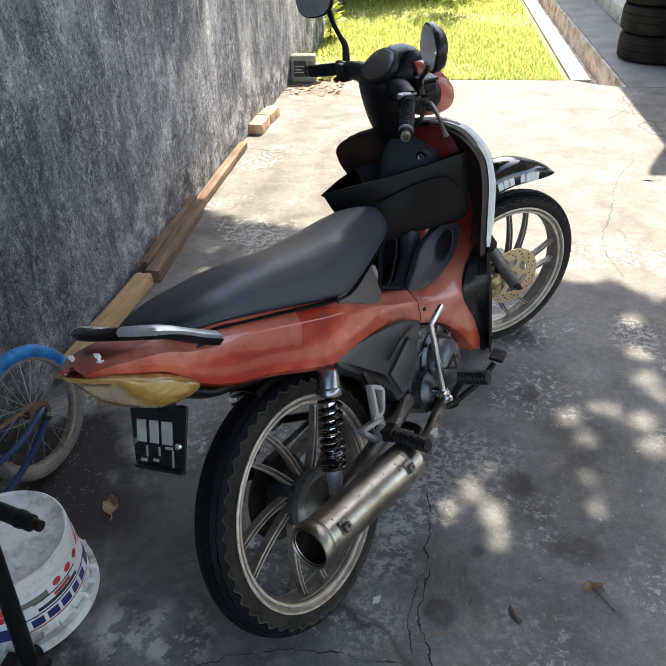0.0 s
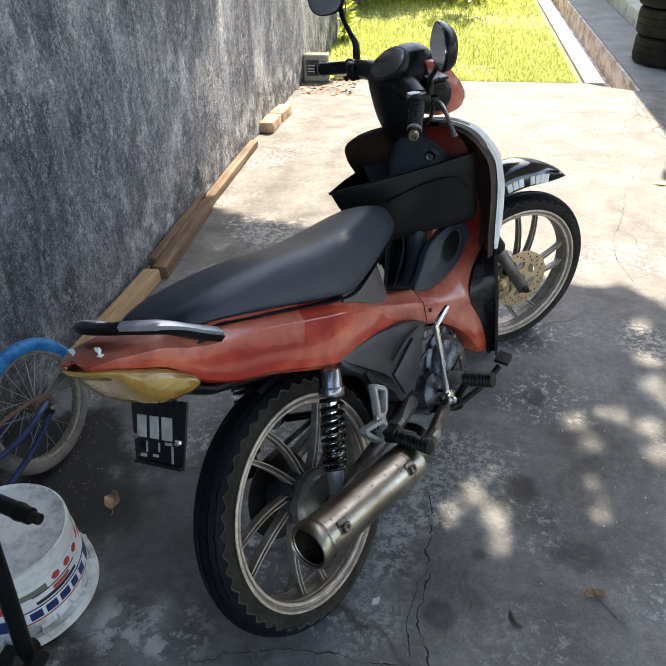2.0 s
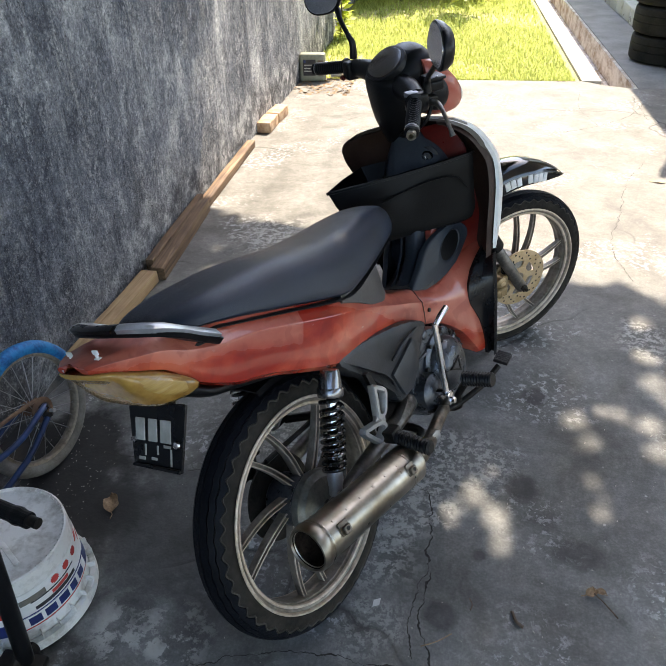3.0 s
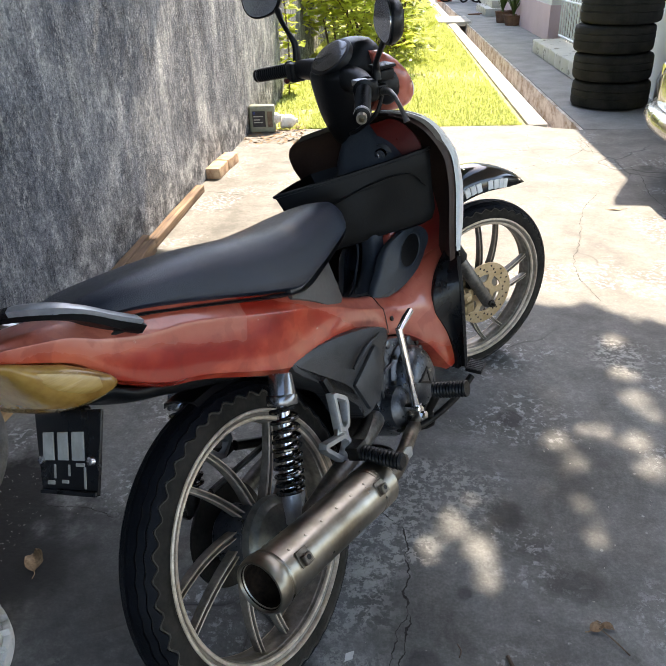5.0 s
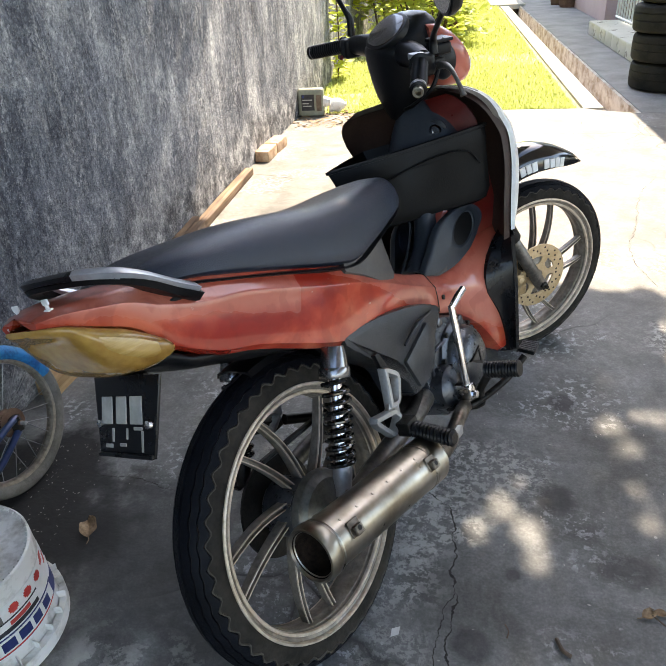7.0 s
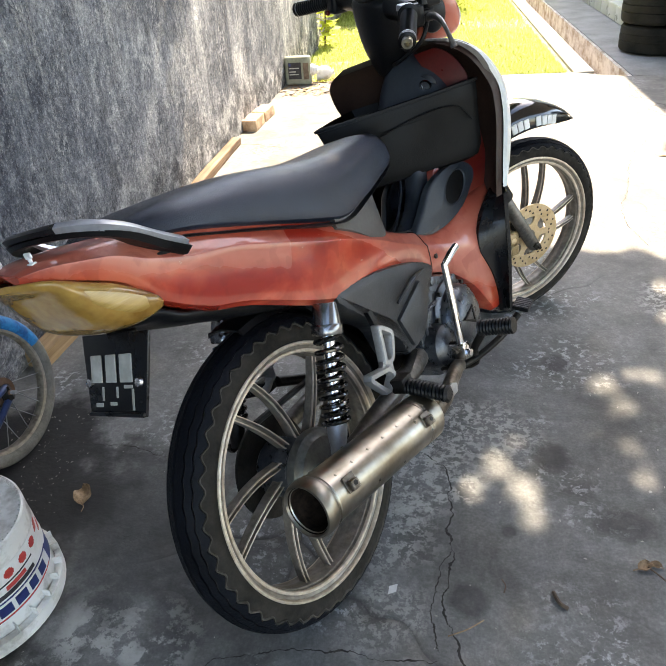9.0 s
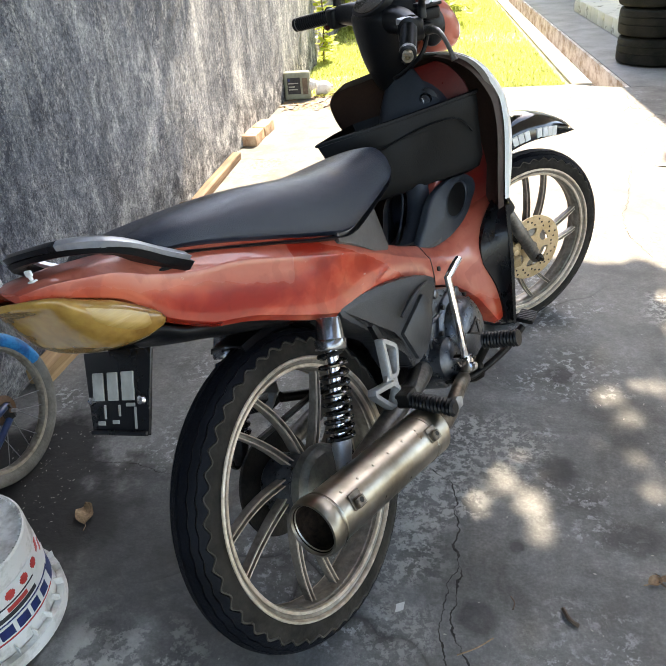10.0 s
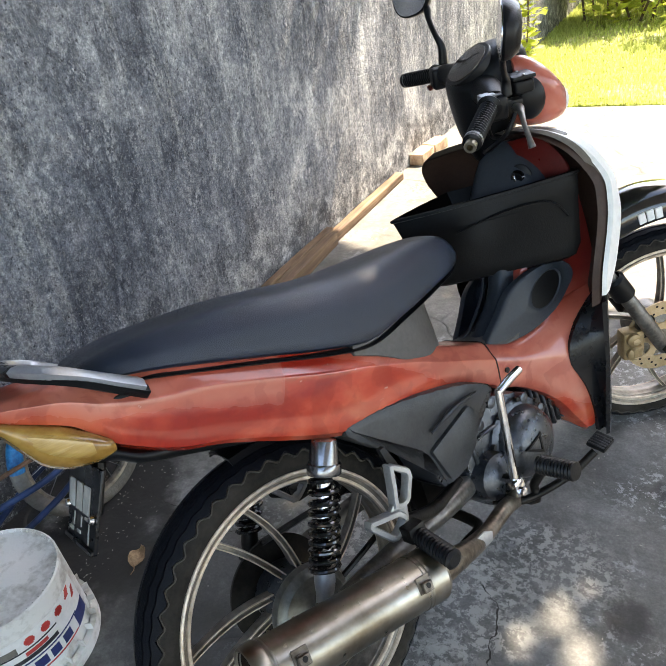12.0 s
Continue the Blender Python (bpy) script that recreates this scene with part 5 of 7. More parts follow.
# rider's foot rests and brake pedal
part("foot_rest_bar", tube([(-0.2, 0.465, 0.26), (-0.16, 0.465, 0.22), (0.13, 0.465, 0.215), (0.165, 0.465, 0.26), (0.2, 0.466, 0.303)], 0.009, 10, 20), DARKSTEEL, moto, "black steel foot rest bar")
for s in (1, -1):
    rings = []
    for k in range(23):
        u = k / 22
        r = 0.0165 + (0.0025 if k % 2 else 0.0) - (0.005 if k == 0 else 0)
        c = Vector((s * (0.188 + 0.08 * u), 0.466, 0.307))
        rings.append([c + Vector((0, math.cos(a) * r, math.sin(a) * r)) for a in np.linspace(0, 2 * math.pi, 16, endpoint=False)])
    part("foot_rest", loft(rings), BLACK, moto, "ribbed black rubber foot rest", angle=20)
pedal = part("brake_pedal", tube([(0.11, 0.40, 0.25), (0.15, 0.44, 0.235), (0.2, 0.52, 0.25), (0.235, 0.572, 0.282)], 0.008, 10, 16), DARKSTEEL, moto, "dark steel rear brake pedal")
pad = box(-0.019, 0.019, -0.019, 0.019, -0.005, 0.005, 0.004, 2)
PAD = Matrix.Translation((0.247, 0.578, 0.300)) @ Matrix.Rotation(radians(6), 4, 'X') @ Matrix.Rotation(radians(20), 4, 'Y')
pad = part("pedal_pad", pad, BLACK, pedal, "ribbed pedal pad", m=PAD)
for k in range(6):
    part("rib", box(-0.017, 0.017, -0.0165 + 0.0066 * k - 0.002, -0.0165 + 0.0066 * k + 0.002, 0.0051, 0.0078, 0.001), GREYBLACK, pad, m=PAD)
part("side_stand", tube([(-0.09, 0.40, 0.24), (-0.17, 0.36, 0.1), (-0.222, 0.33, -0.07)], [0.011, 0.009, 0.009], 10, 8), DARKSTEEL, moto, "extended steel side stand")
part("centre_stand", tube([(-0.1, 0.31, 0.205), (-0.09, 0.36, 0.22), (0.09, 0.36, 0.22), (0.1, 0.31, 0.205)], 0.011, 10, 20), DARKSTEEL, moto)


# -- front covers and leg shield --
def cover_section(top, bot, w):
    h = top - bot
    return [(0, bot + 0.02), (w * 0.55, bot + 0.004), (w * 0.85, bot), (w * 0.94, bot + 0.16 * h), (w * 0.985, bot + 0.42 * h), (w, bot + 0.62 * h), (w * 0.97, bot + 0.72 * h), (w * 0.90, bot + 0.84 * h), (w * 0.80, bot + 0.95 * h), (w * 0.70, top), (w * 0.4, top), (0, top)]


part("front_cover", body([(0.55, 0.511, 0.412, 0.0775), (0.60, 0.489, 0.39, 0.083), (0.65, 0.482, 0.352, 0.094), (0.69, 0.485, 0.308, 0.103), (0.72, 0.493, 0.255, 0.109), (0.752, 0.506, 0.214, 0.114), (0.80, 0.515, 0.25, 0.125), (0.85, 0.53, 0.40, 0.134)], cover_section),
     RED, moto, "faded red front side covers")
for s in (1, -1):
    part("cover_screw", lathe([(0.0, 0.0), (0.0055, 0.0), (0.006, 0.004), (0.0, 0.005)], Matrix.Translation((s * 0.0775, 0.57, 0.445)) @ (Matrix.Rotation(math.pi, 4, 'Z') if s < 0 else Matrix.Identity(4)), 12), DARKSTEEL, moto)

SHIELD = [(0.888, 0.81, 0.06, 0.80, 0.095, 0.785, 0.11, 0.752), (0.865, 0.85, 0.09, 0.84, 0.15, 0.815, 0.17, 0.765), (0.82, 0.895, 0.11, 0.885, 0.187, 0.85, 0.207, 0.80), (0.75, 0.93, 0.12, 0.92, 0.2, 0.89, 0.218, 0.845),
          (0.70, 0.938, 0.12, 0.928, 0.2, 0.895, 0.218, 0.845), (0.65, 0.938, 0.12, 0.925, 0.197, 0.89, 0.214, 0.83), (0.57, 0.915, 0.12, 0.90, 0.187, 0.858, 0.204, 0.795), (0.51, 0.895, 0.115, 0.875, 0.172, 0.828, 0.192, 0.786),
          (0.47, 0.885, 0.115, 0.865, 0.165, 0.818, 0.184, 0.785), (0.38, 0.87, 0.11, 0.85, 0.155, 0.805, 0.17, 0.78), (0.28, 0.845, 0.105, 0.83, 0.14, 0.795, 0.15, 0.772), (0.20, 0.815, 0.105, 0.80, 0.125, 0.785, 0.134, 0.765)]


def shield_shell(z_low, z_high, thick, dy=0.0, dx=0.0, taper=False):
    rows = [r for r in curve(SHIELD, 70) if z_low <= r[0] <= z_high]
    rings = []
    for z, yc, x1, y1, x2, y2, xe, ye in rows:
        inset = np.interp(z, [0.73, 0.85], [0.012, dx]) if taper else dx
        half = curve([(0, yc), (x1, y1), (x2 - inset, y2), (xe - inset, ye)], 16)
        front = [(-x, y) for x, y in half[::-1]] + [(x, y) for x, y in half[1:]]
        ring = [(x, y + dy, z) for x, y in front]
        back = [(x * (1 - 0.035), y + dy - thick, z) for x, y in front[::-1]]
        rings.append(ring + back)
    return loft(rings)


leg = part("leg_shield", shield_shell(0.51, 0.90, 0.007), WHITE, moto, "white outer leg shield")
part("lower_wing", shield_shell(0.19, 0.509, 0.007), WINGBLACK, leg, "glossy black lower wing of the leg shield")
for s in (1, -1):
    rings = []
    for z, yr, xr in curve([(0.205, 0.762, 0.112), (0.25, 0.762, 0.115), (0.31, 0.755, 0.116), (0.35, 0.741, 0.114), (0.385, 0.727, 0.112), (0.42, 0.732, 0.114), (0.445, 0.752, 0.116), (0.47, 0.78, 0.122), (0.495, 0.812, 0.132), (0.515, 0.835, 0.145)], 26):
        e = curve(SHIELD, 200)
        e = min(e, key=lambda r: abs(r[0] - z))
        a, b = Vector((xr, yr, z)), Vector((e[6] - 0.006, e[7] + 0.004, z))
        mid = a.lerp(b, 0.5) + Vector((-0.006, 0.012, 0))
        ring = [a, mid, b, b + Vector((-0.004, 0.008, 0)), mid + Vector((-0.006, 0.008, 0)), a + Vector((-0.012, 0.004, 0))]
        rings.append([Vector((s * p.x, p.y, p.z)) for p in ring])
    part("wing_panel", loft(rings), WINGBLACK, leg, "glossy black inner wing panel")
part("shield_lining", shield_shell(0.50, 0.875, 0.02, -0.009, 0.010), DARKLINING, leg, "dark brownish inner lining")
# beige sheet over the white upper rim, its colour standing for shade
part("upper_rim", shield_shell(0.73, 0.892, 0.012, -0.005, -0.0015, True), RIM_SHADE, leg, "upper rim toned dull beige to stand for shade")
lin = loft([[(x0, y0, z), (x1, y1, z), (x1, y1 + 0.006, z), (x0, y0 + 0.006, z)] for z, x0, y0, x1, y1 in curve([(0.755, 0.075, 0.805, 0.150, 0.826), (0.80, 0.07, 0.80, 0.147, 0.822), (0.845, 0.06, 0.79, 0.128, 0.804), (0.864, 0.055, 0.785, 0.108, 0.79)], 14)])
part("upper_lining", lin, DEEPRED, leg, "red inner upper panel, its colour darkened for shade")


def column(rows, n=36, power=3.0, steps=4):
    """A rounded column of slices (z, y0, y1, half width)."""
    rings = []
    for z, y0, y1, w in curve(rows, (len(rows) - 1) * steps + 1):
        ring = []
        for a in np.linspace(0, 2 * math.pi, n, endpoint=False):
            c, s = math.cos(a), math.sin(a)
            ring.append((w * math.copysign(abs(c) ** (2 / power), c), (y0 + y1) / 2 + (y1 - y0) / 2 * math.copysign(abs(s) ** (2 / power), s), z))
        rings.append(ring)
    return loft(rings)


inner = part("inner_panel", column([(0.49, 0.545, 0.80, 0.03), (0.515, 0.572, 0.82, 0.026), (0.545, 0.626, 0.84, 0.027), (0.58, 0.663, 0.86, 0.029), (0.61, 0.682, 0.88, 0.033), (0.65, 0.70, 0.89, 0.045), (0.70, 0.72, 0.90, 0.085), (0.74, 0.735, 0.905, 0.10), (0.80, 0.762, 0.90, 0.082), (0.845, 0.785, 0.88, 0.055), (0.866, 0.80, 0.86, 0.04)], 36, 3.0), INNERGREY, moto, "dark grey-blue plastic inner leg shield spine", m=Matrix.Translation((0.01, 0, 0)))
part("spine_lip", tube([(-0.014, 0.568, 0.513), (-0.014, 0.594, 0.524), (-0.014, 0.624, 0.546), (-0.014, 0.66, 0.579), (-0.016, 0.678, 0.607), (-0.02, 0.69, 0.635)], 0.0032, 8, 24), INNERGREY, inner)
part("spine_screw", lathe([(0.0, 0.0), (0.0045, 0.0), (0.005, 0.003), (0.0, 0.004)], Matrix.Translation((0.002, 0.59, 0.521)) @ Matrix.Rotation(radians(-60), 4, 'Z'), 12), DARKSTEEL, inner)
part("tunnel", body([(0.385, 0.56, 0.49, 0.07), (0.42, 0.541, 0.475, 0.066), (0.48, 0.522, 0.45, 0.062), (0.55, 0.512, 0.44, 0.06), (0.62, 0.515, 0.44, 0.064), (0.68, 0.53, 0.45, 0.07)], lambda t, b, w: tail_section(t, b, w, 0.004)), LINING, moto, "dark plastic step-through tunnel")
EAR = [(0.546, 0.487), (0.59, 0.477), (0.655, 0.474), (0.712, 0.483), (0.757, 0.501), (0.799, 0.529), (0.817, 0.557), (0.814, 0.581), (0.793, 0.598), (0.75, 0.604), (0.697, 0.598), (0.652, 0.582), (0.612, 0.545), (0.575, 0.514)]
INSIDE = [(0.56, 0.47), (0.65, 0.455), (0.75, 0.44), (0.83, 0.46), (0.865, 0.52), (0.877, 0.60), (0.877, 0.70), (0.872, 0.765), (0.85, 0.765), (0.835, 0.70), (0.80, 0.64), (0.745, 0.622), (0.715, 0.608), (0.70, 0.57), (0.64, 0.505)]
HOLE = (0.743, 0.552)


def flare(y):
    """How far out the inside of the leg shield stands at y."""
    return 0.2 * (y - 0.55) + 0.45 * max(0.0, y - 0.80)


for s in (1, -1):
    if s > 0:
        red = plate(rounded(INSIDE, 60), 0.005, 0.025, 0.003)
        for v in red.verts:
            v.co.x += flare(v.co.y)
        part("inner_cover", red, RED, moto, "red inner side of the leg shield", angle=50)
    ring = rounded(EAR, 64)
    oval = []
    for y, z in ring:
        a = math.atan2(z - HOLE[1], y - HOLE[0]) - radians(32)
        r = 1 / math.sqrt((math.cos(a) / 0.046) ** 2 + (math.sin(a) / 0.0285) ** 2)
        oval.append((HOLE[0] + r * math.cos(a + radians(32)), HOLE[1] + r * math.sin(a + radians(32))))

    def level(points, x, k=0.0):
        out = []
        for (y, z), (hy, hz) in zip(points, oval):
            y, z = y + (hy - y) * k, z + (hz - z) * k
            out.append((s * (x + flare(y)), y, z))
        return out
    bz = part("storage_bezel", loft([level(ring, 0.03), level(ring, 0.0435), level(ring, 0.0465, 0.06), level(ring, 0.0470, 0.2), level(ring, 0.0465, 0.72), level(ring, 0.0485, 0.82), level(ring, 0.0485, 0.92), level(ring, 0.046, 1.0), level(ring, 0.02, 0.98)], caps=False), INNERGREY, moto, "dark grey-blue plastic panel round an oval opening", angle=50)
    part("opening", loft([level(oval, 0.046), level(oval, 0.029), level([(y * 0.5 + HOLE[0] * 0.5, z * 0.5 + HOLE[1] * 0.5) for y, z in oval], 0.0285)]), BASKET, bz, "dark oval pocket")
    part("inner_ring", tube([(s * (0.037 + flare(HOLE[0])), HOLE[0] + 0.018 + 0.017 * math.cos(a), HOLE[1] + 0.009 + 0.017 * math.sin(a)) for a in np.linspace(-0.6, 2.4, 14)], 0.004, 8), GREYBLACK, bz, "grey curved edge inside the pocket")
lock = part("ignition_lock", lathe([(0.0, 0.0), (0.014, 0.0), (0.016, 0.006), (0.012, 0.012), (0.0, 0.012)], Matrix.Translation((0.066, 0.776, 0.79)) @ Matrix.Rotation(radians(-75), 4, 'Z'), 20), GLOSSBLACK, moto, "black ignition lock")
part("lock_plate", lathe([(0.0, 0.0), (0.026, 0.0), (0.025, 0.004), (0.015, 0.006)], Matrix.Translation((0.066, 0.782, 0.79)) @ Matrix.Rotation(radians(-75), 4, "Z"), 28, caps=False), BLACK, lock)
part("key_slot", box(0.064, 0.067, 0.761, 0.765, 0.784, 0.797, 0.0005), CHROME, lock)

# -- basket --
TOPB = [(-0.137, 0.588), (-0.06, 0.628), (0.02, 0.682), (0.1, 0.748), (0.158, 0.808), (0.166, 0.828), (0.14, 0.85), (0.0, 0.84), (-0.12, 0.83), (-0.165, 0.80), (-0.16, 0.70)]


def basket_ring(z, inset):
    c = np.mean(TOPB, axis=0)
    u = (0.783 - z) / 0.143
    out = []
    for x, y in TOPB:
        d = np.array([x, y]) - c
        d *= 1 - 0.16 * u - inset / np.linalg.norm(d)
        p = c + d + np.array([0.012, -0.01]) * u
        tilt = 0.012 * (x + 0.137) / 0.3 * -1
        out.append((p[0], p[1], z + tilt))
    return out


rb = [basket_ring(0.612, 0.03), basket_ring(0.618, 0.010), basket_ring(0.64, 0.0), basket_ring(0.735, 0.0), basket_ring(0.737, -0.0015), basket_ring(0.777, -0.0015), basket_ring(0.778, -0.006), basket_ring(0.784, -0.006), basket_ring(0.786, 0.002), basket_ring(0.645, 0.008), basket_ring(0.64, 0.02)]
basket = part("basket", loft(rb), BASKET, moto, "dark plastic utility basket behind the leg shield", angle=30)
part("basket_panel", tube([(-0.02, 0.642, 0.722), (0.04, 0.688, 0.735), (0.1, 0.735, 0.738), (0.135, 0.772, 0.725), (0.15, 0.79, 0.69)], 0.0022, 8, 24), BASKET, basket)

# -- steering: fork, mudguard, handlebar --
for s in (1, -1):
    low = Vector((s * 0.085, AXLE_F - 0.012, HR - 0.01))
    up = low + STEER_AXIS * 0.50 - Vector((0, 0.035, 0))
    fork = part("fork_leg", lathe([(0.0, -0.015), (0.017, -0.012), (0.0185, 0.0), (0.0185, 0.21), (0.0165, 0.214), (0.0135, 0.218), (0.0135, 0.5), (0.0, 0.5)], TURNED @ Matrix.Translation(low) @ (up - low).to_track_quat('X', 'Z').to_matrix().to_4x4(), 24), DARKSTEEL if s < 0 else GREYSTEEL, moto, "grey fork leg")
    part("fork_boot", lathe([(0.018, 0.20), (0.027, 0.205), (0.027, 0.262), (0.02, 0.27)], TURNED @ Matrix.Translation(low) @ (up - low).to_track_quat('X', 'Z').to_matrix().to_4x4(), 20, caps=False), BLACK, fork)
part("steering_stem", tube([(0, AXLE_F - 0.3, 0.75), (0, AXLE_F - 0.40, 0.95)], 0.02, 12), DARKSTEEL, moto, m=TURNED)
part("fork_bridge", box(-0.1, 0.1, 0.935, 0.985, 0.70, 0.745, 0.01, 2), DARKSTEEL, moto, m=TURNED)
disc = part("brake_disc", lathe([(0.062, 0.052), (0.100, 0.052), (0.100, 0.056), (0.062, 0.056)], FRONT, 72, closed=True), DISC, front_wheel, "rusty drilled front brake disc")
for k in range(6):
    a = 2 * math.pi * k / 6
    c, t = Vector((0, math.cos(a), math.sin(a))), Vector((0, -math.sin(a), math.cos(a)))
    part("disc_arm", loft([[c * r + t * w + Vector((x, 0, 0)) for w, x in ((-wd, 0.052), (wd, 0.052), (wd, 0.0555), (-wd, 0.0555))] for r, wd in ((0.03, 0.016), (0.045, 0.009), (0.064, 0.012))]), DISC, disc, m=FRONT)
part("disc_carrier", lathe([(0.02, 0.05), (0.038, 0.05), (0.038, 0.057), (0.02, 0.058)], FRONT, 30, closed=True), DISC, disc)
for k in range(40):
    a = 2 * math.pi * k / 40
    r = (0.072, 0.081, 0.09)[k % 3]
    part("disc_hole", lathe([(0.0, 0.0562), (0.0033, 0.0562), (0.0033, 0.0566), (0.0, 0.0566)], FRONT @ Matrix.Translation((0, r * math.cos(a), r * math.sin(a))), 8), DARKSTEEL, disc)
part("front_axle_nut", lathe([(0.0, 0.09), (0.012, 0.09), (0.012, 0.11), (0.006, 0.112), (0.006, 0.12), (0.0, 0.12)], TURNED @ Matrix.Translation((0, AXLE_F - 0.012, HR - 0.01)), 6), DARKSTEEL, moto, angle=20)
cal = box(0.045, 0.085, AXLE_F - 0.115, AXLE_F - 0.06, HR - 0.03, HR + 0.05, 0.008, 2)
box(0.05, 0.1, AXLE_F - 0.1, AXLE_F - 0.07, HR - 0.02, HR + 0.015, 0.005, bm=cal)
caliper = part("brake_caliper", cal, BRASSY, moto, "dull gold brake caliper", m=TURNED)
for dz in (-0.008, 0.032):
    part("piston_cap", lathe([(0.0, 0.08), (0.016, 0.08), (0.018, 0.084), (0.018, 0.094), (0.012, 0.098), (0.0, 0.098)], TURNED @ Matrix.Translation((0, AXLE_F - 0.092, HR + dz)), 20), BRASSY, caliper)
part("caliper_bracket", box(0.06, 0.078, AXLE_F - 0.075, AXLE_F - 0.03, HR + 0.02, HR + 0.075, 0.005, 2), DARKSTEEL, caliper, m=TURNED)
for dz in (-0.012, 0.03):
    part("caliper_bolt", lathe([(0.0, 0.084), (0.009, 0.084), (0.009, 0.098), (0.0, 0.099)], TURNED @ Matrix.Translation((0, AXLE_F - 0.088, HR + dz)), 10), DISC, caliper)

def guard_at(a):
    """Crown radius, side radius and half width of the front mudguard at an angle about the axle."""
    crown = np.interp(a, [58, 66, 76, 87, 96, 140], [0.353, 0.366, 0.38, 0.395, 0.402, 0.402])
    side = np.interp(a, [58, 64, 72, 140], [0.351, 0.338, 0.328, 0.322])
    return crown, side, 0.058 * min(1.0, ((a - 56) / 26) ** 0.6)


mud = []
for a in np.linspace(140, 58, 26):
    crown, side, w = guard_at(a)
    o = Vector((0, math.cos(radians(a)), math.sin(radians(a))))
    at = Vector((0, AXLE_F, HR))
    prof = [(1, 1.0), (0.98, 0.62), (0.8, 0.25), (0.42, 0.04), (0, 0.0)]
    outer = [(x, d) for x, d in prof] + [(-x, d) for x, d in prof[-2::-1]]
    mud.append([at + o * (crown - (crown - side) * d) + Vector((x * w, 0, 0)) for x, d in outer] + [at + o * (crown - 0.004 - (crown - 0.004 - side) * d) + Vector((x * w * 0.95, 0, 0)) for x, d in outer[::-1]])
fender = part("front_mudguard", loft(mud), GLOSSBLACK, moto, "glossy black front mudguard with white bars", m=TURNED)
for k in range(8):
    if k == 3:
        continue
    a = 99.5 - 3.35 * k
    crown, side, w = guard_at(a)
    slant = Vector((w * 0.985, 0, side + (crown - side) * 0.42)) - Vector((w * 0.985, 0, side + (crown - side) * 0.1))
    r = side + (crown - side) * 0.26
    at = TURNED @ Matrix.Translation((w * 0.995, AXLE_F + r * math.cos(radians(a)), HR + r * math.sin(radians(a)))) @ Matrix.Rotation(radians(a - 90 + 4), 4, 'X') @ Matrix.Rotation(radians(1.6 * k), 4, 'Z') @ Matrix.Rotation(radians(-4), 4, 'Y')
    part("letter_bar", box(-0.004, 0.0026, -0.0086, 0.0086, -0.0128, 0.0128, 0.0008, m=at), PRINT_WHITE, fender)

# handlebar cowl, built straight ahead and turned with the fork
cowl = part("handlebar_cowl", column([(0.835, 0.785, 0.83, 0.026), (0.86, 0.772, 0.85, 0.038), (0.90, 0.757, 0.875, 0.054), (0.95, 0.747, 0.90, 0.069), (0.99, 0.743, 0.905, 0.078), (1.008, 0.748, 0.905, 0.079), (1.03, 0.778, 0.905, 0.074), (1.052, 0.808, 0.90, 0.062), (1.068, 0.835, 0.885, 0.042)], 40, 2.8), BLACK, moto, "black plastic handlebar cowl", m=TURNED)
slope = Matrix.Translation((0, 0.79, 1.038)) @ Matrix.Rotation(radians(36), 4, 'X')
lens = [(0.056 * math.copysign(abs(math.cos(a)) ** 0.8, math.cos(a)), 0.046 * math.sin(a)) for a in np.linspace(0, 2 * math.pi, 36, endpoint=False)]
part("instrument_frame", slab([(x * 1.16, y * 1.16) for x, y in lens], -0.02, 0.004, 0.003), BLACK, cowl, m=TURNED @ slope)
part("instrument_lens", slab(lens, -0.01, 0.0065, 0.002), DARKGLASS, cowl, "scratched dark instrument lens", m=TURNED @ slope)
nose = part("headlight_nose", body([(0.855, 1.050, 0.905, 0.090), (0.88, 1.044, 0.895, 0.108), (0.905, 1.030, 0.893, 0.114), (0.93, 1.006, 0.894, 0.110), (0.955, 0.975, 0.90, 0.092), (0.968, 0.950, 0.912, 0.066)], lens_section), RED, moto, "faded red headlight fairing", m=TURNED)
part("headlight", body([(0.935, 0.992, 0.905, 0.098), (0.960, 0.968, 0.908, 0.088), (0.974, 0.948, 0.915, 0.062)], lens_section), WHITE, nose, "clear headlight glass", m=TURNED)
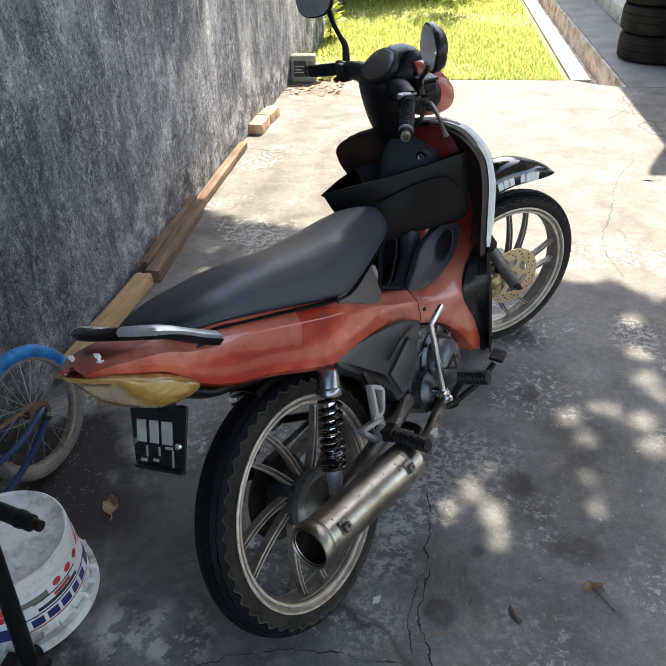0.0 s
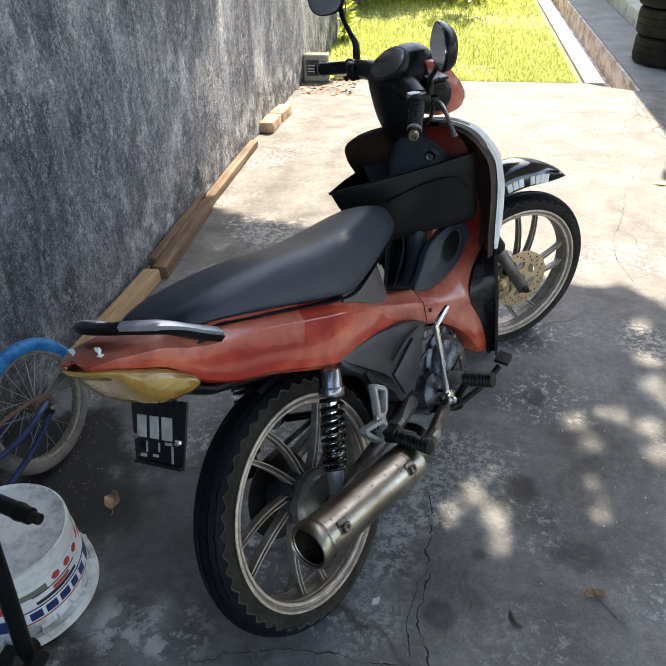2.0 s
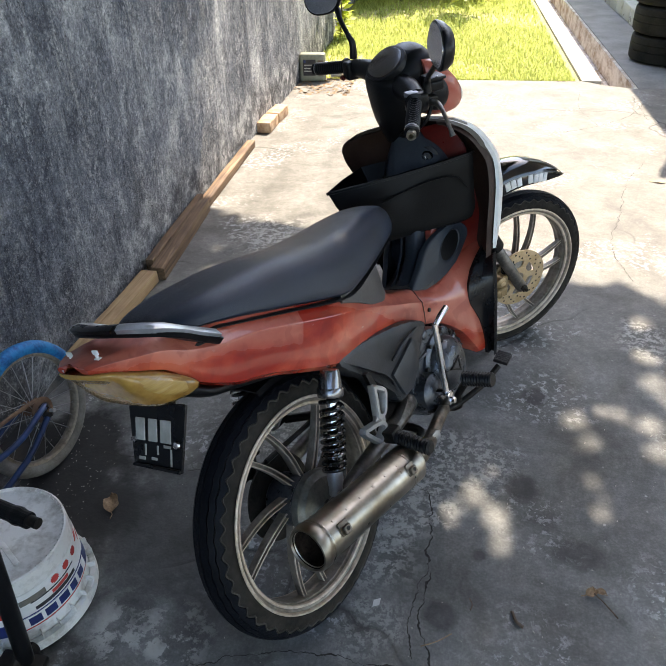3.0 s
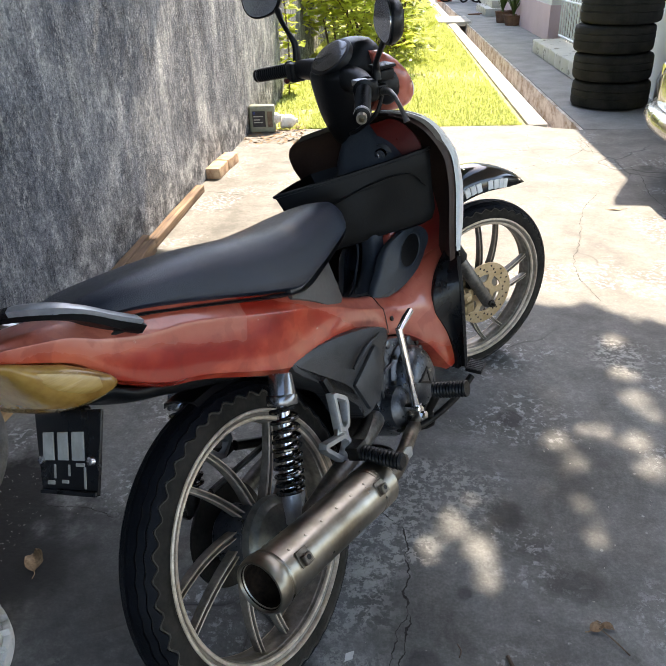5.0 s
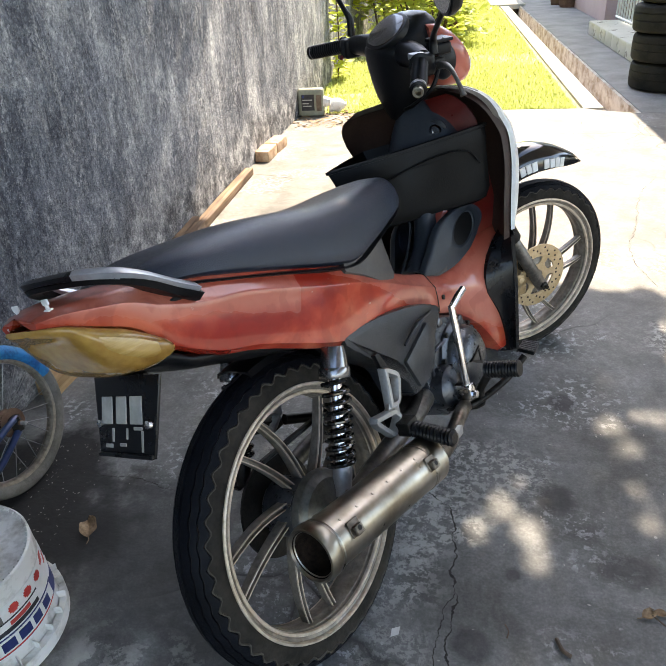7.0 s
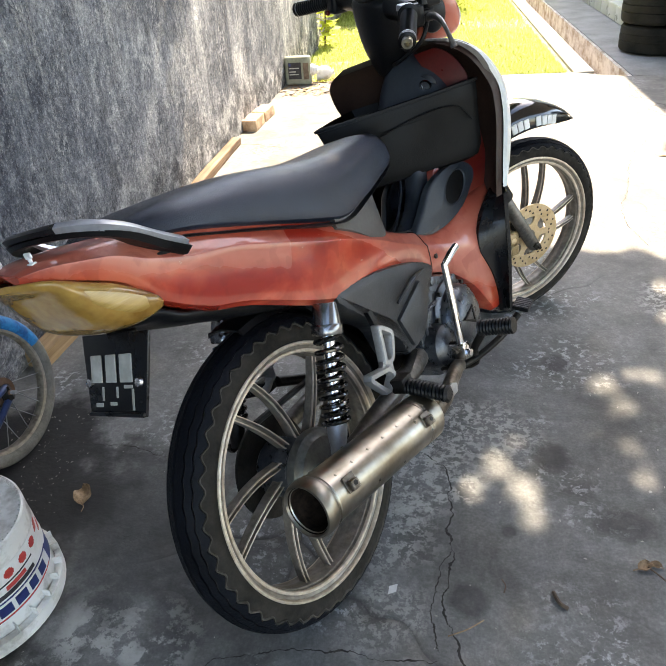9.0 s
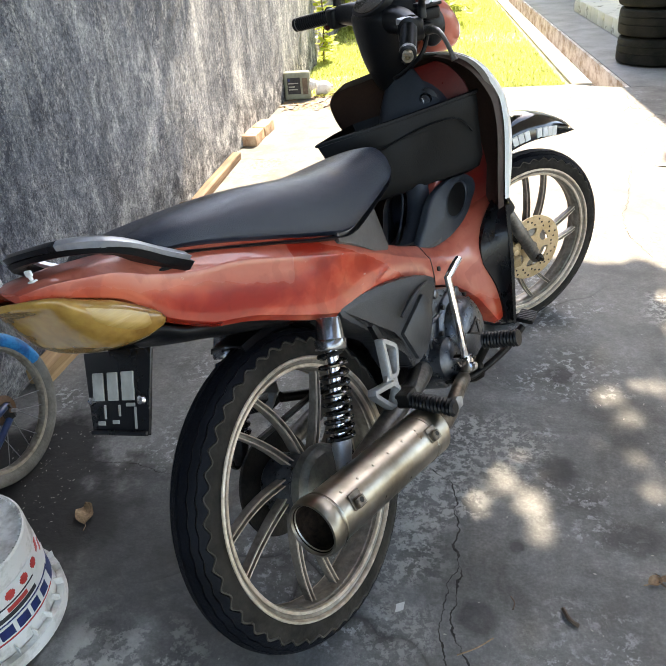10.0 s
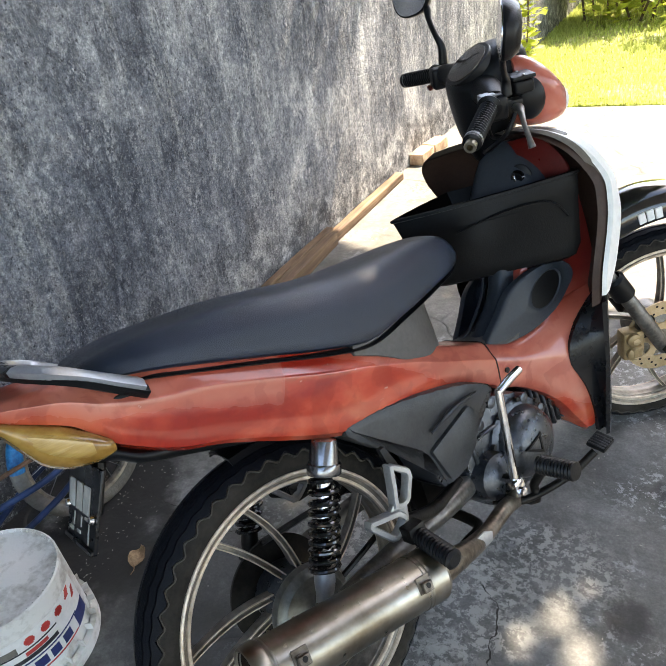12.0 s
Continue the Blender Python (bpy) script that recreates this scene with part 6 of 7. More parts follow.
for s in (1, -1):
    part("cowl_arm", tube([(s * 0.05, 0.80, 0.995), (s * 0.11, 0.795, 0.997), (s * 0.17, 0.782, 0.995)], [0.031, 0.028, 0.022], 16, 10), BLACK, cowl, m=TURNED)
    inner_p, outer_p = (Vector((0.19, 0.765, 0.995)), Vector((0.296, 0.696, 0.974))) if s > 0 else (Vector((-0.212, 0.776, 0.990)), Vector((-0.314, 0.724, 0.973)))
    d = outer_p - inner_p
    rings = []
    q = d.to_track_quat('X', 'Z').to_matrix()
    for k in range(33):
        u = k / 32
        r = 0.0162 + (0.0016 if k % 2 else 0) + (0.006 if k < 2 else 0) - (0.003 if k == 32 else 0)
        rings.append([inner_p + d * u + q @ Vector((0, math.cos(a) * r, math.sin(a) * r)) for a in np.linspace(0, 2 * math.pi, 18, endpoint=False)])
    grip = part("grip", loft(rings), BLACK, moto, "ribbed black rubber handlebar grip", m=TURNED, angle=20)
    endm = TURNED @ Matrix.Translation(outer_p) @ q.to_4x4()
    part("bar_end", lathe([(0.0105, 0.0), (0.0112, 0.022 if s > 0 else 0.008), (0.0105, 0.024 if s > 0 else 0.01), (0.006, 0.024 if s > 0 else 0.01), (0.0055, 0.004), (0.0, 0.004)], endm, 24), BAREBRASS, grip, "bare hollow metal bar end")
    part("grip_ring", lathe([(0.0165, -0.006), (0.0175, -0.004), (0.0175, -0.001), (0.0165, 0.0005)], endm, 24, caps=False), ALUMINIUM, grip)
    part("grip_cap", lathe([(0.0155, 0.0), (0.0172, 0.001), (0.0172, 0.008), (0.0125, 0.011), (0.0105, 0.011)], endm, 24, caps=False), BLACK, grip)
    sw = box(s * 0.178 - 0.02, s * 0.178 + 0.02, 0.752, 0.80, 0.965, 1.012, 0.01, 3)
    swb = part("switch_box", sw, BLACK, moto, "black switch housing", m=TURNED)
    if s > 0:
        part("switch_plate", box(0.158, 0.182, 0.752, 0.782, 1.0, 1.0145, 0.004, 2), SILVER, swb, "silver top plate", m=TURNED)
    if s > 0:
        stem_line, stem_r = [(0.189, 0.80, 1.008), (0.19, 0.80, 1.035), (0.212, 0.79, 1.053), (0.262, 0.772, 1.082), (0.306, 0.758, 1.11)], [0.010, 0.008, 0.006, 0.0058, 0.0065]
    else:
        stem_line, stem_r = [(s * 0.198, 0.79, 1.012), (s * 0.20, 0.792, 1.05), (s * 0.212, 0.785, 1.075), (s * 0.243, 0.782, 1.106), (s * 0.264, 0.786, 1.125), (s * 0.275, 0.786, 1.135)], [0.011, 0.009, 0.0065, 0.0065, 0.009, 0.008]
    stem = tube(stem_line, stem_r, 12, 24)
    mirror = part("mirror", stem, BLACK, moto, "black rear-view mirror", m=TURNED)
    at = Matrix.Translation((0.30, 0.764, 1.144) if s > 0 else (-0.314, 0.764, 1.158)) @ Matrix.Rotation(radians(-16 if s > 0 else 28), 4, 'Z') @ Matrix.Rotation(radians(-8), 4, 'X') @ Matrix.Rotation(radians(s * 10), 4, 'Y')
    head = []
    for y, sc in ((0.028, 0.45), (0.024, 0.75), (0.012, 0.94), (0.0, 1.0), (-0.004, 0.97)):
        head.append([(0.066 * sc * math.copysign(abs(math.cos(a)) ** 0.75, math.cos(a)) * (1 + 0.12 * s * -math.sin(a)), y, (0.046 if s < 0 else 0.043) * sc * math.copysign(abs(math.sin(a)) ** 0.75, math.sin(a))) for a in np.linspace(0, 2 * math.pi, 40, endpoint=False)])
    part("mirror_shell", loft(head), BLACK, mirror, m=TURNED @ at)
    part("mirror_glass", slab([(0.06 * math.copysign(abs(math.cos(a)) ** 0.75, math.cos(a)) * (1 + 0.12 * s * -math.sin(a)), (0.041 if s < 0 else 0.038) * math.copysign(abs(math.sin(a)) ** 0.75, math.sin(a))) for a in np.linspace(0, 2 * math.pi, 40, endpoint=False)], 0.003, 0.006), MIRROR, mirror, "mirror glass", m=TURNED @ at @ Matrix.Rotation(radians(90), 4, 'X'))
res = part("brake_reservoir", box(0.112, 0.155, 0.828, 0.868, 0.992, 1.018, 0.007, 3), BLACK, moto, "black brake fluid reservoir", m=TURNED)
part("lid", box(0.109, 0.158, 0.825, 0.871, 1.0185, 1.027, 0.004, 2), BLACK, res, m=TURNED)
for dx in (0.116, 0.151):
    part("lid_screw", lathe([(0.0, 0.0), (0.003, 0.0), (0.003, 0.0015), (0.0, 0.002)], Matrix.Translation((dx, 0.848, 1.027)) @ Matrix.Rotation(radians(-90), 4, 'Y'), 10), ALUMINIUM, res, m=TURNED)
part("lever_bracket", box(0.15, 0.178, 0.80, 0.835, 0.968, 0.992, 0.005, 2), DARKSTEEL, moto, m=TURNED)
part("brake_lever", tube([(0.165, 0.82, 0.975), (0.20, 0.818, 0.982), (0.245, 0.805, 0.982), (0.275, 0.797, 0.972), (0.294, 0.797, 0.951), (0.302, 0.798, 0.937)], [0.009, 0.008, 0.0055, 0.0045, 0.0048, 0.0072], 12, 24), GREYSTEEL, moto, "grey worn front brake lever", m=TURNED)
part("indicator_switch", box(-0.2, -0.182, 0.744, 0.756, 0.963, 0.975, 0.003), DEEPRED, moto, "red switch", m=TURNED)

part("brake_hose", tube([(0.165, 0.83, 0.985), (0.175, 0.80, 0.935), (0.13, 0.775, 0.895), (0.07, 0.785, 0.872), (0.02, 0.83, 0.86)], 0.0048, 8, 24), BLACK, moto, "black rubber brake hose", m=TURNED)
part("throttle_cable", tube([(0.165, 0.765, 0.965), (0.15, 0.775, 0.93), (0.10, 0.80, 0.905), (0.06, 0.84, 0.89)], 0.0035, 8, 20), BLACK, moto, "black throttle cable", m=TURNED)
# added black solid that stands for the dark of the cavity here
part("fairing_hollow_shade", lathe([(0.022 * math.sin(a), -0.042 * math.cos(a)) for a in np.linspace(0.02, math.pi - 0.02, 14)], Matrix.Translation((0.104, 0.875, 0.968)) @ Matrix.Rotation(radians(-90), 4, 'Y') @ Matrix.Diagonal((1, 1.5, 0.9, 1)), 24), BLACK, moto, "black solid standing for the shaded hollow behind the headlight fairing", m=TURNED)

# ---- things in the yard ----
def beam(name, x0, y0, x1, y1, width, height, material, label, lift=0.0, seed=1):
    """A sawn timber lying along the wall, its edges slightly worn."""
    rng = random.Random(seed)
    a, b = Vector((x0, y0, 0)), Vector((x1, y1, 0))
    d = b - a
    L = d.length
    bm = box(-width / 2, width / 2, 0, L, 0, height, 0.004, 2)
    bmesh.ops.subdivide_edges(bm, edges=[e for e in bm.edges if abs(e.verts[0].co.y - e.verts[1].co.y) > L * 0.5], cuts=14)
    for v in bm.verts:
        if v.co.z > 0.01:
            v.co += Vector((0.003 * noise.noise(Vector((seed, v.co.y * 4, 1))), 0, 0.004 * noise.noise(Vector((seed + 3, v.co.y * 3, v.co.x * 20)))))
    ob = part(name, bm, material)
    ob.matrix_world = Matrix.Translation((x0, y0, lift)) @ Matrix.Rotation(math.atan2(-d.x, d.y), 4, 'Z')
    return tagged(ob, label, "timber", "timbers along the wall")


beam("timber_beam", 0.018, 1.30, 0.045, 1.955, 0.07, 0.05, WOOD, "pale sawn timber beam lying against the wall foot", seed=2)
beam("timber_beam", 0.075, 1.965, 0.037, 2.66, 0.058, 0.058, OLDWOOD, "stained old timber beam with a ragged end", seed=5)
beam("timber_strip", 0.018, 2.02, -0.001, 2.72, 0.034, 0.062, OLDWOOD, "thin worn timber strip beside the wall", seed=7)
beam("timber_beam", 0.026, 2.675, 0.014, 3.60, 0.05, 0.042, OLDWOOD, "long narrow brown timber along the wall", seed=9)


def brick_at(x, y, turn, seed):
    bm = box(-0.045, 0.045, -0.10, 0.10, 0, 0.066, 0.005, 2)
    bmesh.ops.subdivide_edges(bm, edges=bm.edges[:], cuts=2)
    for v in bm.verts:
        v.co += Vector(noise.noise_vector(v.co * 30 + Vector((seed * 5, 0, 0)))) * 0.005
        v.co.z = max(v.co.z, 0)
    ob = part("brick", bm, BRICK)
    ob.matrix_world = Matrix.Translation((x, y, 0)) @ Matrix.Rotation(radians(turn), 4, 'Z')
    return tagged(ob, "rough orange clay brick lying by the wall", "brick", "bricks by the wall")


brick_at(0.027, 3.955, -1.0, 1)
brick_at(0.040, 4.17, -4.0, 2)


# upturned paint pail
def cone_patch(c, r0, r1, h, z0, z1, a0, a1, lift, n=24):
    """A patch of label on the pail's side between two heights and two bearings."""
    rings = []
    for a in np.linspace(radians(a0), radians(a1), n):
        row = []
        for z, k in ((z0, 0), (z1, 0), (z1, 1), (z0, 1)):
            r = r0 + (r1 - r0) * z / h + (lift if k == 0 else lift - 0.0012)
            row.append((c[0] + r * math.cos(a), c[1] + r * math.sin(a), z))
        rings.append(row)
    return loft(rings)


PC, PR0, PR1, PH = (0.322, 0.505), 0.160, 0.146, 0.205
pail = base("paint_pail", Matrix.Identity(4), "upturned dirty white plastic paint pail with a printed label", "pail")
TOZ = Matrix.Translation((*PC, 0)) @ Matrix.Rotation(radians(-90), 4, 'Y')
part("body", lathe([(0.155, 0.0), (PR0, 0.003), (PR0 + (PR1 - PR0) * 0.97, PH * 0.97), (PR1, PH), (PR1 - 0.004, PH + 0.003), (PR1 - 0.009, PH - 0.003), (PR1 - 0.03, PH - 0.006), (0.07, PH - 0.006), (0.066, PH - 0.004), (0.0, PH - 0.004)], TOZ, 64), DIRTYWHITE, pail)
part("rim_flange", lathe([(PR0, 0.034), (PR0 + 0.013, 0.032), (PR0 + 0.014, 0.005), (PR0 + 0.006, 0.0), (PR0 - 0.003, 0.0)], TOZ, 64, caps=False), DIRTYWHITE, pail, "chipped pail rim")
for k in range(26):
    a = 2 * math.pi * k / 26
    part("rim_rib", box(PR0 - 0.004, PR0 + 0.0125, -0.0012, 0.0012, 0.033, 0.05, 0.0005, m=Matrix.Translation((*PC, 0)) @ Matrix.Rotation(a, 4, 'Z')), DIRTYWHITE, pail)
for k in range(60):
    a = 2 * math.pi * k / 60
    part("edge_rib", box(PR1 - 0.0095, PR1 - 0.003, -0.001, 0.001, PH - 0.004, PH + 0.0022, 0.0003, m=Matrix.Translation((*PC, 0)) @ Matrix.Rotation(a, 4, 'Z')), DIRTYWHITE, pail)
part("base_ridge", box(0.02, 0.10, -0.006, 0.006, PH - 0.007, PH - 0.001, 0.003, 2, m=Matrix.Translation((*PC, 0)) @ Matrix.Rotation(radians(-35), 4, 'Z')), DIRTYWHITE, pail)
label = part("label", cone_patch(PC, PR0, PR1, PH, 0.062, 0.165, -84, 42, 0.0012, 36), WHITE, pail, "white paper label with printed shapes")
part("blue_band", cone_patch(PC, PR0, PR1, PH, 0.064, 0.098, -84, 42, 0.0016, 36), PRINT_BLUE, label, "blue printed band")
part("white_panel", cone_patch(PC, PR0, PR1, PH, 0.067, 0.098, -52, 22, 0.0020, 24), WHITE, label)
part("red_line", cone_patch(PC, PR0, PR1, PH, 0.0655, 0.0685, -50, 20, 0.0024, 24), PRINT_RED, label)
for a, w in ((-46, 10), (-33, 10), (-20, 10), (-7, 8), (5, 9)):
    part("print_bar", cone_patch(PC, PR0, PR1, PH, 0.0725, 0.094, a, a + w, 0.0024, 5), PRINT_BLUE, label)
part("print_line", cone_patch(PC, PR0, PR1, PH, 0.0995, 0.1025, -62, 26, 0.0018, 24), PRINT_BLUE, label)
part("print_bar", cone_patch(PC, PR0, PR1, PH, 0.107, 0.116, -38, 4, 0.0018, 14), PRINT_BLACK, label)
part("print_bar", cone_patch(PC, PR0, PR1, PH, 0.118, 0.127, -22, -4, 0.0018, 8), PRINT_RED, label)
part("print_bar", cone_patch(PC, PR0, PR1, PH, 0.131, 0.134, -40, 6, 0.0018, 14), PRINT_BLACK, label)
for a in (-20, -6, 8):
    for z, w in ((0.139, 2.2), (0.142, 3.6), (0.146, 4.2), (0.150, 3.6), (0.153, 2.2)):
        part("red_badge", cone_patch(PC, PR0, PR1, PH, z, z + 0.0042, a + 4 - w, a + 4 + w, 0.0018, 5), PRINT_RED, label)
for a, z, w in ((22, 0.146, 9), (30, 0.128, 8), (-74, 0.118, 14), (-68, 0.138, 12)):
    for k in range(4):
        part("red_shape", cone_patch(PC, PR0, PR1, PH, z + 0.0045 * k, z + 0.0045 * k + 0.0046, a + 1.2 * k, a + w - 1.0 * (3 - k), 0.0018, 5), PRINT_RED, label)
part("torn_patch", cone_patch(PC, PR0, PR1, PH, 0.135, 0.15, -48, -26, 0.002, 8), GREY_RUBBER, label, "torn dirty part of the label")


# child's bicycle behind the pail
def child_bicycle():
    bike = base("child_bicycle", Matrix.Identity(4), "old child's bicycle with a worn blue tyre against the wall", "bicycle")
    n = Vector((math.cos(radians(-9.6)) * math.cos(radians(10.7)), math.sin(radians(-9.6)) * math.cos(radians(10.7)), math.sin(radians(10.7))))
    C = Vector((0.158, 0.933, 0.187))
    fwd = Vector((0, 0, 1)).cross(n).normalized()
    upv = n.cross(fwd)
    W = Matrix.Translation(C) @ Matrix(((n.x, fwd.x, upv.x, 0), (n.y, fwd.y, upv.y, 0), (n.z, fwd.z, upv.z, 0), (0, 0, 0, 1)))
    rim = part("wheel", lathe([(0.148, -0.012), (0.158, -0.013), (0.158, 0.013), (0.148, 0.012), (0.145, 0.006), (0.145, -0.006)], W, 64, closed=True), ALLOY, bike, "dull steel rim with thin spokes")

    def arc(r, w, a0, a1, nseg, name, mat, lab):
        rings = []
        for a in np.linspace(radians(a0), radians(a1), nseg):
            rings.append([W @ Vector((w * math.sin(t), (r + w * math.cos(t) * 0.95) * math.cos(a), (r + w * math.cos(t) * 0.95) * math.sin(a))) for t in np.linspace(0, 2 * math.pi, 12, endpoint=False)])
        return part(name, loft(rings), mat, rim, lab, angle=60)
    arc(0.17, 0.021, 14, 170, 40, "tyre", BLUE_TYRE, "worn bright blue tyre tread")
    arc(0.17, 0.0205, -190.5, 14.5, 50, "tyre", GREY_RUBBER, "perished grey-brown tyre")
    for k in range(24):
        a = 2 * math.pi * k / 24
        s = 1 if k % 2 else -1
        b = a + s * 0.9
        part("spoke", tube([W @ Vector((s * 0.02, 0.018 * math.cos(b), 0.018 * math.sin(b))), W @ Vector((0, 0.147 * math.cos(a), 0.147 * math.sin(a)))], 0.0011, 5), ALUMINIUM, rim)
    part("hub", lathe([(0.0, -0.05), (0.006, -0.05), (0.006, -0.03), (0.022, -0.026), (0.022, -0.02), (0.014, -0.016), (0.014, 0.016), (0.022, 0.02), (0.022, 0.026), (0.006, 0.03), (0.006, 0.06), (0.0, 0.06)], W, 20), RUST, rim)
    part("sprocket", lathe([(0.012, 0.03), (0.036, 0.03), (0.036, 0.033), (0.012, 0.033)], W, 30, closed=True), RUST, rim)
    drop = W @ Vector((0.045, 0, 0))
    part("dropout", tube([W @ Vector((0.043, 0.0, 0.016)), W @ Vector((0.043, 0.0, -0.02))], 0.014, 8), DARKSTEEL, bike)
    part("axle_bolt", tube([drop, W @ Vector((0.075, 0, 0))], 0.005, 8), ALUMINIUM, bike)
    part("seat_stay", tube([W @ Vector((0.045, 0.004, 0.012)), W @ Vector((0.055, -0.035, 0.012)), W @ Vector((0.07, -0.14, 0.002)), W @ Vector((0.06, -0.30, 0.01))], 0.0085, 10, 20), BLUE_PAINT, bike, "scratched dark blue frame tube")
    part("chain_stay", tube([W @ Vector((0.045, 0.002, -0.016)), W @ Vector((0.06, -0.12, -0.06)), W @ Vector((0.07, -0.30, -0.085))], 0.0085, 10, 16), BLUE_PAINT, bike, "scratched dark blue frame tube")
    part("far_stay", tube([W @ Vector((-0.045, 0.004, 0.0)), W @ Vector((-0.05, -0.13, -0.03)), W @ Vector((-0.05, -0.30, -0.1))], 0.0085, 10, 12), BLUE_PAINT, bike)
    part("chain", tube([W @ Vector((0.03, 0.0, 0.036)), W @ Vector((0.03, -0.12, 0.05)), W @ Vector((0.03, -0.3, 0.06))], 0.006, 6, 40), RUST, bike, "rusty sagging chain")
    part("saddle", body([(-0.12, 0.03, -0.02, 0.02), (-0.08, 0.035, -0.025, 0.03), (0.0, 0.035, -0.03, 0.055), (0.06, 0.04, -0.03, 0.07), (0.09, 0.03, -0.01, 0.05)], seat_section, 28, m=None), BLACK, bike, "black padded saddle", m=W @ Matrix.Translation((0.0, -0.21, 0.17)) @ Matrix.Rotation(radians(12), 4, 'X'))


child_bicycle()

# folded scooter beside the pail
scoot = base("kick_scooter", Matrix.Identity(4), "black folded kick scooter standing beside the pail", "scooter")
part("pole", tube([(0.452, 0.318, 0.01), (0.462, 0.322, 0.1), (0.478, 0.327, 0.3), (0.487, 0.332, 0.44)], 0.017, 14, 12), BLACK, scoot, "black steering pole")
part("handlebar", tube([(0.567, 0.374, 0.447), (0.535, 0.382, 0.447)], 0.0105, 14), DARKSTEEL, scoot)
hgrip = []
for k in range(25):
    u = k / 24
    c = Vector((0.548, 0.378, 0.447)).lerp(Vector((0.42, 0.41, 0.449)), u)
    r = 0.0152 + (0.0003 if k % 2 else 0) + (0.0018 if 3 < k < 7 else 0)
    hgrip.append([c + Vector((0.22 * math.cos(a) * r, math.cos(a) * r, math.sin(a) * r)) for a in np.linspace(0, 2 * math.pi, 16, endpoint=False)])
part("grip", loft(hgrip), BLACK, scoot, "ribbed black grip", angle=20)
part("crossbar", tube([(0.42, 0.41, 0.449), (0.40, 0.37, 0.448), (0.35, 0.33, 0.446)], 0.0105, 12, 8), DARKSTEEL, scoot)
part("clamp", tube([(0.487, 0.332, 0.42), (0.45, 0.37, 0.452), (0.42, 0.41, 0.452)], 0.014, 12, 8), BLACK, scoot)
part("deck", box(0.40, 0.50, -0.15, 0.34, 0.05, 0.07, 0.008, 2), DARKSTEEL, scoot)
for y in (-0.13, 0.318):
    part("wheel", lathe([(0.0, -0.012), (0.03, -0.012), (0.045, -0.008), (0.048, 0.0), (0.045, 0.008), (0.03, 0.012), (0.0, 0.012)], Matrix.Translation((0.452, y, 0.048)), 24), RUBBER, scoot)


# old tyres stacked on the walkway
def stacked_tyre():
    bm = bmesh.new()
    R, W2 = 0.315, 0.105
    prof = [(0.195, 0.085), (0.205, 0.098), (0.24, 0.107), (0.28, 0.103), (0.302, 0.094), (0.311, 0.08), (0.314, 0.05)]
    for g in (0.042, -0.012):
        prof += [(0.3145, g + 0.006), (0.308, g + 0.004), (0.308, g - 0.004), (0.3145, g - 0.006)]
    prof += [(0.314, -0.05), (0.311, -0.08), (0.302, -0.094), (0.28, -0.103), (0.24, -0.107), (0.205, -0.098), (0.195, -0.085), (0.20, -0.07), (0.29, -0.06), (0.295, 0.0), (0.29, 0.06), (0.20, 0.07)]
    lathe(prof, Matrix.Rotation(radians(-90), 4, 'Y'), 64, bm=bm, closed=True)
    ob = part("stacked_tyre", bm, DUSTY_RUBBER, angle=25)
    return tagged(ob, "worn bald black car tyre lying in a stack", "car tyre", "stack of tyres")


t0 = stacked_tyre()
t0.matrix_world = Matrix.Translation((2.925, 6.06, 0.108))
for k, (dx, dy) in enumerate(((-0.012, 0.0), (-0.03, 0.01), (-0.005, 0.0))):
    copy_thing(t0, Matrix.Translation((2.925 + dx, 6.06 + dy, 0.108 + 0.2155 * (k + 1))) @ Matrix.Rotation(k * 1.3, 4, 'Z'))
board = tagged(part("board", slab([(2.76, 5.9), (3.07, 5.9), (3.07, 6.2), (2.76, 6.2)], 0.863, 0.875, 0.002), WHITE), "pale board lying on top of the tyre stack", "board")
can = base("tin_can", Matrix.Translation((2.845, 5.98, 0.876)), "dented grey tin can with a faded red mark", "can")
part("body", lathe([(0.0, 0.0), (0.056, 0.0), (0.058, 0.004), (0.056, 0.01), (0.056, 0.108), (0.059, 0.112), (0.059, 0.118), (0.054, 0.118), (0.053, 0.02), (0.0, 0.02)], Matrix.Rotation(radians(-90), 4, 'Y'), 36), ALLOY, can)
part("mark", cone_patch((0, 0), 0.0562, 0.0562, 1.0, 0.05, 0.075, -130, -90, 0.001, 8), PRINT_RED, can)
for x, y, r in ((2.98, 5.95, 0.3), (3.05, 6.05, 1.2)):
    tagged(part("cable_coil", tube([(x - 0.06, y, 0.885), (x, y + 0.03, 0.905), (x + 0.05, y, 0.885), (x + 0.02, y - 0.05, 0.89), (x - 0.04, y - 0.03, 0.885)], 0.009, 8, 24), BLACK), "black cable heaped on the tyre stack", "cable")
jug = base("plastic_jug", Matrix.Translation((3.36, 5.98, 0.0)), "cloudy white plastic jug with a green cap", "jug")
part("body", lathe([(0.0, 0.0), (0.085, 0.0), (0.092, 0.01), (0.092, 0.2), (0.08, 0.26), (0.035, 0.3), (0.026, 0.31), (0.026, 0.33), (0.0, 0.33)], Matrix.Rotation(radians(-90), 4, 'Y'), 32), DIRTYWHITE, jug)
part("cap", lathe([(0.0, 0.331), (0.029, 0.331), (0.029, 0.352), (0.0, 0.354)], Matrix.Rotation(radians(-90), 4, 'Y'), 20), shade("green_cap", (0.02, 0.22, 0.12), 0.45), jug, "green screw cap")
part("handle", tube([(-0.07, -0.05, 0.26), (-0.1, -0.06, 0.23), (-0.1, -0.06, 0.14), (-0.085, -0.05, 0.11)], 0.011, 8, 12), DIRTYWHITE, jug)

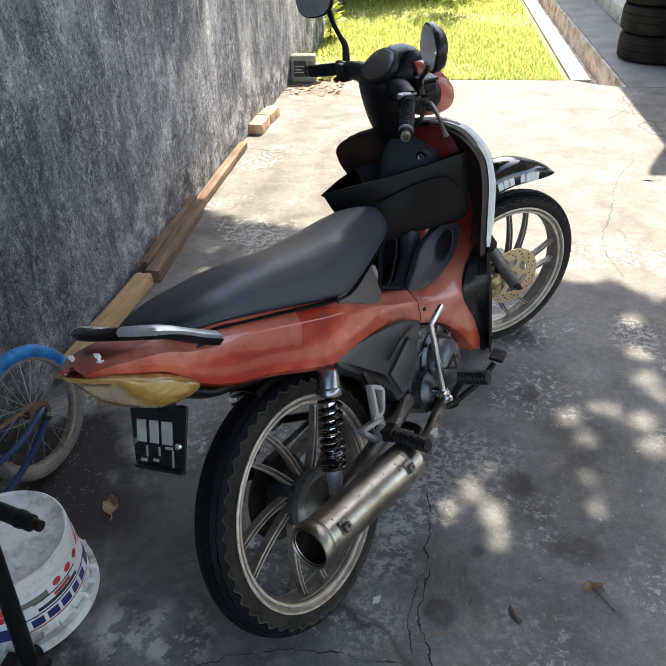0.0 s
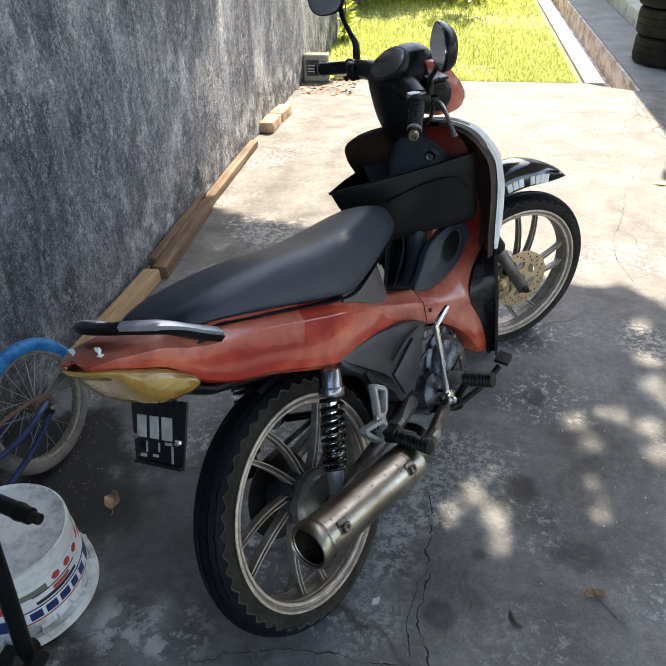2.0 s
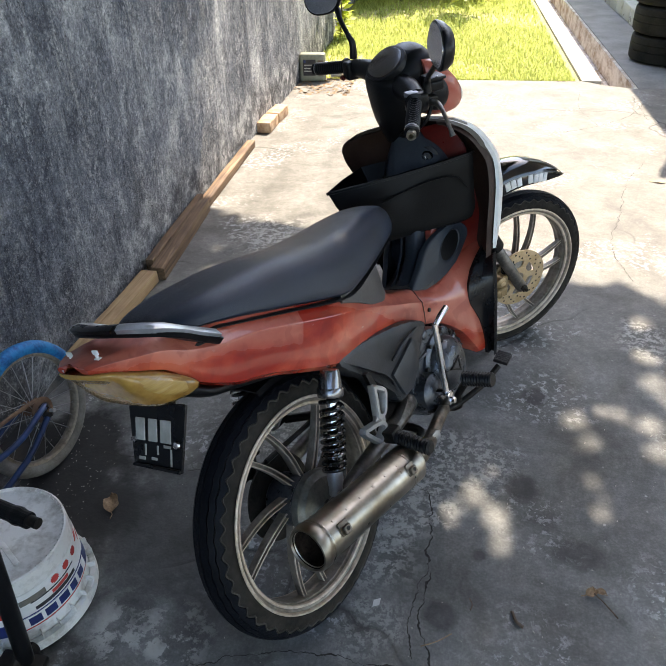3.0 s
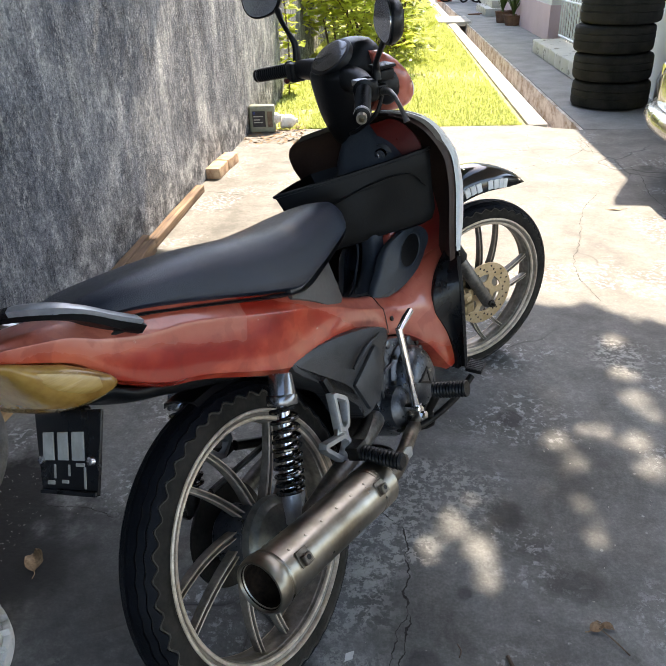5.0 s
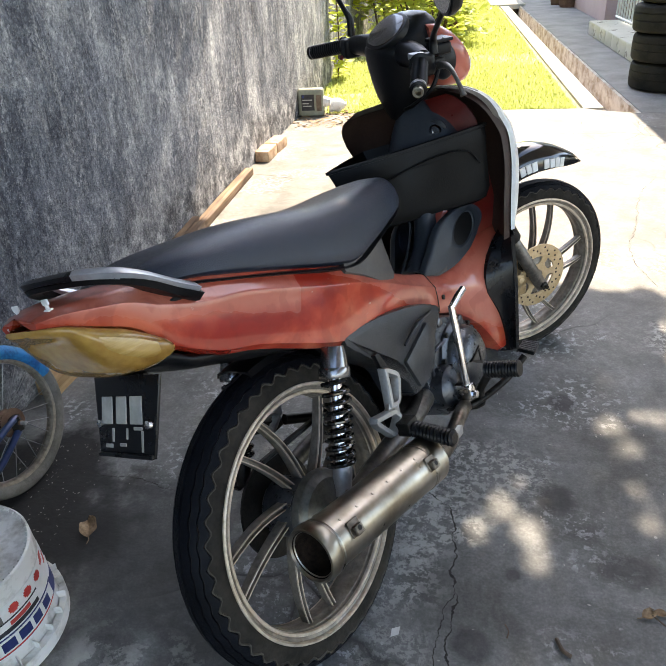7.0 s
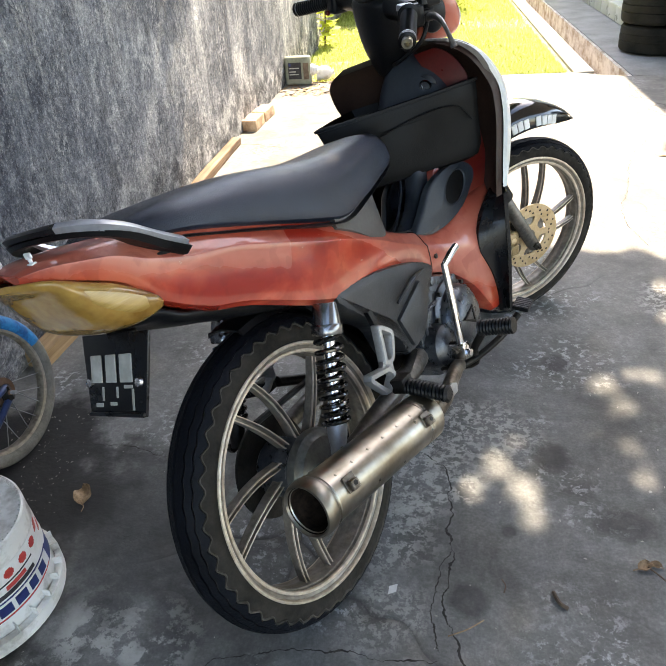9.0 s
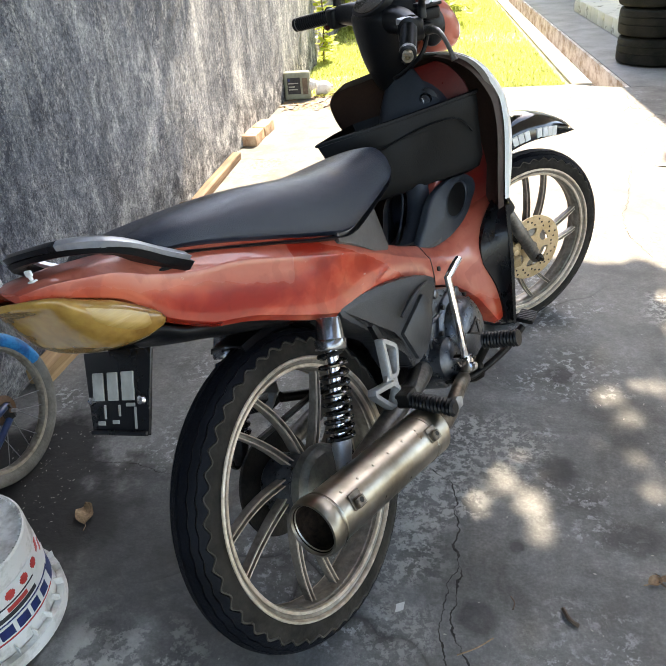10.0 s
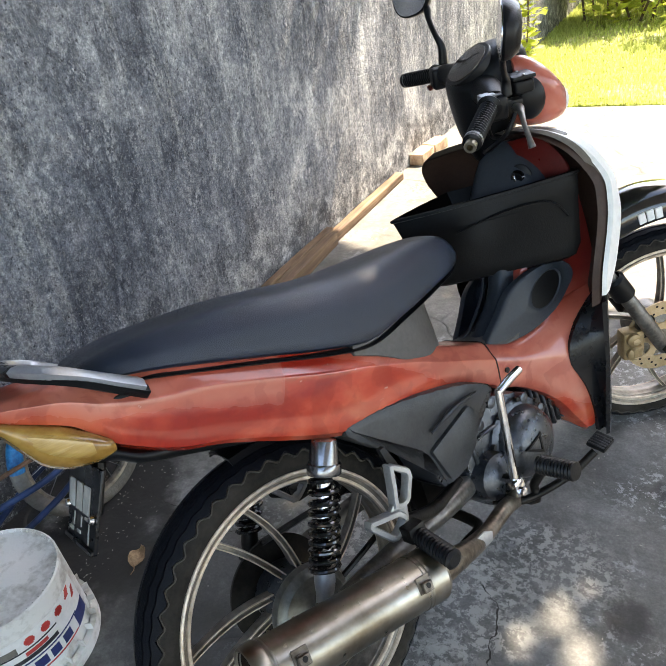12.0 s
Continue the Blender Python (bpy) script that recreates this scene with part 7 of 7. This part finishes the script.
# oil container lying by the wall, with its spout
oil = base("oil_container", Matrix.Translation((0.0, 5.17, 0.0)) @ Matrix.Rotation(radians(4), 4, 'Z'), "dirty cream plastic oil container lying on its side", "container")
part("body", box(-0.018, 0.185, -0.045, 0.045, 0.0, 0.205, 0.022, 3), mottled("yellowed_plastic", (0.17, 0.18, 0.13), (0.30, 0.31, 0.24), 10, 0.4, grain=60, bump=0.1), oil)
part("label", box(0.012, 0.112, -0.0475, -0.0455, 0.045, 0.165, 0.0008), PRINT_BLACK, oil, "dark label with pale bars")
for z, w in ((0.075, 0.07), (0.095, 0.05), (0.12, 0.075)):
    part("print_bar", box(0.02, 0.02 + w, -0.0488, -0.0477, z, z + 0.008, 0.0003), PRINT_GREY, oil)
part("print_bar", box(0.018, 0.034, -0.0488, -0.0477, 0.14, 0.16, 0.0003), PRINT_BLUE, oil)
part("handle_recess", box(0.128, 0.168, -0.047, -0.0455, 0.04, 0.16, 0.0006), BARK, oil)
part("neck", lathe([(0.0, 0.18), (0.045, 0.18), (0.042, 0.2), (0.03, 0.22), (0.03, 0.235), (0.0, 0.235)], Matrix.Translation((0, 0, 0.1)), 24), DIRTYWHITE, oil)
bottle = base("bottle", Matrix.Translation((0.245, 5.28, 0.055)) @ Matrix.Rotation(radians(14), 4, 'Z'), "crushed pale plastic bottle lying on the ground", "bottle")
part("body", lathe([(0.0, -0.04), (0.05, -0.04), (0.055, -0.02), (0.048, 0.0), (0.054, 0.02), (0.05, 0.05), (0.03, 0.075), (0.018, 0.085), (0.018, 0.1), (0.0, 0.1)], None, 24), DIRTYWHITE, bottle)


def litter(name, count, x0, x1, y0, y1, size, material, label, seed, kind="stuff", lift=0.001):
    """Scraps of leaf and grit scattered on the ground, as one object."""
    rng = np.random.default_rng(seed)
    verts, faces = [], []
    for _ in range(count):
        c = np.array([x0 + (x1 - x0) * rng.random(), y0 + (y1 - y0) * rng.random(), lift])
        s = size * (0.3 + rng.random())
        t = rng.random() * 6.283
        d, e = np.array([math.cos(t), math.sin(t), 0.25 * rng.random()]), np.array([-math.sin(t), math.cos(t), 0.2 * rng.random()])
        k = len(verts)
        verts += [tuple(c - d * s), tuple(c + e * s * 0.4 + np.array([0, 0, s * 0.2])), tuple(c + d * s), tuple(c - e * s * 0.4)]
        faces += [(k, k + 1, k + 2), (k, k + 2, k + 3), (k, k + 3, k + 1), (k + 1, k + 3, k + 2)]
    me = bpy.data.meshes.new(name)
    me.from_pydata(verts, [], faces)
    me.materials.append(material)
    return tagged(new(name, me), label, "litter", kind=kind)


litter("dry_litter", 380, -0.02, 0.42, 4.75, 5.45, 0.022, DRYLEAF, "dry leaf scraps and straw on the slab's edge", 3)
litter("grit", 170, 0.10, 0.34, 0.70, 1.1, 0.003, PALE, "pale grit and paint crumbs on the ground", 4)
litter("grit", 24, 0.3, 1.0, 0.35, 1.1, 0.0022, PALE, "scattered pale crumbs on the concrete", 14)
litter("paint_flakes", 230, 0.9, 2.2, 0.3, 2.0, 0.0035, PALE, "small pale flakes on the concrete", 5)


def fallen_leaf(x, y, turn, size, label, curl=1.0, material=None):
    bm = bmesh.new()
    n = 9
    rows = []
    for i in range(n):
        u = i / (n - 1)
        w = math.sin(math.pi * min(1, u * 1.02)) ** 0.8 * 0.32 + 0.01
        row = []
        for j in range(5):
            v = j / 2 - 1
            z = 0.05 + 0.22 * abs(v) ** 1.5 * w * 2 + 0.09 * math.sin(u * 7 + v * 2) * (0.3 + u)
            row.append(bm.verts.new((size * v * w * (1 + 0.15 * math.sin(9 * u)), size * u, size * curl * max(0.0, z))))
        rows.append(row)
    for a, b in zip(rows, rows[1:]):
        for j in range(4):
            bm.faces.new((a[j], a[j + 1], b[j + 1], b[j]))
    leafb = part("dry_leaf", bm, material or DRYLEAF)
    leafb.matrix_world = Matrix.Translation((x, y, 0.001)) @ Matrix.Rotation(radians(turn), 4, 'Z')
    stalk = tube([(0, 0, 0.004), (0.002, -0.16 * size, 0.006), (-0.06 * size, -0.3 * size, 0.003)], 0.0011, 6)
    part("stalk", stalk, DRYLEAF, leafb)
    return tagged(leafb, label, "leaf")


fallen_leaf(0.425, 0.765, 25, 0.066, "curled dry brown leaf on the concrete")
fallen_leaf(2.34, 3.29, 85, 0.085, "flat pale tan leaf lying in the sun", 0.25, TANLEAF)
fallen_leaf(1.62, 0.705, -60, 0.035, "dark damp curled leaf on the concrete")
fallen_leaf(1.645, 0.725, -120, 0.028, "dark damp leaf scrap on the concrete")
for pts, r, lab in (([(1.64, 0.712, 0.004), (1.66, 0.685, 0.007), (1.683, 0.655, 0.004)], 0.0016, "thin dark twig on the concrete"), ([(1.452, 0.635, 0.004), (1.46, 0.61, 0.006), (1.475, 0.60, 0.004)], 0.004, "short dark twig on the concrete"),
                    ([(1.358, 0.655, 0.003), (1.364, 0.64, 0.004), (1.36, 0.625, 0.003)], 0.0014, "bent dark wire on the concrete"), ([(1.255, 0.52, 0.004), (1.29, 0.535, 0.008), (1.32, 0.56, 0.004)], 0.0012, "pale straw in the crack")):
    tagged(part("twig", tube(pts, r, 6, 8), BARK if r > 0.0013 else DRYLEAF), lab, "twig")
tagged(part("paper_scrap", slab([(1.140, 0.600), (1.155, 0.607), (1.157, 0.625), (1.141, 0.618)], 0.001, 0.0022), PRINT_WHITE), "small pale paper scrap on the concrete", "scrap")


# cracks in the slab, as thin dark grooves
def crack(points, width, seed):
    rng = np.random.default_rng(seed)
    line = curve([(x, y, 0) for x, y in points], 24 * len(points))
    bm = bmesh.new()
    prev = None
    for i, p in enumerate(line):
        d = Vector(line[min(i + 1, len(line) - 1)] - line[max(i - 1, 0)]).normalized()
        t = Vector((-d.y, d.x, 0))
        j = 0.012 * noise.noise(Vector((p[0] * 19, p[1] * 19, seed))) + 0.006 * noise.noise(Vector((p[0] * 60, p[1] * 60, seed))) + (rng.random() - 0.5) * 0.0025
        w = width * (0.12 + 0.75 * max(0.0, 0.5 + noise.noise(Vector((p[0] * 27, p[1] * 27, seed + 5)))) * (0.5 + rng.random())) * min(1, i / 3 + 0.2, (len(line) - 1 - i) / 3 + 0.2)
        c = Vector(p) + t * j
        pair = (bm.verts.new(c + t * w + Vector((0, 0, 0.0012))), bm.verts.new(c - t * w + Vector((0, 0, 0.0012))))
        if prev:
            bm.faces.new((prev[0], prev[1], pair[1], pair[0]))
        prev = pair
    return tagged(part("crack", bm, CRACK), "dark crack across the concrete slab", "crack", kind="structure")


CRACK = mottled("crack_dirt", (0.022, 0.021, 0.02), (0.06, 0.056, 0.05), 30, 0.95, grain=120, bump=0.3, world=True)
crack([(1.2, 1.0), (1.224, 0.984), (1.252, 0.942), (1.259, 0.877), (1.256, 0.775), (1.264, 0.713), (1.255, 0.64), (1.245, 0.57), (1.263, 0.535), (1.29, 0.44), (1.30, 0.3)], 0.0035, 1)
crack([(1.258, 0.72), (1.233, 0.638), (1.228, 0.562), (1.24, 0.49)], 0.0022, 2)
crack([(0.72, 0.37), (0.796, 0.41), (0.865, 0.434), (0.944, 0.46), (1.027, 0.47), (1.112, 0.464), (1.24, 0.47)], 0.0022, 3)
crack([(0.1, 1.01), (0.208, 0.994), (0.283, 0.989), (0.372, 0.977), (0.455, 0.972), (0.556, 0.945), (0.68, 0.96)], 0.0018, 4)
crack([(2.50, 4.74), (2.345, 4.43), (2.114, 4.195), (1.912, 4.074), (1.6, 4.0), (1.2, 3.98)], 0.0022, 5)
crack([(2.45, 4.9), (2.46, 4.337), (2.60, 4.01), (2.55, 3.4), (2.7, 2.8)], 0.0022, 6)
crack([(2.3, 3.6), (2.15, 3.3), (2.05, 2.9), (1.95, 2.5), (1.98, 2.2)], 0.0018, 7)
crack([(2.12, 4.2), (2.05, 4.6), (2.1, 5.0)], 0.0014, 8)


# ---- plants ----
def shrub():
    bush = base("shrub", Matrix.Identity(4), "sunlit yellow-green leafy shrub at the far end of the wall", "shrub")
    rng = random.Random(5)
    for k in range(16):
        a = (0.15 + rng.random() * 0.9, 9.2 + rng.random() * 1.7, -0.05)
        b = (a[0] + rng.uniform(-0.4, 0.45), a[1] + rng.uniform(-0.6, 0.5), 0.7 + rng.random() * 1.1)
        m = tuple((p + q) / 2 + rng.uniform(-0.1, 0.1) for p, q in zip(a, b))
        part("stem", tube([a, m, b], [0.016, 0.011, 0.005], 6, 8), BARK, bush)

    def place(r):
        k = r.integers(0, 34)
        q = random.Random(int(k))
        c = (q.uniform(-0.05, 1.3), q.uniform(8.8, 11.0), q.uniform(0.15, 1.75))
        return tuple(c[i] + r.normal() * s for i, s in enumerate((0.17, 0.2, 0.16)))
    leaf_cloud("leaves", LEAF, 5200, place, 0.13, bush, 3)


shrub()


def vine():
    v = base("climbing_vine", Matrix.Identity(4), "bright green leaves growing at the end of the near wall", "vine")
    part("stem", tube([(0.02, 6.85, -0.02), (0.05, 6.8, 0.5), (0.0, 6.82, 1.2)], 0.008, 6, 10), BARK, v)
    leaf_cloud("leaves", LEAF, 150, lambda r: (0.06 + r.normal() * 0.05, 6.85 + r.normal() * 0.07, abs(r.normal()) * 0.6 + 0.03), 0.12, v, 6)


vine()


def dark_hedge():
    h = base("hedge", Matrix.Identity(4), "dense dark green bushes along the far wall", "hedge")
    part("stem", tube([(0.6, 14, -0.1), (0.6, 14, 1.6)], 0.05, 8, 4), BARK, h)

    def place(r):
        k = r.integers(0, 40)
        q = random.Random(100 + int(k))
        c = (q.uniform(-0.1, 1.15), q.uniform(12.2, 19.0), q.uniform(0.2, 2.3))
        return tuple(c[i] + r.normal() * s for i, s in enumerate((0.22, 0.4, 0.25)))
    leaf_cloud("leaves", DARKLEAF, 5200, place, 0.16, h, 9)


dark_hedge()


def blade_plant(name, x, y, n, size, material, label, pot_r, pot_h, seed):
    p = base(name, Matrix.Translation((x, y, 0.0)), label, "potted plant")
    part("pot", lathe([(0.0, 0.0), (pot_r * 0.72, 0.0), (pot_r, pot_h), (pot_r * 1.08, pot_h), (pot_r * 1.08, pot_h * 0.9 + 0.02), (pot_r * 0.9, pot_h * 0.9), (0.0, pot_h * 0.9)], Matrix.Rotation(radians(-90), 4, 'Y'), 24), POT, p, "brown clay pot")
    rng = random.Random(seed)
    for k in range(n):
        t = rng.uniform(0, 6.283)
        L = size * rng.uniform(0.6, 1.0)
        out = rng.uniform(0.1, 0.55)
        w = size * 0.045
        rings = []
        for i in range(6):
            u = i / 5
            c = Vector((math.cos(t) * out * L * u ** 1.3, math.sin(t) * out * L * u ** 1.3, pot_h * 0.9 + L * (u - 0.25 * out * u * u)))
            sd = Vector((-math.sin(t), math.cos(t), 0)) * w * (1 - u) ** 0.6 + Vector((0, 0, 0.0001))
            o = Vector((math.cos(t), math.sin(t), 0)) * w * 0.3
            rings.append([c - sd, c - o, c + sd, c + o * 0.3])
        part("leaf", loft(rings), material, p)


for k, (x, y, n, s) in enumerate(((3.06, 13.6, 46, 0.42), (2.94, 14.15, 40, 0.48), (3.2, 14.3, 30, 0.5))):
    px, py = far(x + 0.22, y)
    blade_plant("potted_plant", px, py, n, s, DARKLEAF, "spiky dark green plant in a brown clay pot", 0.19 if k == 0 else 0.14, 0.17 if k == 0 else 0.2, k + 3)
blade_plant("potted_plant", 1.05, 10.6, 12, 0.5, DARKLEAF, "leafy plant in a black pot under the shrub", 0.15, 0.28, 21)
palm = base("palm_shoot", Matrix.Translation((0.9, 11.4, -0.02)), "young palm with one bright yellow-green frond", "plant")
for k, (t, L, out) in enumerate(((0.3, 1.6, 0.5), (2.2, 1.3, 0.4), (-0.4, 1.4, 0.25))):
    rib = [(math.cos(t) * out * u ** 1.5 * L, math.sin(t) * 0.2 * u, 0.2 + L * (u - 0.25 * u * u)) for u in np.linspace(0, 1, 8)]
    part("rib", tube(rib, 0.008, 6), LEAF, palm)

    def along(r, rib=rib, t=t):
        u = r.random() * 0.75 + 0.25
        i = min(int(u * 7), 6)
        f = u * 7 - i
        return tuple(rib[i][j] * (1 - f) + rib[i + 1][j] * f for j in range(3))
    leaf_cloud("frond", LEAF, 110, along, 0.34, palm, 30 + k, flat=0.8)


# far end: bicycle, basket, pots
def far_bicycle(x, y, turn):
    b = base("bicycle", Matrix.Translation((*far(x, y), 0)) @ Matrix.Rotation(radians(turn), 4, 'Z'), "blue bicycle parked by the far doorway", "bicycle")
    for yy in (-0.5, 0.5):
        w = part("wheel", lathe([(0.30, -0.015), (0.335, -0.018), (0.335, 0.018), (0.30, 0.015)], Matrix.Translation((0, yy, 0.335)), 40, closed=True), RUBBER, b)
        for k in range(12):
            a = math.pi * 2 * k / 12
            part("spoke", tube([(0, yy, 0.335), (0, yy + 0.3 * math.cos(a), 0.335 + 0.3 * math.sin(a))], 0.002, 4), ALUMINIUM, w)
    blue = shade("blue_enamel", (0.02, 0.06, 0.35), 0.35)
    for p in (((0, 0.5, 0.335), (0, 0.36, 0.85)), ((0, 0.38, 0.78), (0, -0.1, 0.3)), ((0, 0.38, 0.8), (0, -0.2, 0.78)), ((0, -0.22, 0.88), (0, -0.1, 0.3)), ((0, -0.1, 0.3), (0, -0.5, 0.335)), ((0, -0.2, 0.75), (0, -0.5, 0.335))):
        part("tube", tube(p, 0.016, 8), blue, b)
    part("handlebar", tube([(-0.28, 0.26, 0.98), (0, 0.36, 0.93), (0.28, 0.26, 0.98)], 0.012, 8, 10), DARKSTEEL, b)
    part("saddle", body([(-0.36, 0.93, 0.89, 0.07), (-0.25, 0.94, 0.9, 0.06), (-0.1, 0.93, 0.9, 0.02)], seat_section, 20), BLACK, b)


far_bicycle(3.2, 20.0, 25)
far_bicycle(2.95, 20.6, 55)
crate = base("laundry_basket", Matrix.Translation((*far(2.55, 21.3), 0)), "orange plastic basket with slotted sides", "basket")
part("body", lathe([(0.0, 0.02), (0.2, 0.0), (0.26, 0.55), (0.28, 0.56), (0.28, 0.6), (0.25, 0.6), (0.19, 0.04), (0.0, 0.04)], Matrix.Rotation(radians(-90), 4, 'Y'), 28), ORANGE, crate)
for k in range(18):
    a = 2 * math.pi * k / 18
    part("slot", box(0.236, 0.245, -0.018, 0.018, 0.12, 0.45, 0.002, m=Matrix.Rotation(a, 4, 'Z')), PRINT_BLACK, crate)
hang_pot = base("hanging_pot", Matrix.Translation((*far(3.3, 15.4), 0.95)), "small orange flower pot hung on the wall", "pot")
part("pot", lathe([(0.0, 0.0), (0.07, 0.0), (0.1, 0.17), (0.1, 0.2), (0.085, 0.2), (0.06, 0.03), (0.0, 0.03)], Matrix.Rotation(radians(-90), 4, 'Y'), 20), ORANGE, hang_pot)
part("hook", tube([(0.1, 0, 0.19), (0.11, 0, 0.24)], 0.006, 6), DARKSTEEL, hang_pot)
for dx, dy, t in ((0, 0, 20), (0.16, 0.1, -15)):
    sl = tagged(part("slipper", body([(-0.13, 0.03, 0.0, 0.035), (-0.05, 0.03, 0.0, 0.04), (0.05, 0.028, 0.0, 0.048), (0.13, 0.025, 0.0, 0.03)], seat_section, 20), POT), "worn brown slipper lying on the walkway", "slipper", "slippers")
    sl.matrix_world = Matrix.Translation((*far(2.85 + dx, 16.2 + dy), 0.001)) @ Matrix.Rotation(radians(70 + t), 4, 'Z')


# parked car at the side of the yard, of which one front corner shows
def parked_car():
    car = base("car", Matrix.Translation((4.70, 3.61, 0.0)) @ Matrix.Rotation(radians(90), 4, 'Z'), "pale gold saloon car parked nose towards the yard", "car")
    gold = mottled("champagne_paint", (0.30, 0.27, 0.21), (0.36, 0.33, 0.26), 4, 0.25, metal=0.5, grain=200, bump=0.01, coat=0.7)

    def hull(top, bot, w):
        h = top - bot
        return [(0, bot), (w * 0.8, bot), (w * 0.97, bot + 0.12 * h), (w, bot + 0.45 * h), (w * 0.97, bot + 0.8 * h), (w * 0.85, top - 0.01), (w * 0.4, top + 0.015), (0, top + 0.02)]
    part("body", body([(-1.75, 0.75, 0.3, 0.6), (-1.6, 0.9, 0.22, 0.76), (-0.6, 0.92, 0.2, 0.81), (0.4, 0.92, 0.2, 0.81), (1.2, 0.82, 0.2, 0.79), (1.75, 0.72, 0.22, 0.73), (1.98, 0.62, 0.26, 0.58), (2.05, 0.5, 0.32, 0.4)], hull), gold, car)
    part("cabin", body([(-1.3, 0.93, 0.85, 0.66), (-0.9, 1.32, 0.85, 0.62), (0.0, 1.42, 0.85, 0.62), (0.35, 1.33, 0.85, 0.64), (0.95, 0.9, 0.8, 0.7)], hull), GLOSSBLACK, car, "dark car windows")
    part("roof", body([(-0.95, 1.36, 1.3, 0.56), (-0.5, 1.43, 1.36, 0.58), (0.0, 1.45, 1.38, 0.58), (0.35, 1.37, 1.31, 0.57)], hull), gold, car)
    for s in (1, -1):
        lamp = part("headlight", body([(1.72, 0.68, 0.56, 0.05), (1.82, 0.67, 0.52, 0.11), (1.93, 0.62, 0.5, 0.1), (1.985, 0.58, 0.51, 0.05)], lens_section, 24), CHROME, car, "chrome headlight", m=Matrix.Translation((s * 0.56, 0, 0)))
        part("fog_lamp", lathe([(0.0, 0.0), (0.05, 0.0), (0.06, 0.02), (0.0, 0.03)], Matrix.Translation((s * 0.5, 1.97, 0.34)) @ Matrix.Rotation(radians(90), 4, 'Z'), 20), GLOSSBLACK, car)
        part("door_mirror", box(s * 0.92 - 0.09, s * 0.92 + 0.09, 0.72, 0.82, 0.88, 1.02, 0.03, 3), gold, car)
        for y in (-1.15, 1.25):
            tw = part("wheel", lathe([(0.0, -0.1), (0.27, -0.1), (0.3, -0.08), (0.3, 0.08), (0.27, 0.1), (0.0, 0.1)], Matrix.Translation((s * 0.72, y, 0.3)), 36), RUBBER, car)
            part("rim", lathe([(0.0, -0.105), (0.18, -0.105), (0.2, -0.098), (0.2, 0.098), (0.18, 0.105), (0.0, 0.105)], Matrix.Translation((s * 0.72, y, 0.3)), 24), ALLOY, tw)
    part("bumper", tube([(-0.7, 1.7, 0.34), (-0.5, 2.0, 0.34), (0, 2.09, 0.34), (0.5, 2.0, 0.34), (0.7, 1.7, 0.34)], 0.07, 10, 24), gold, car)


parked_car()
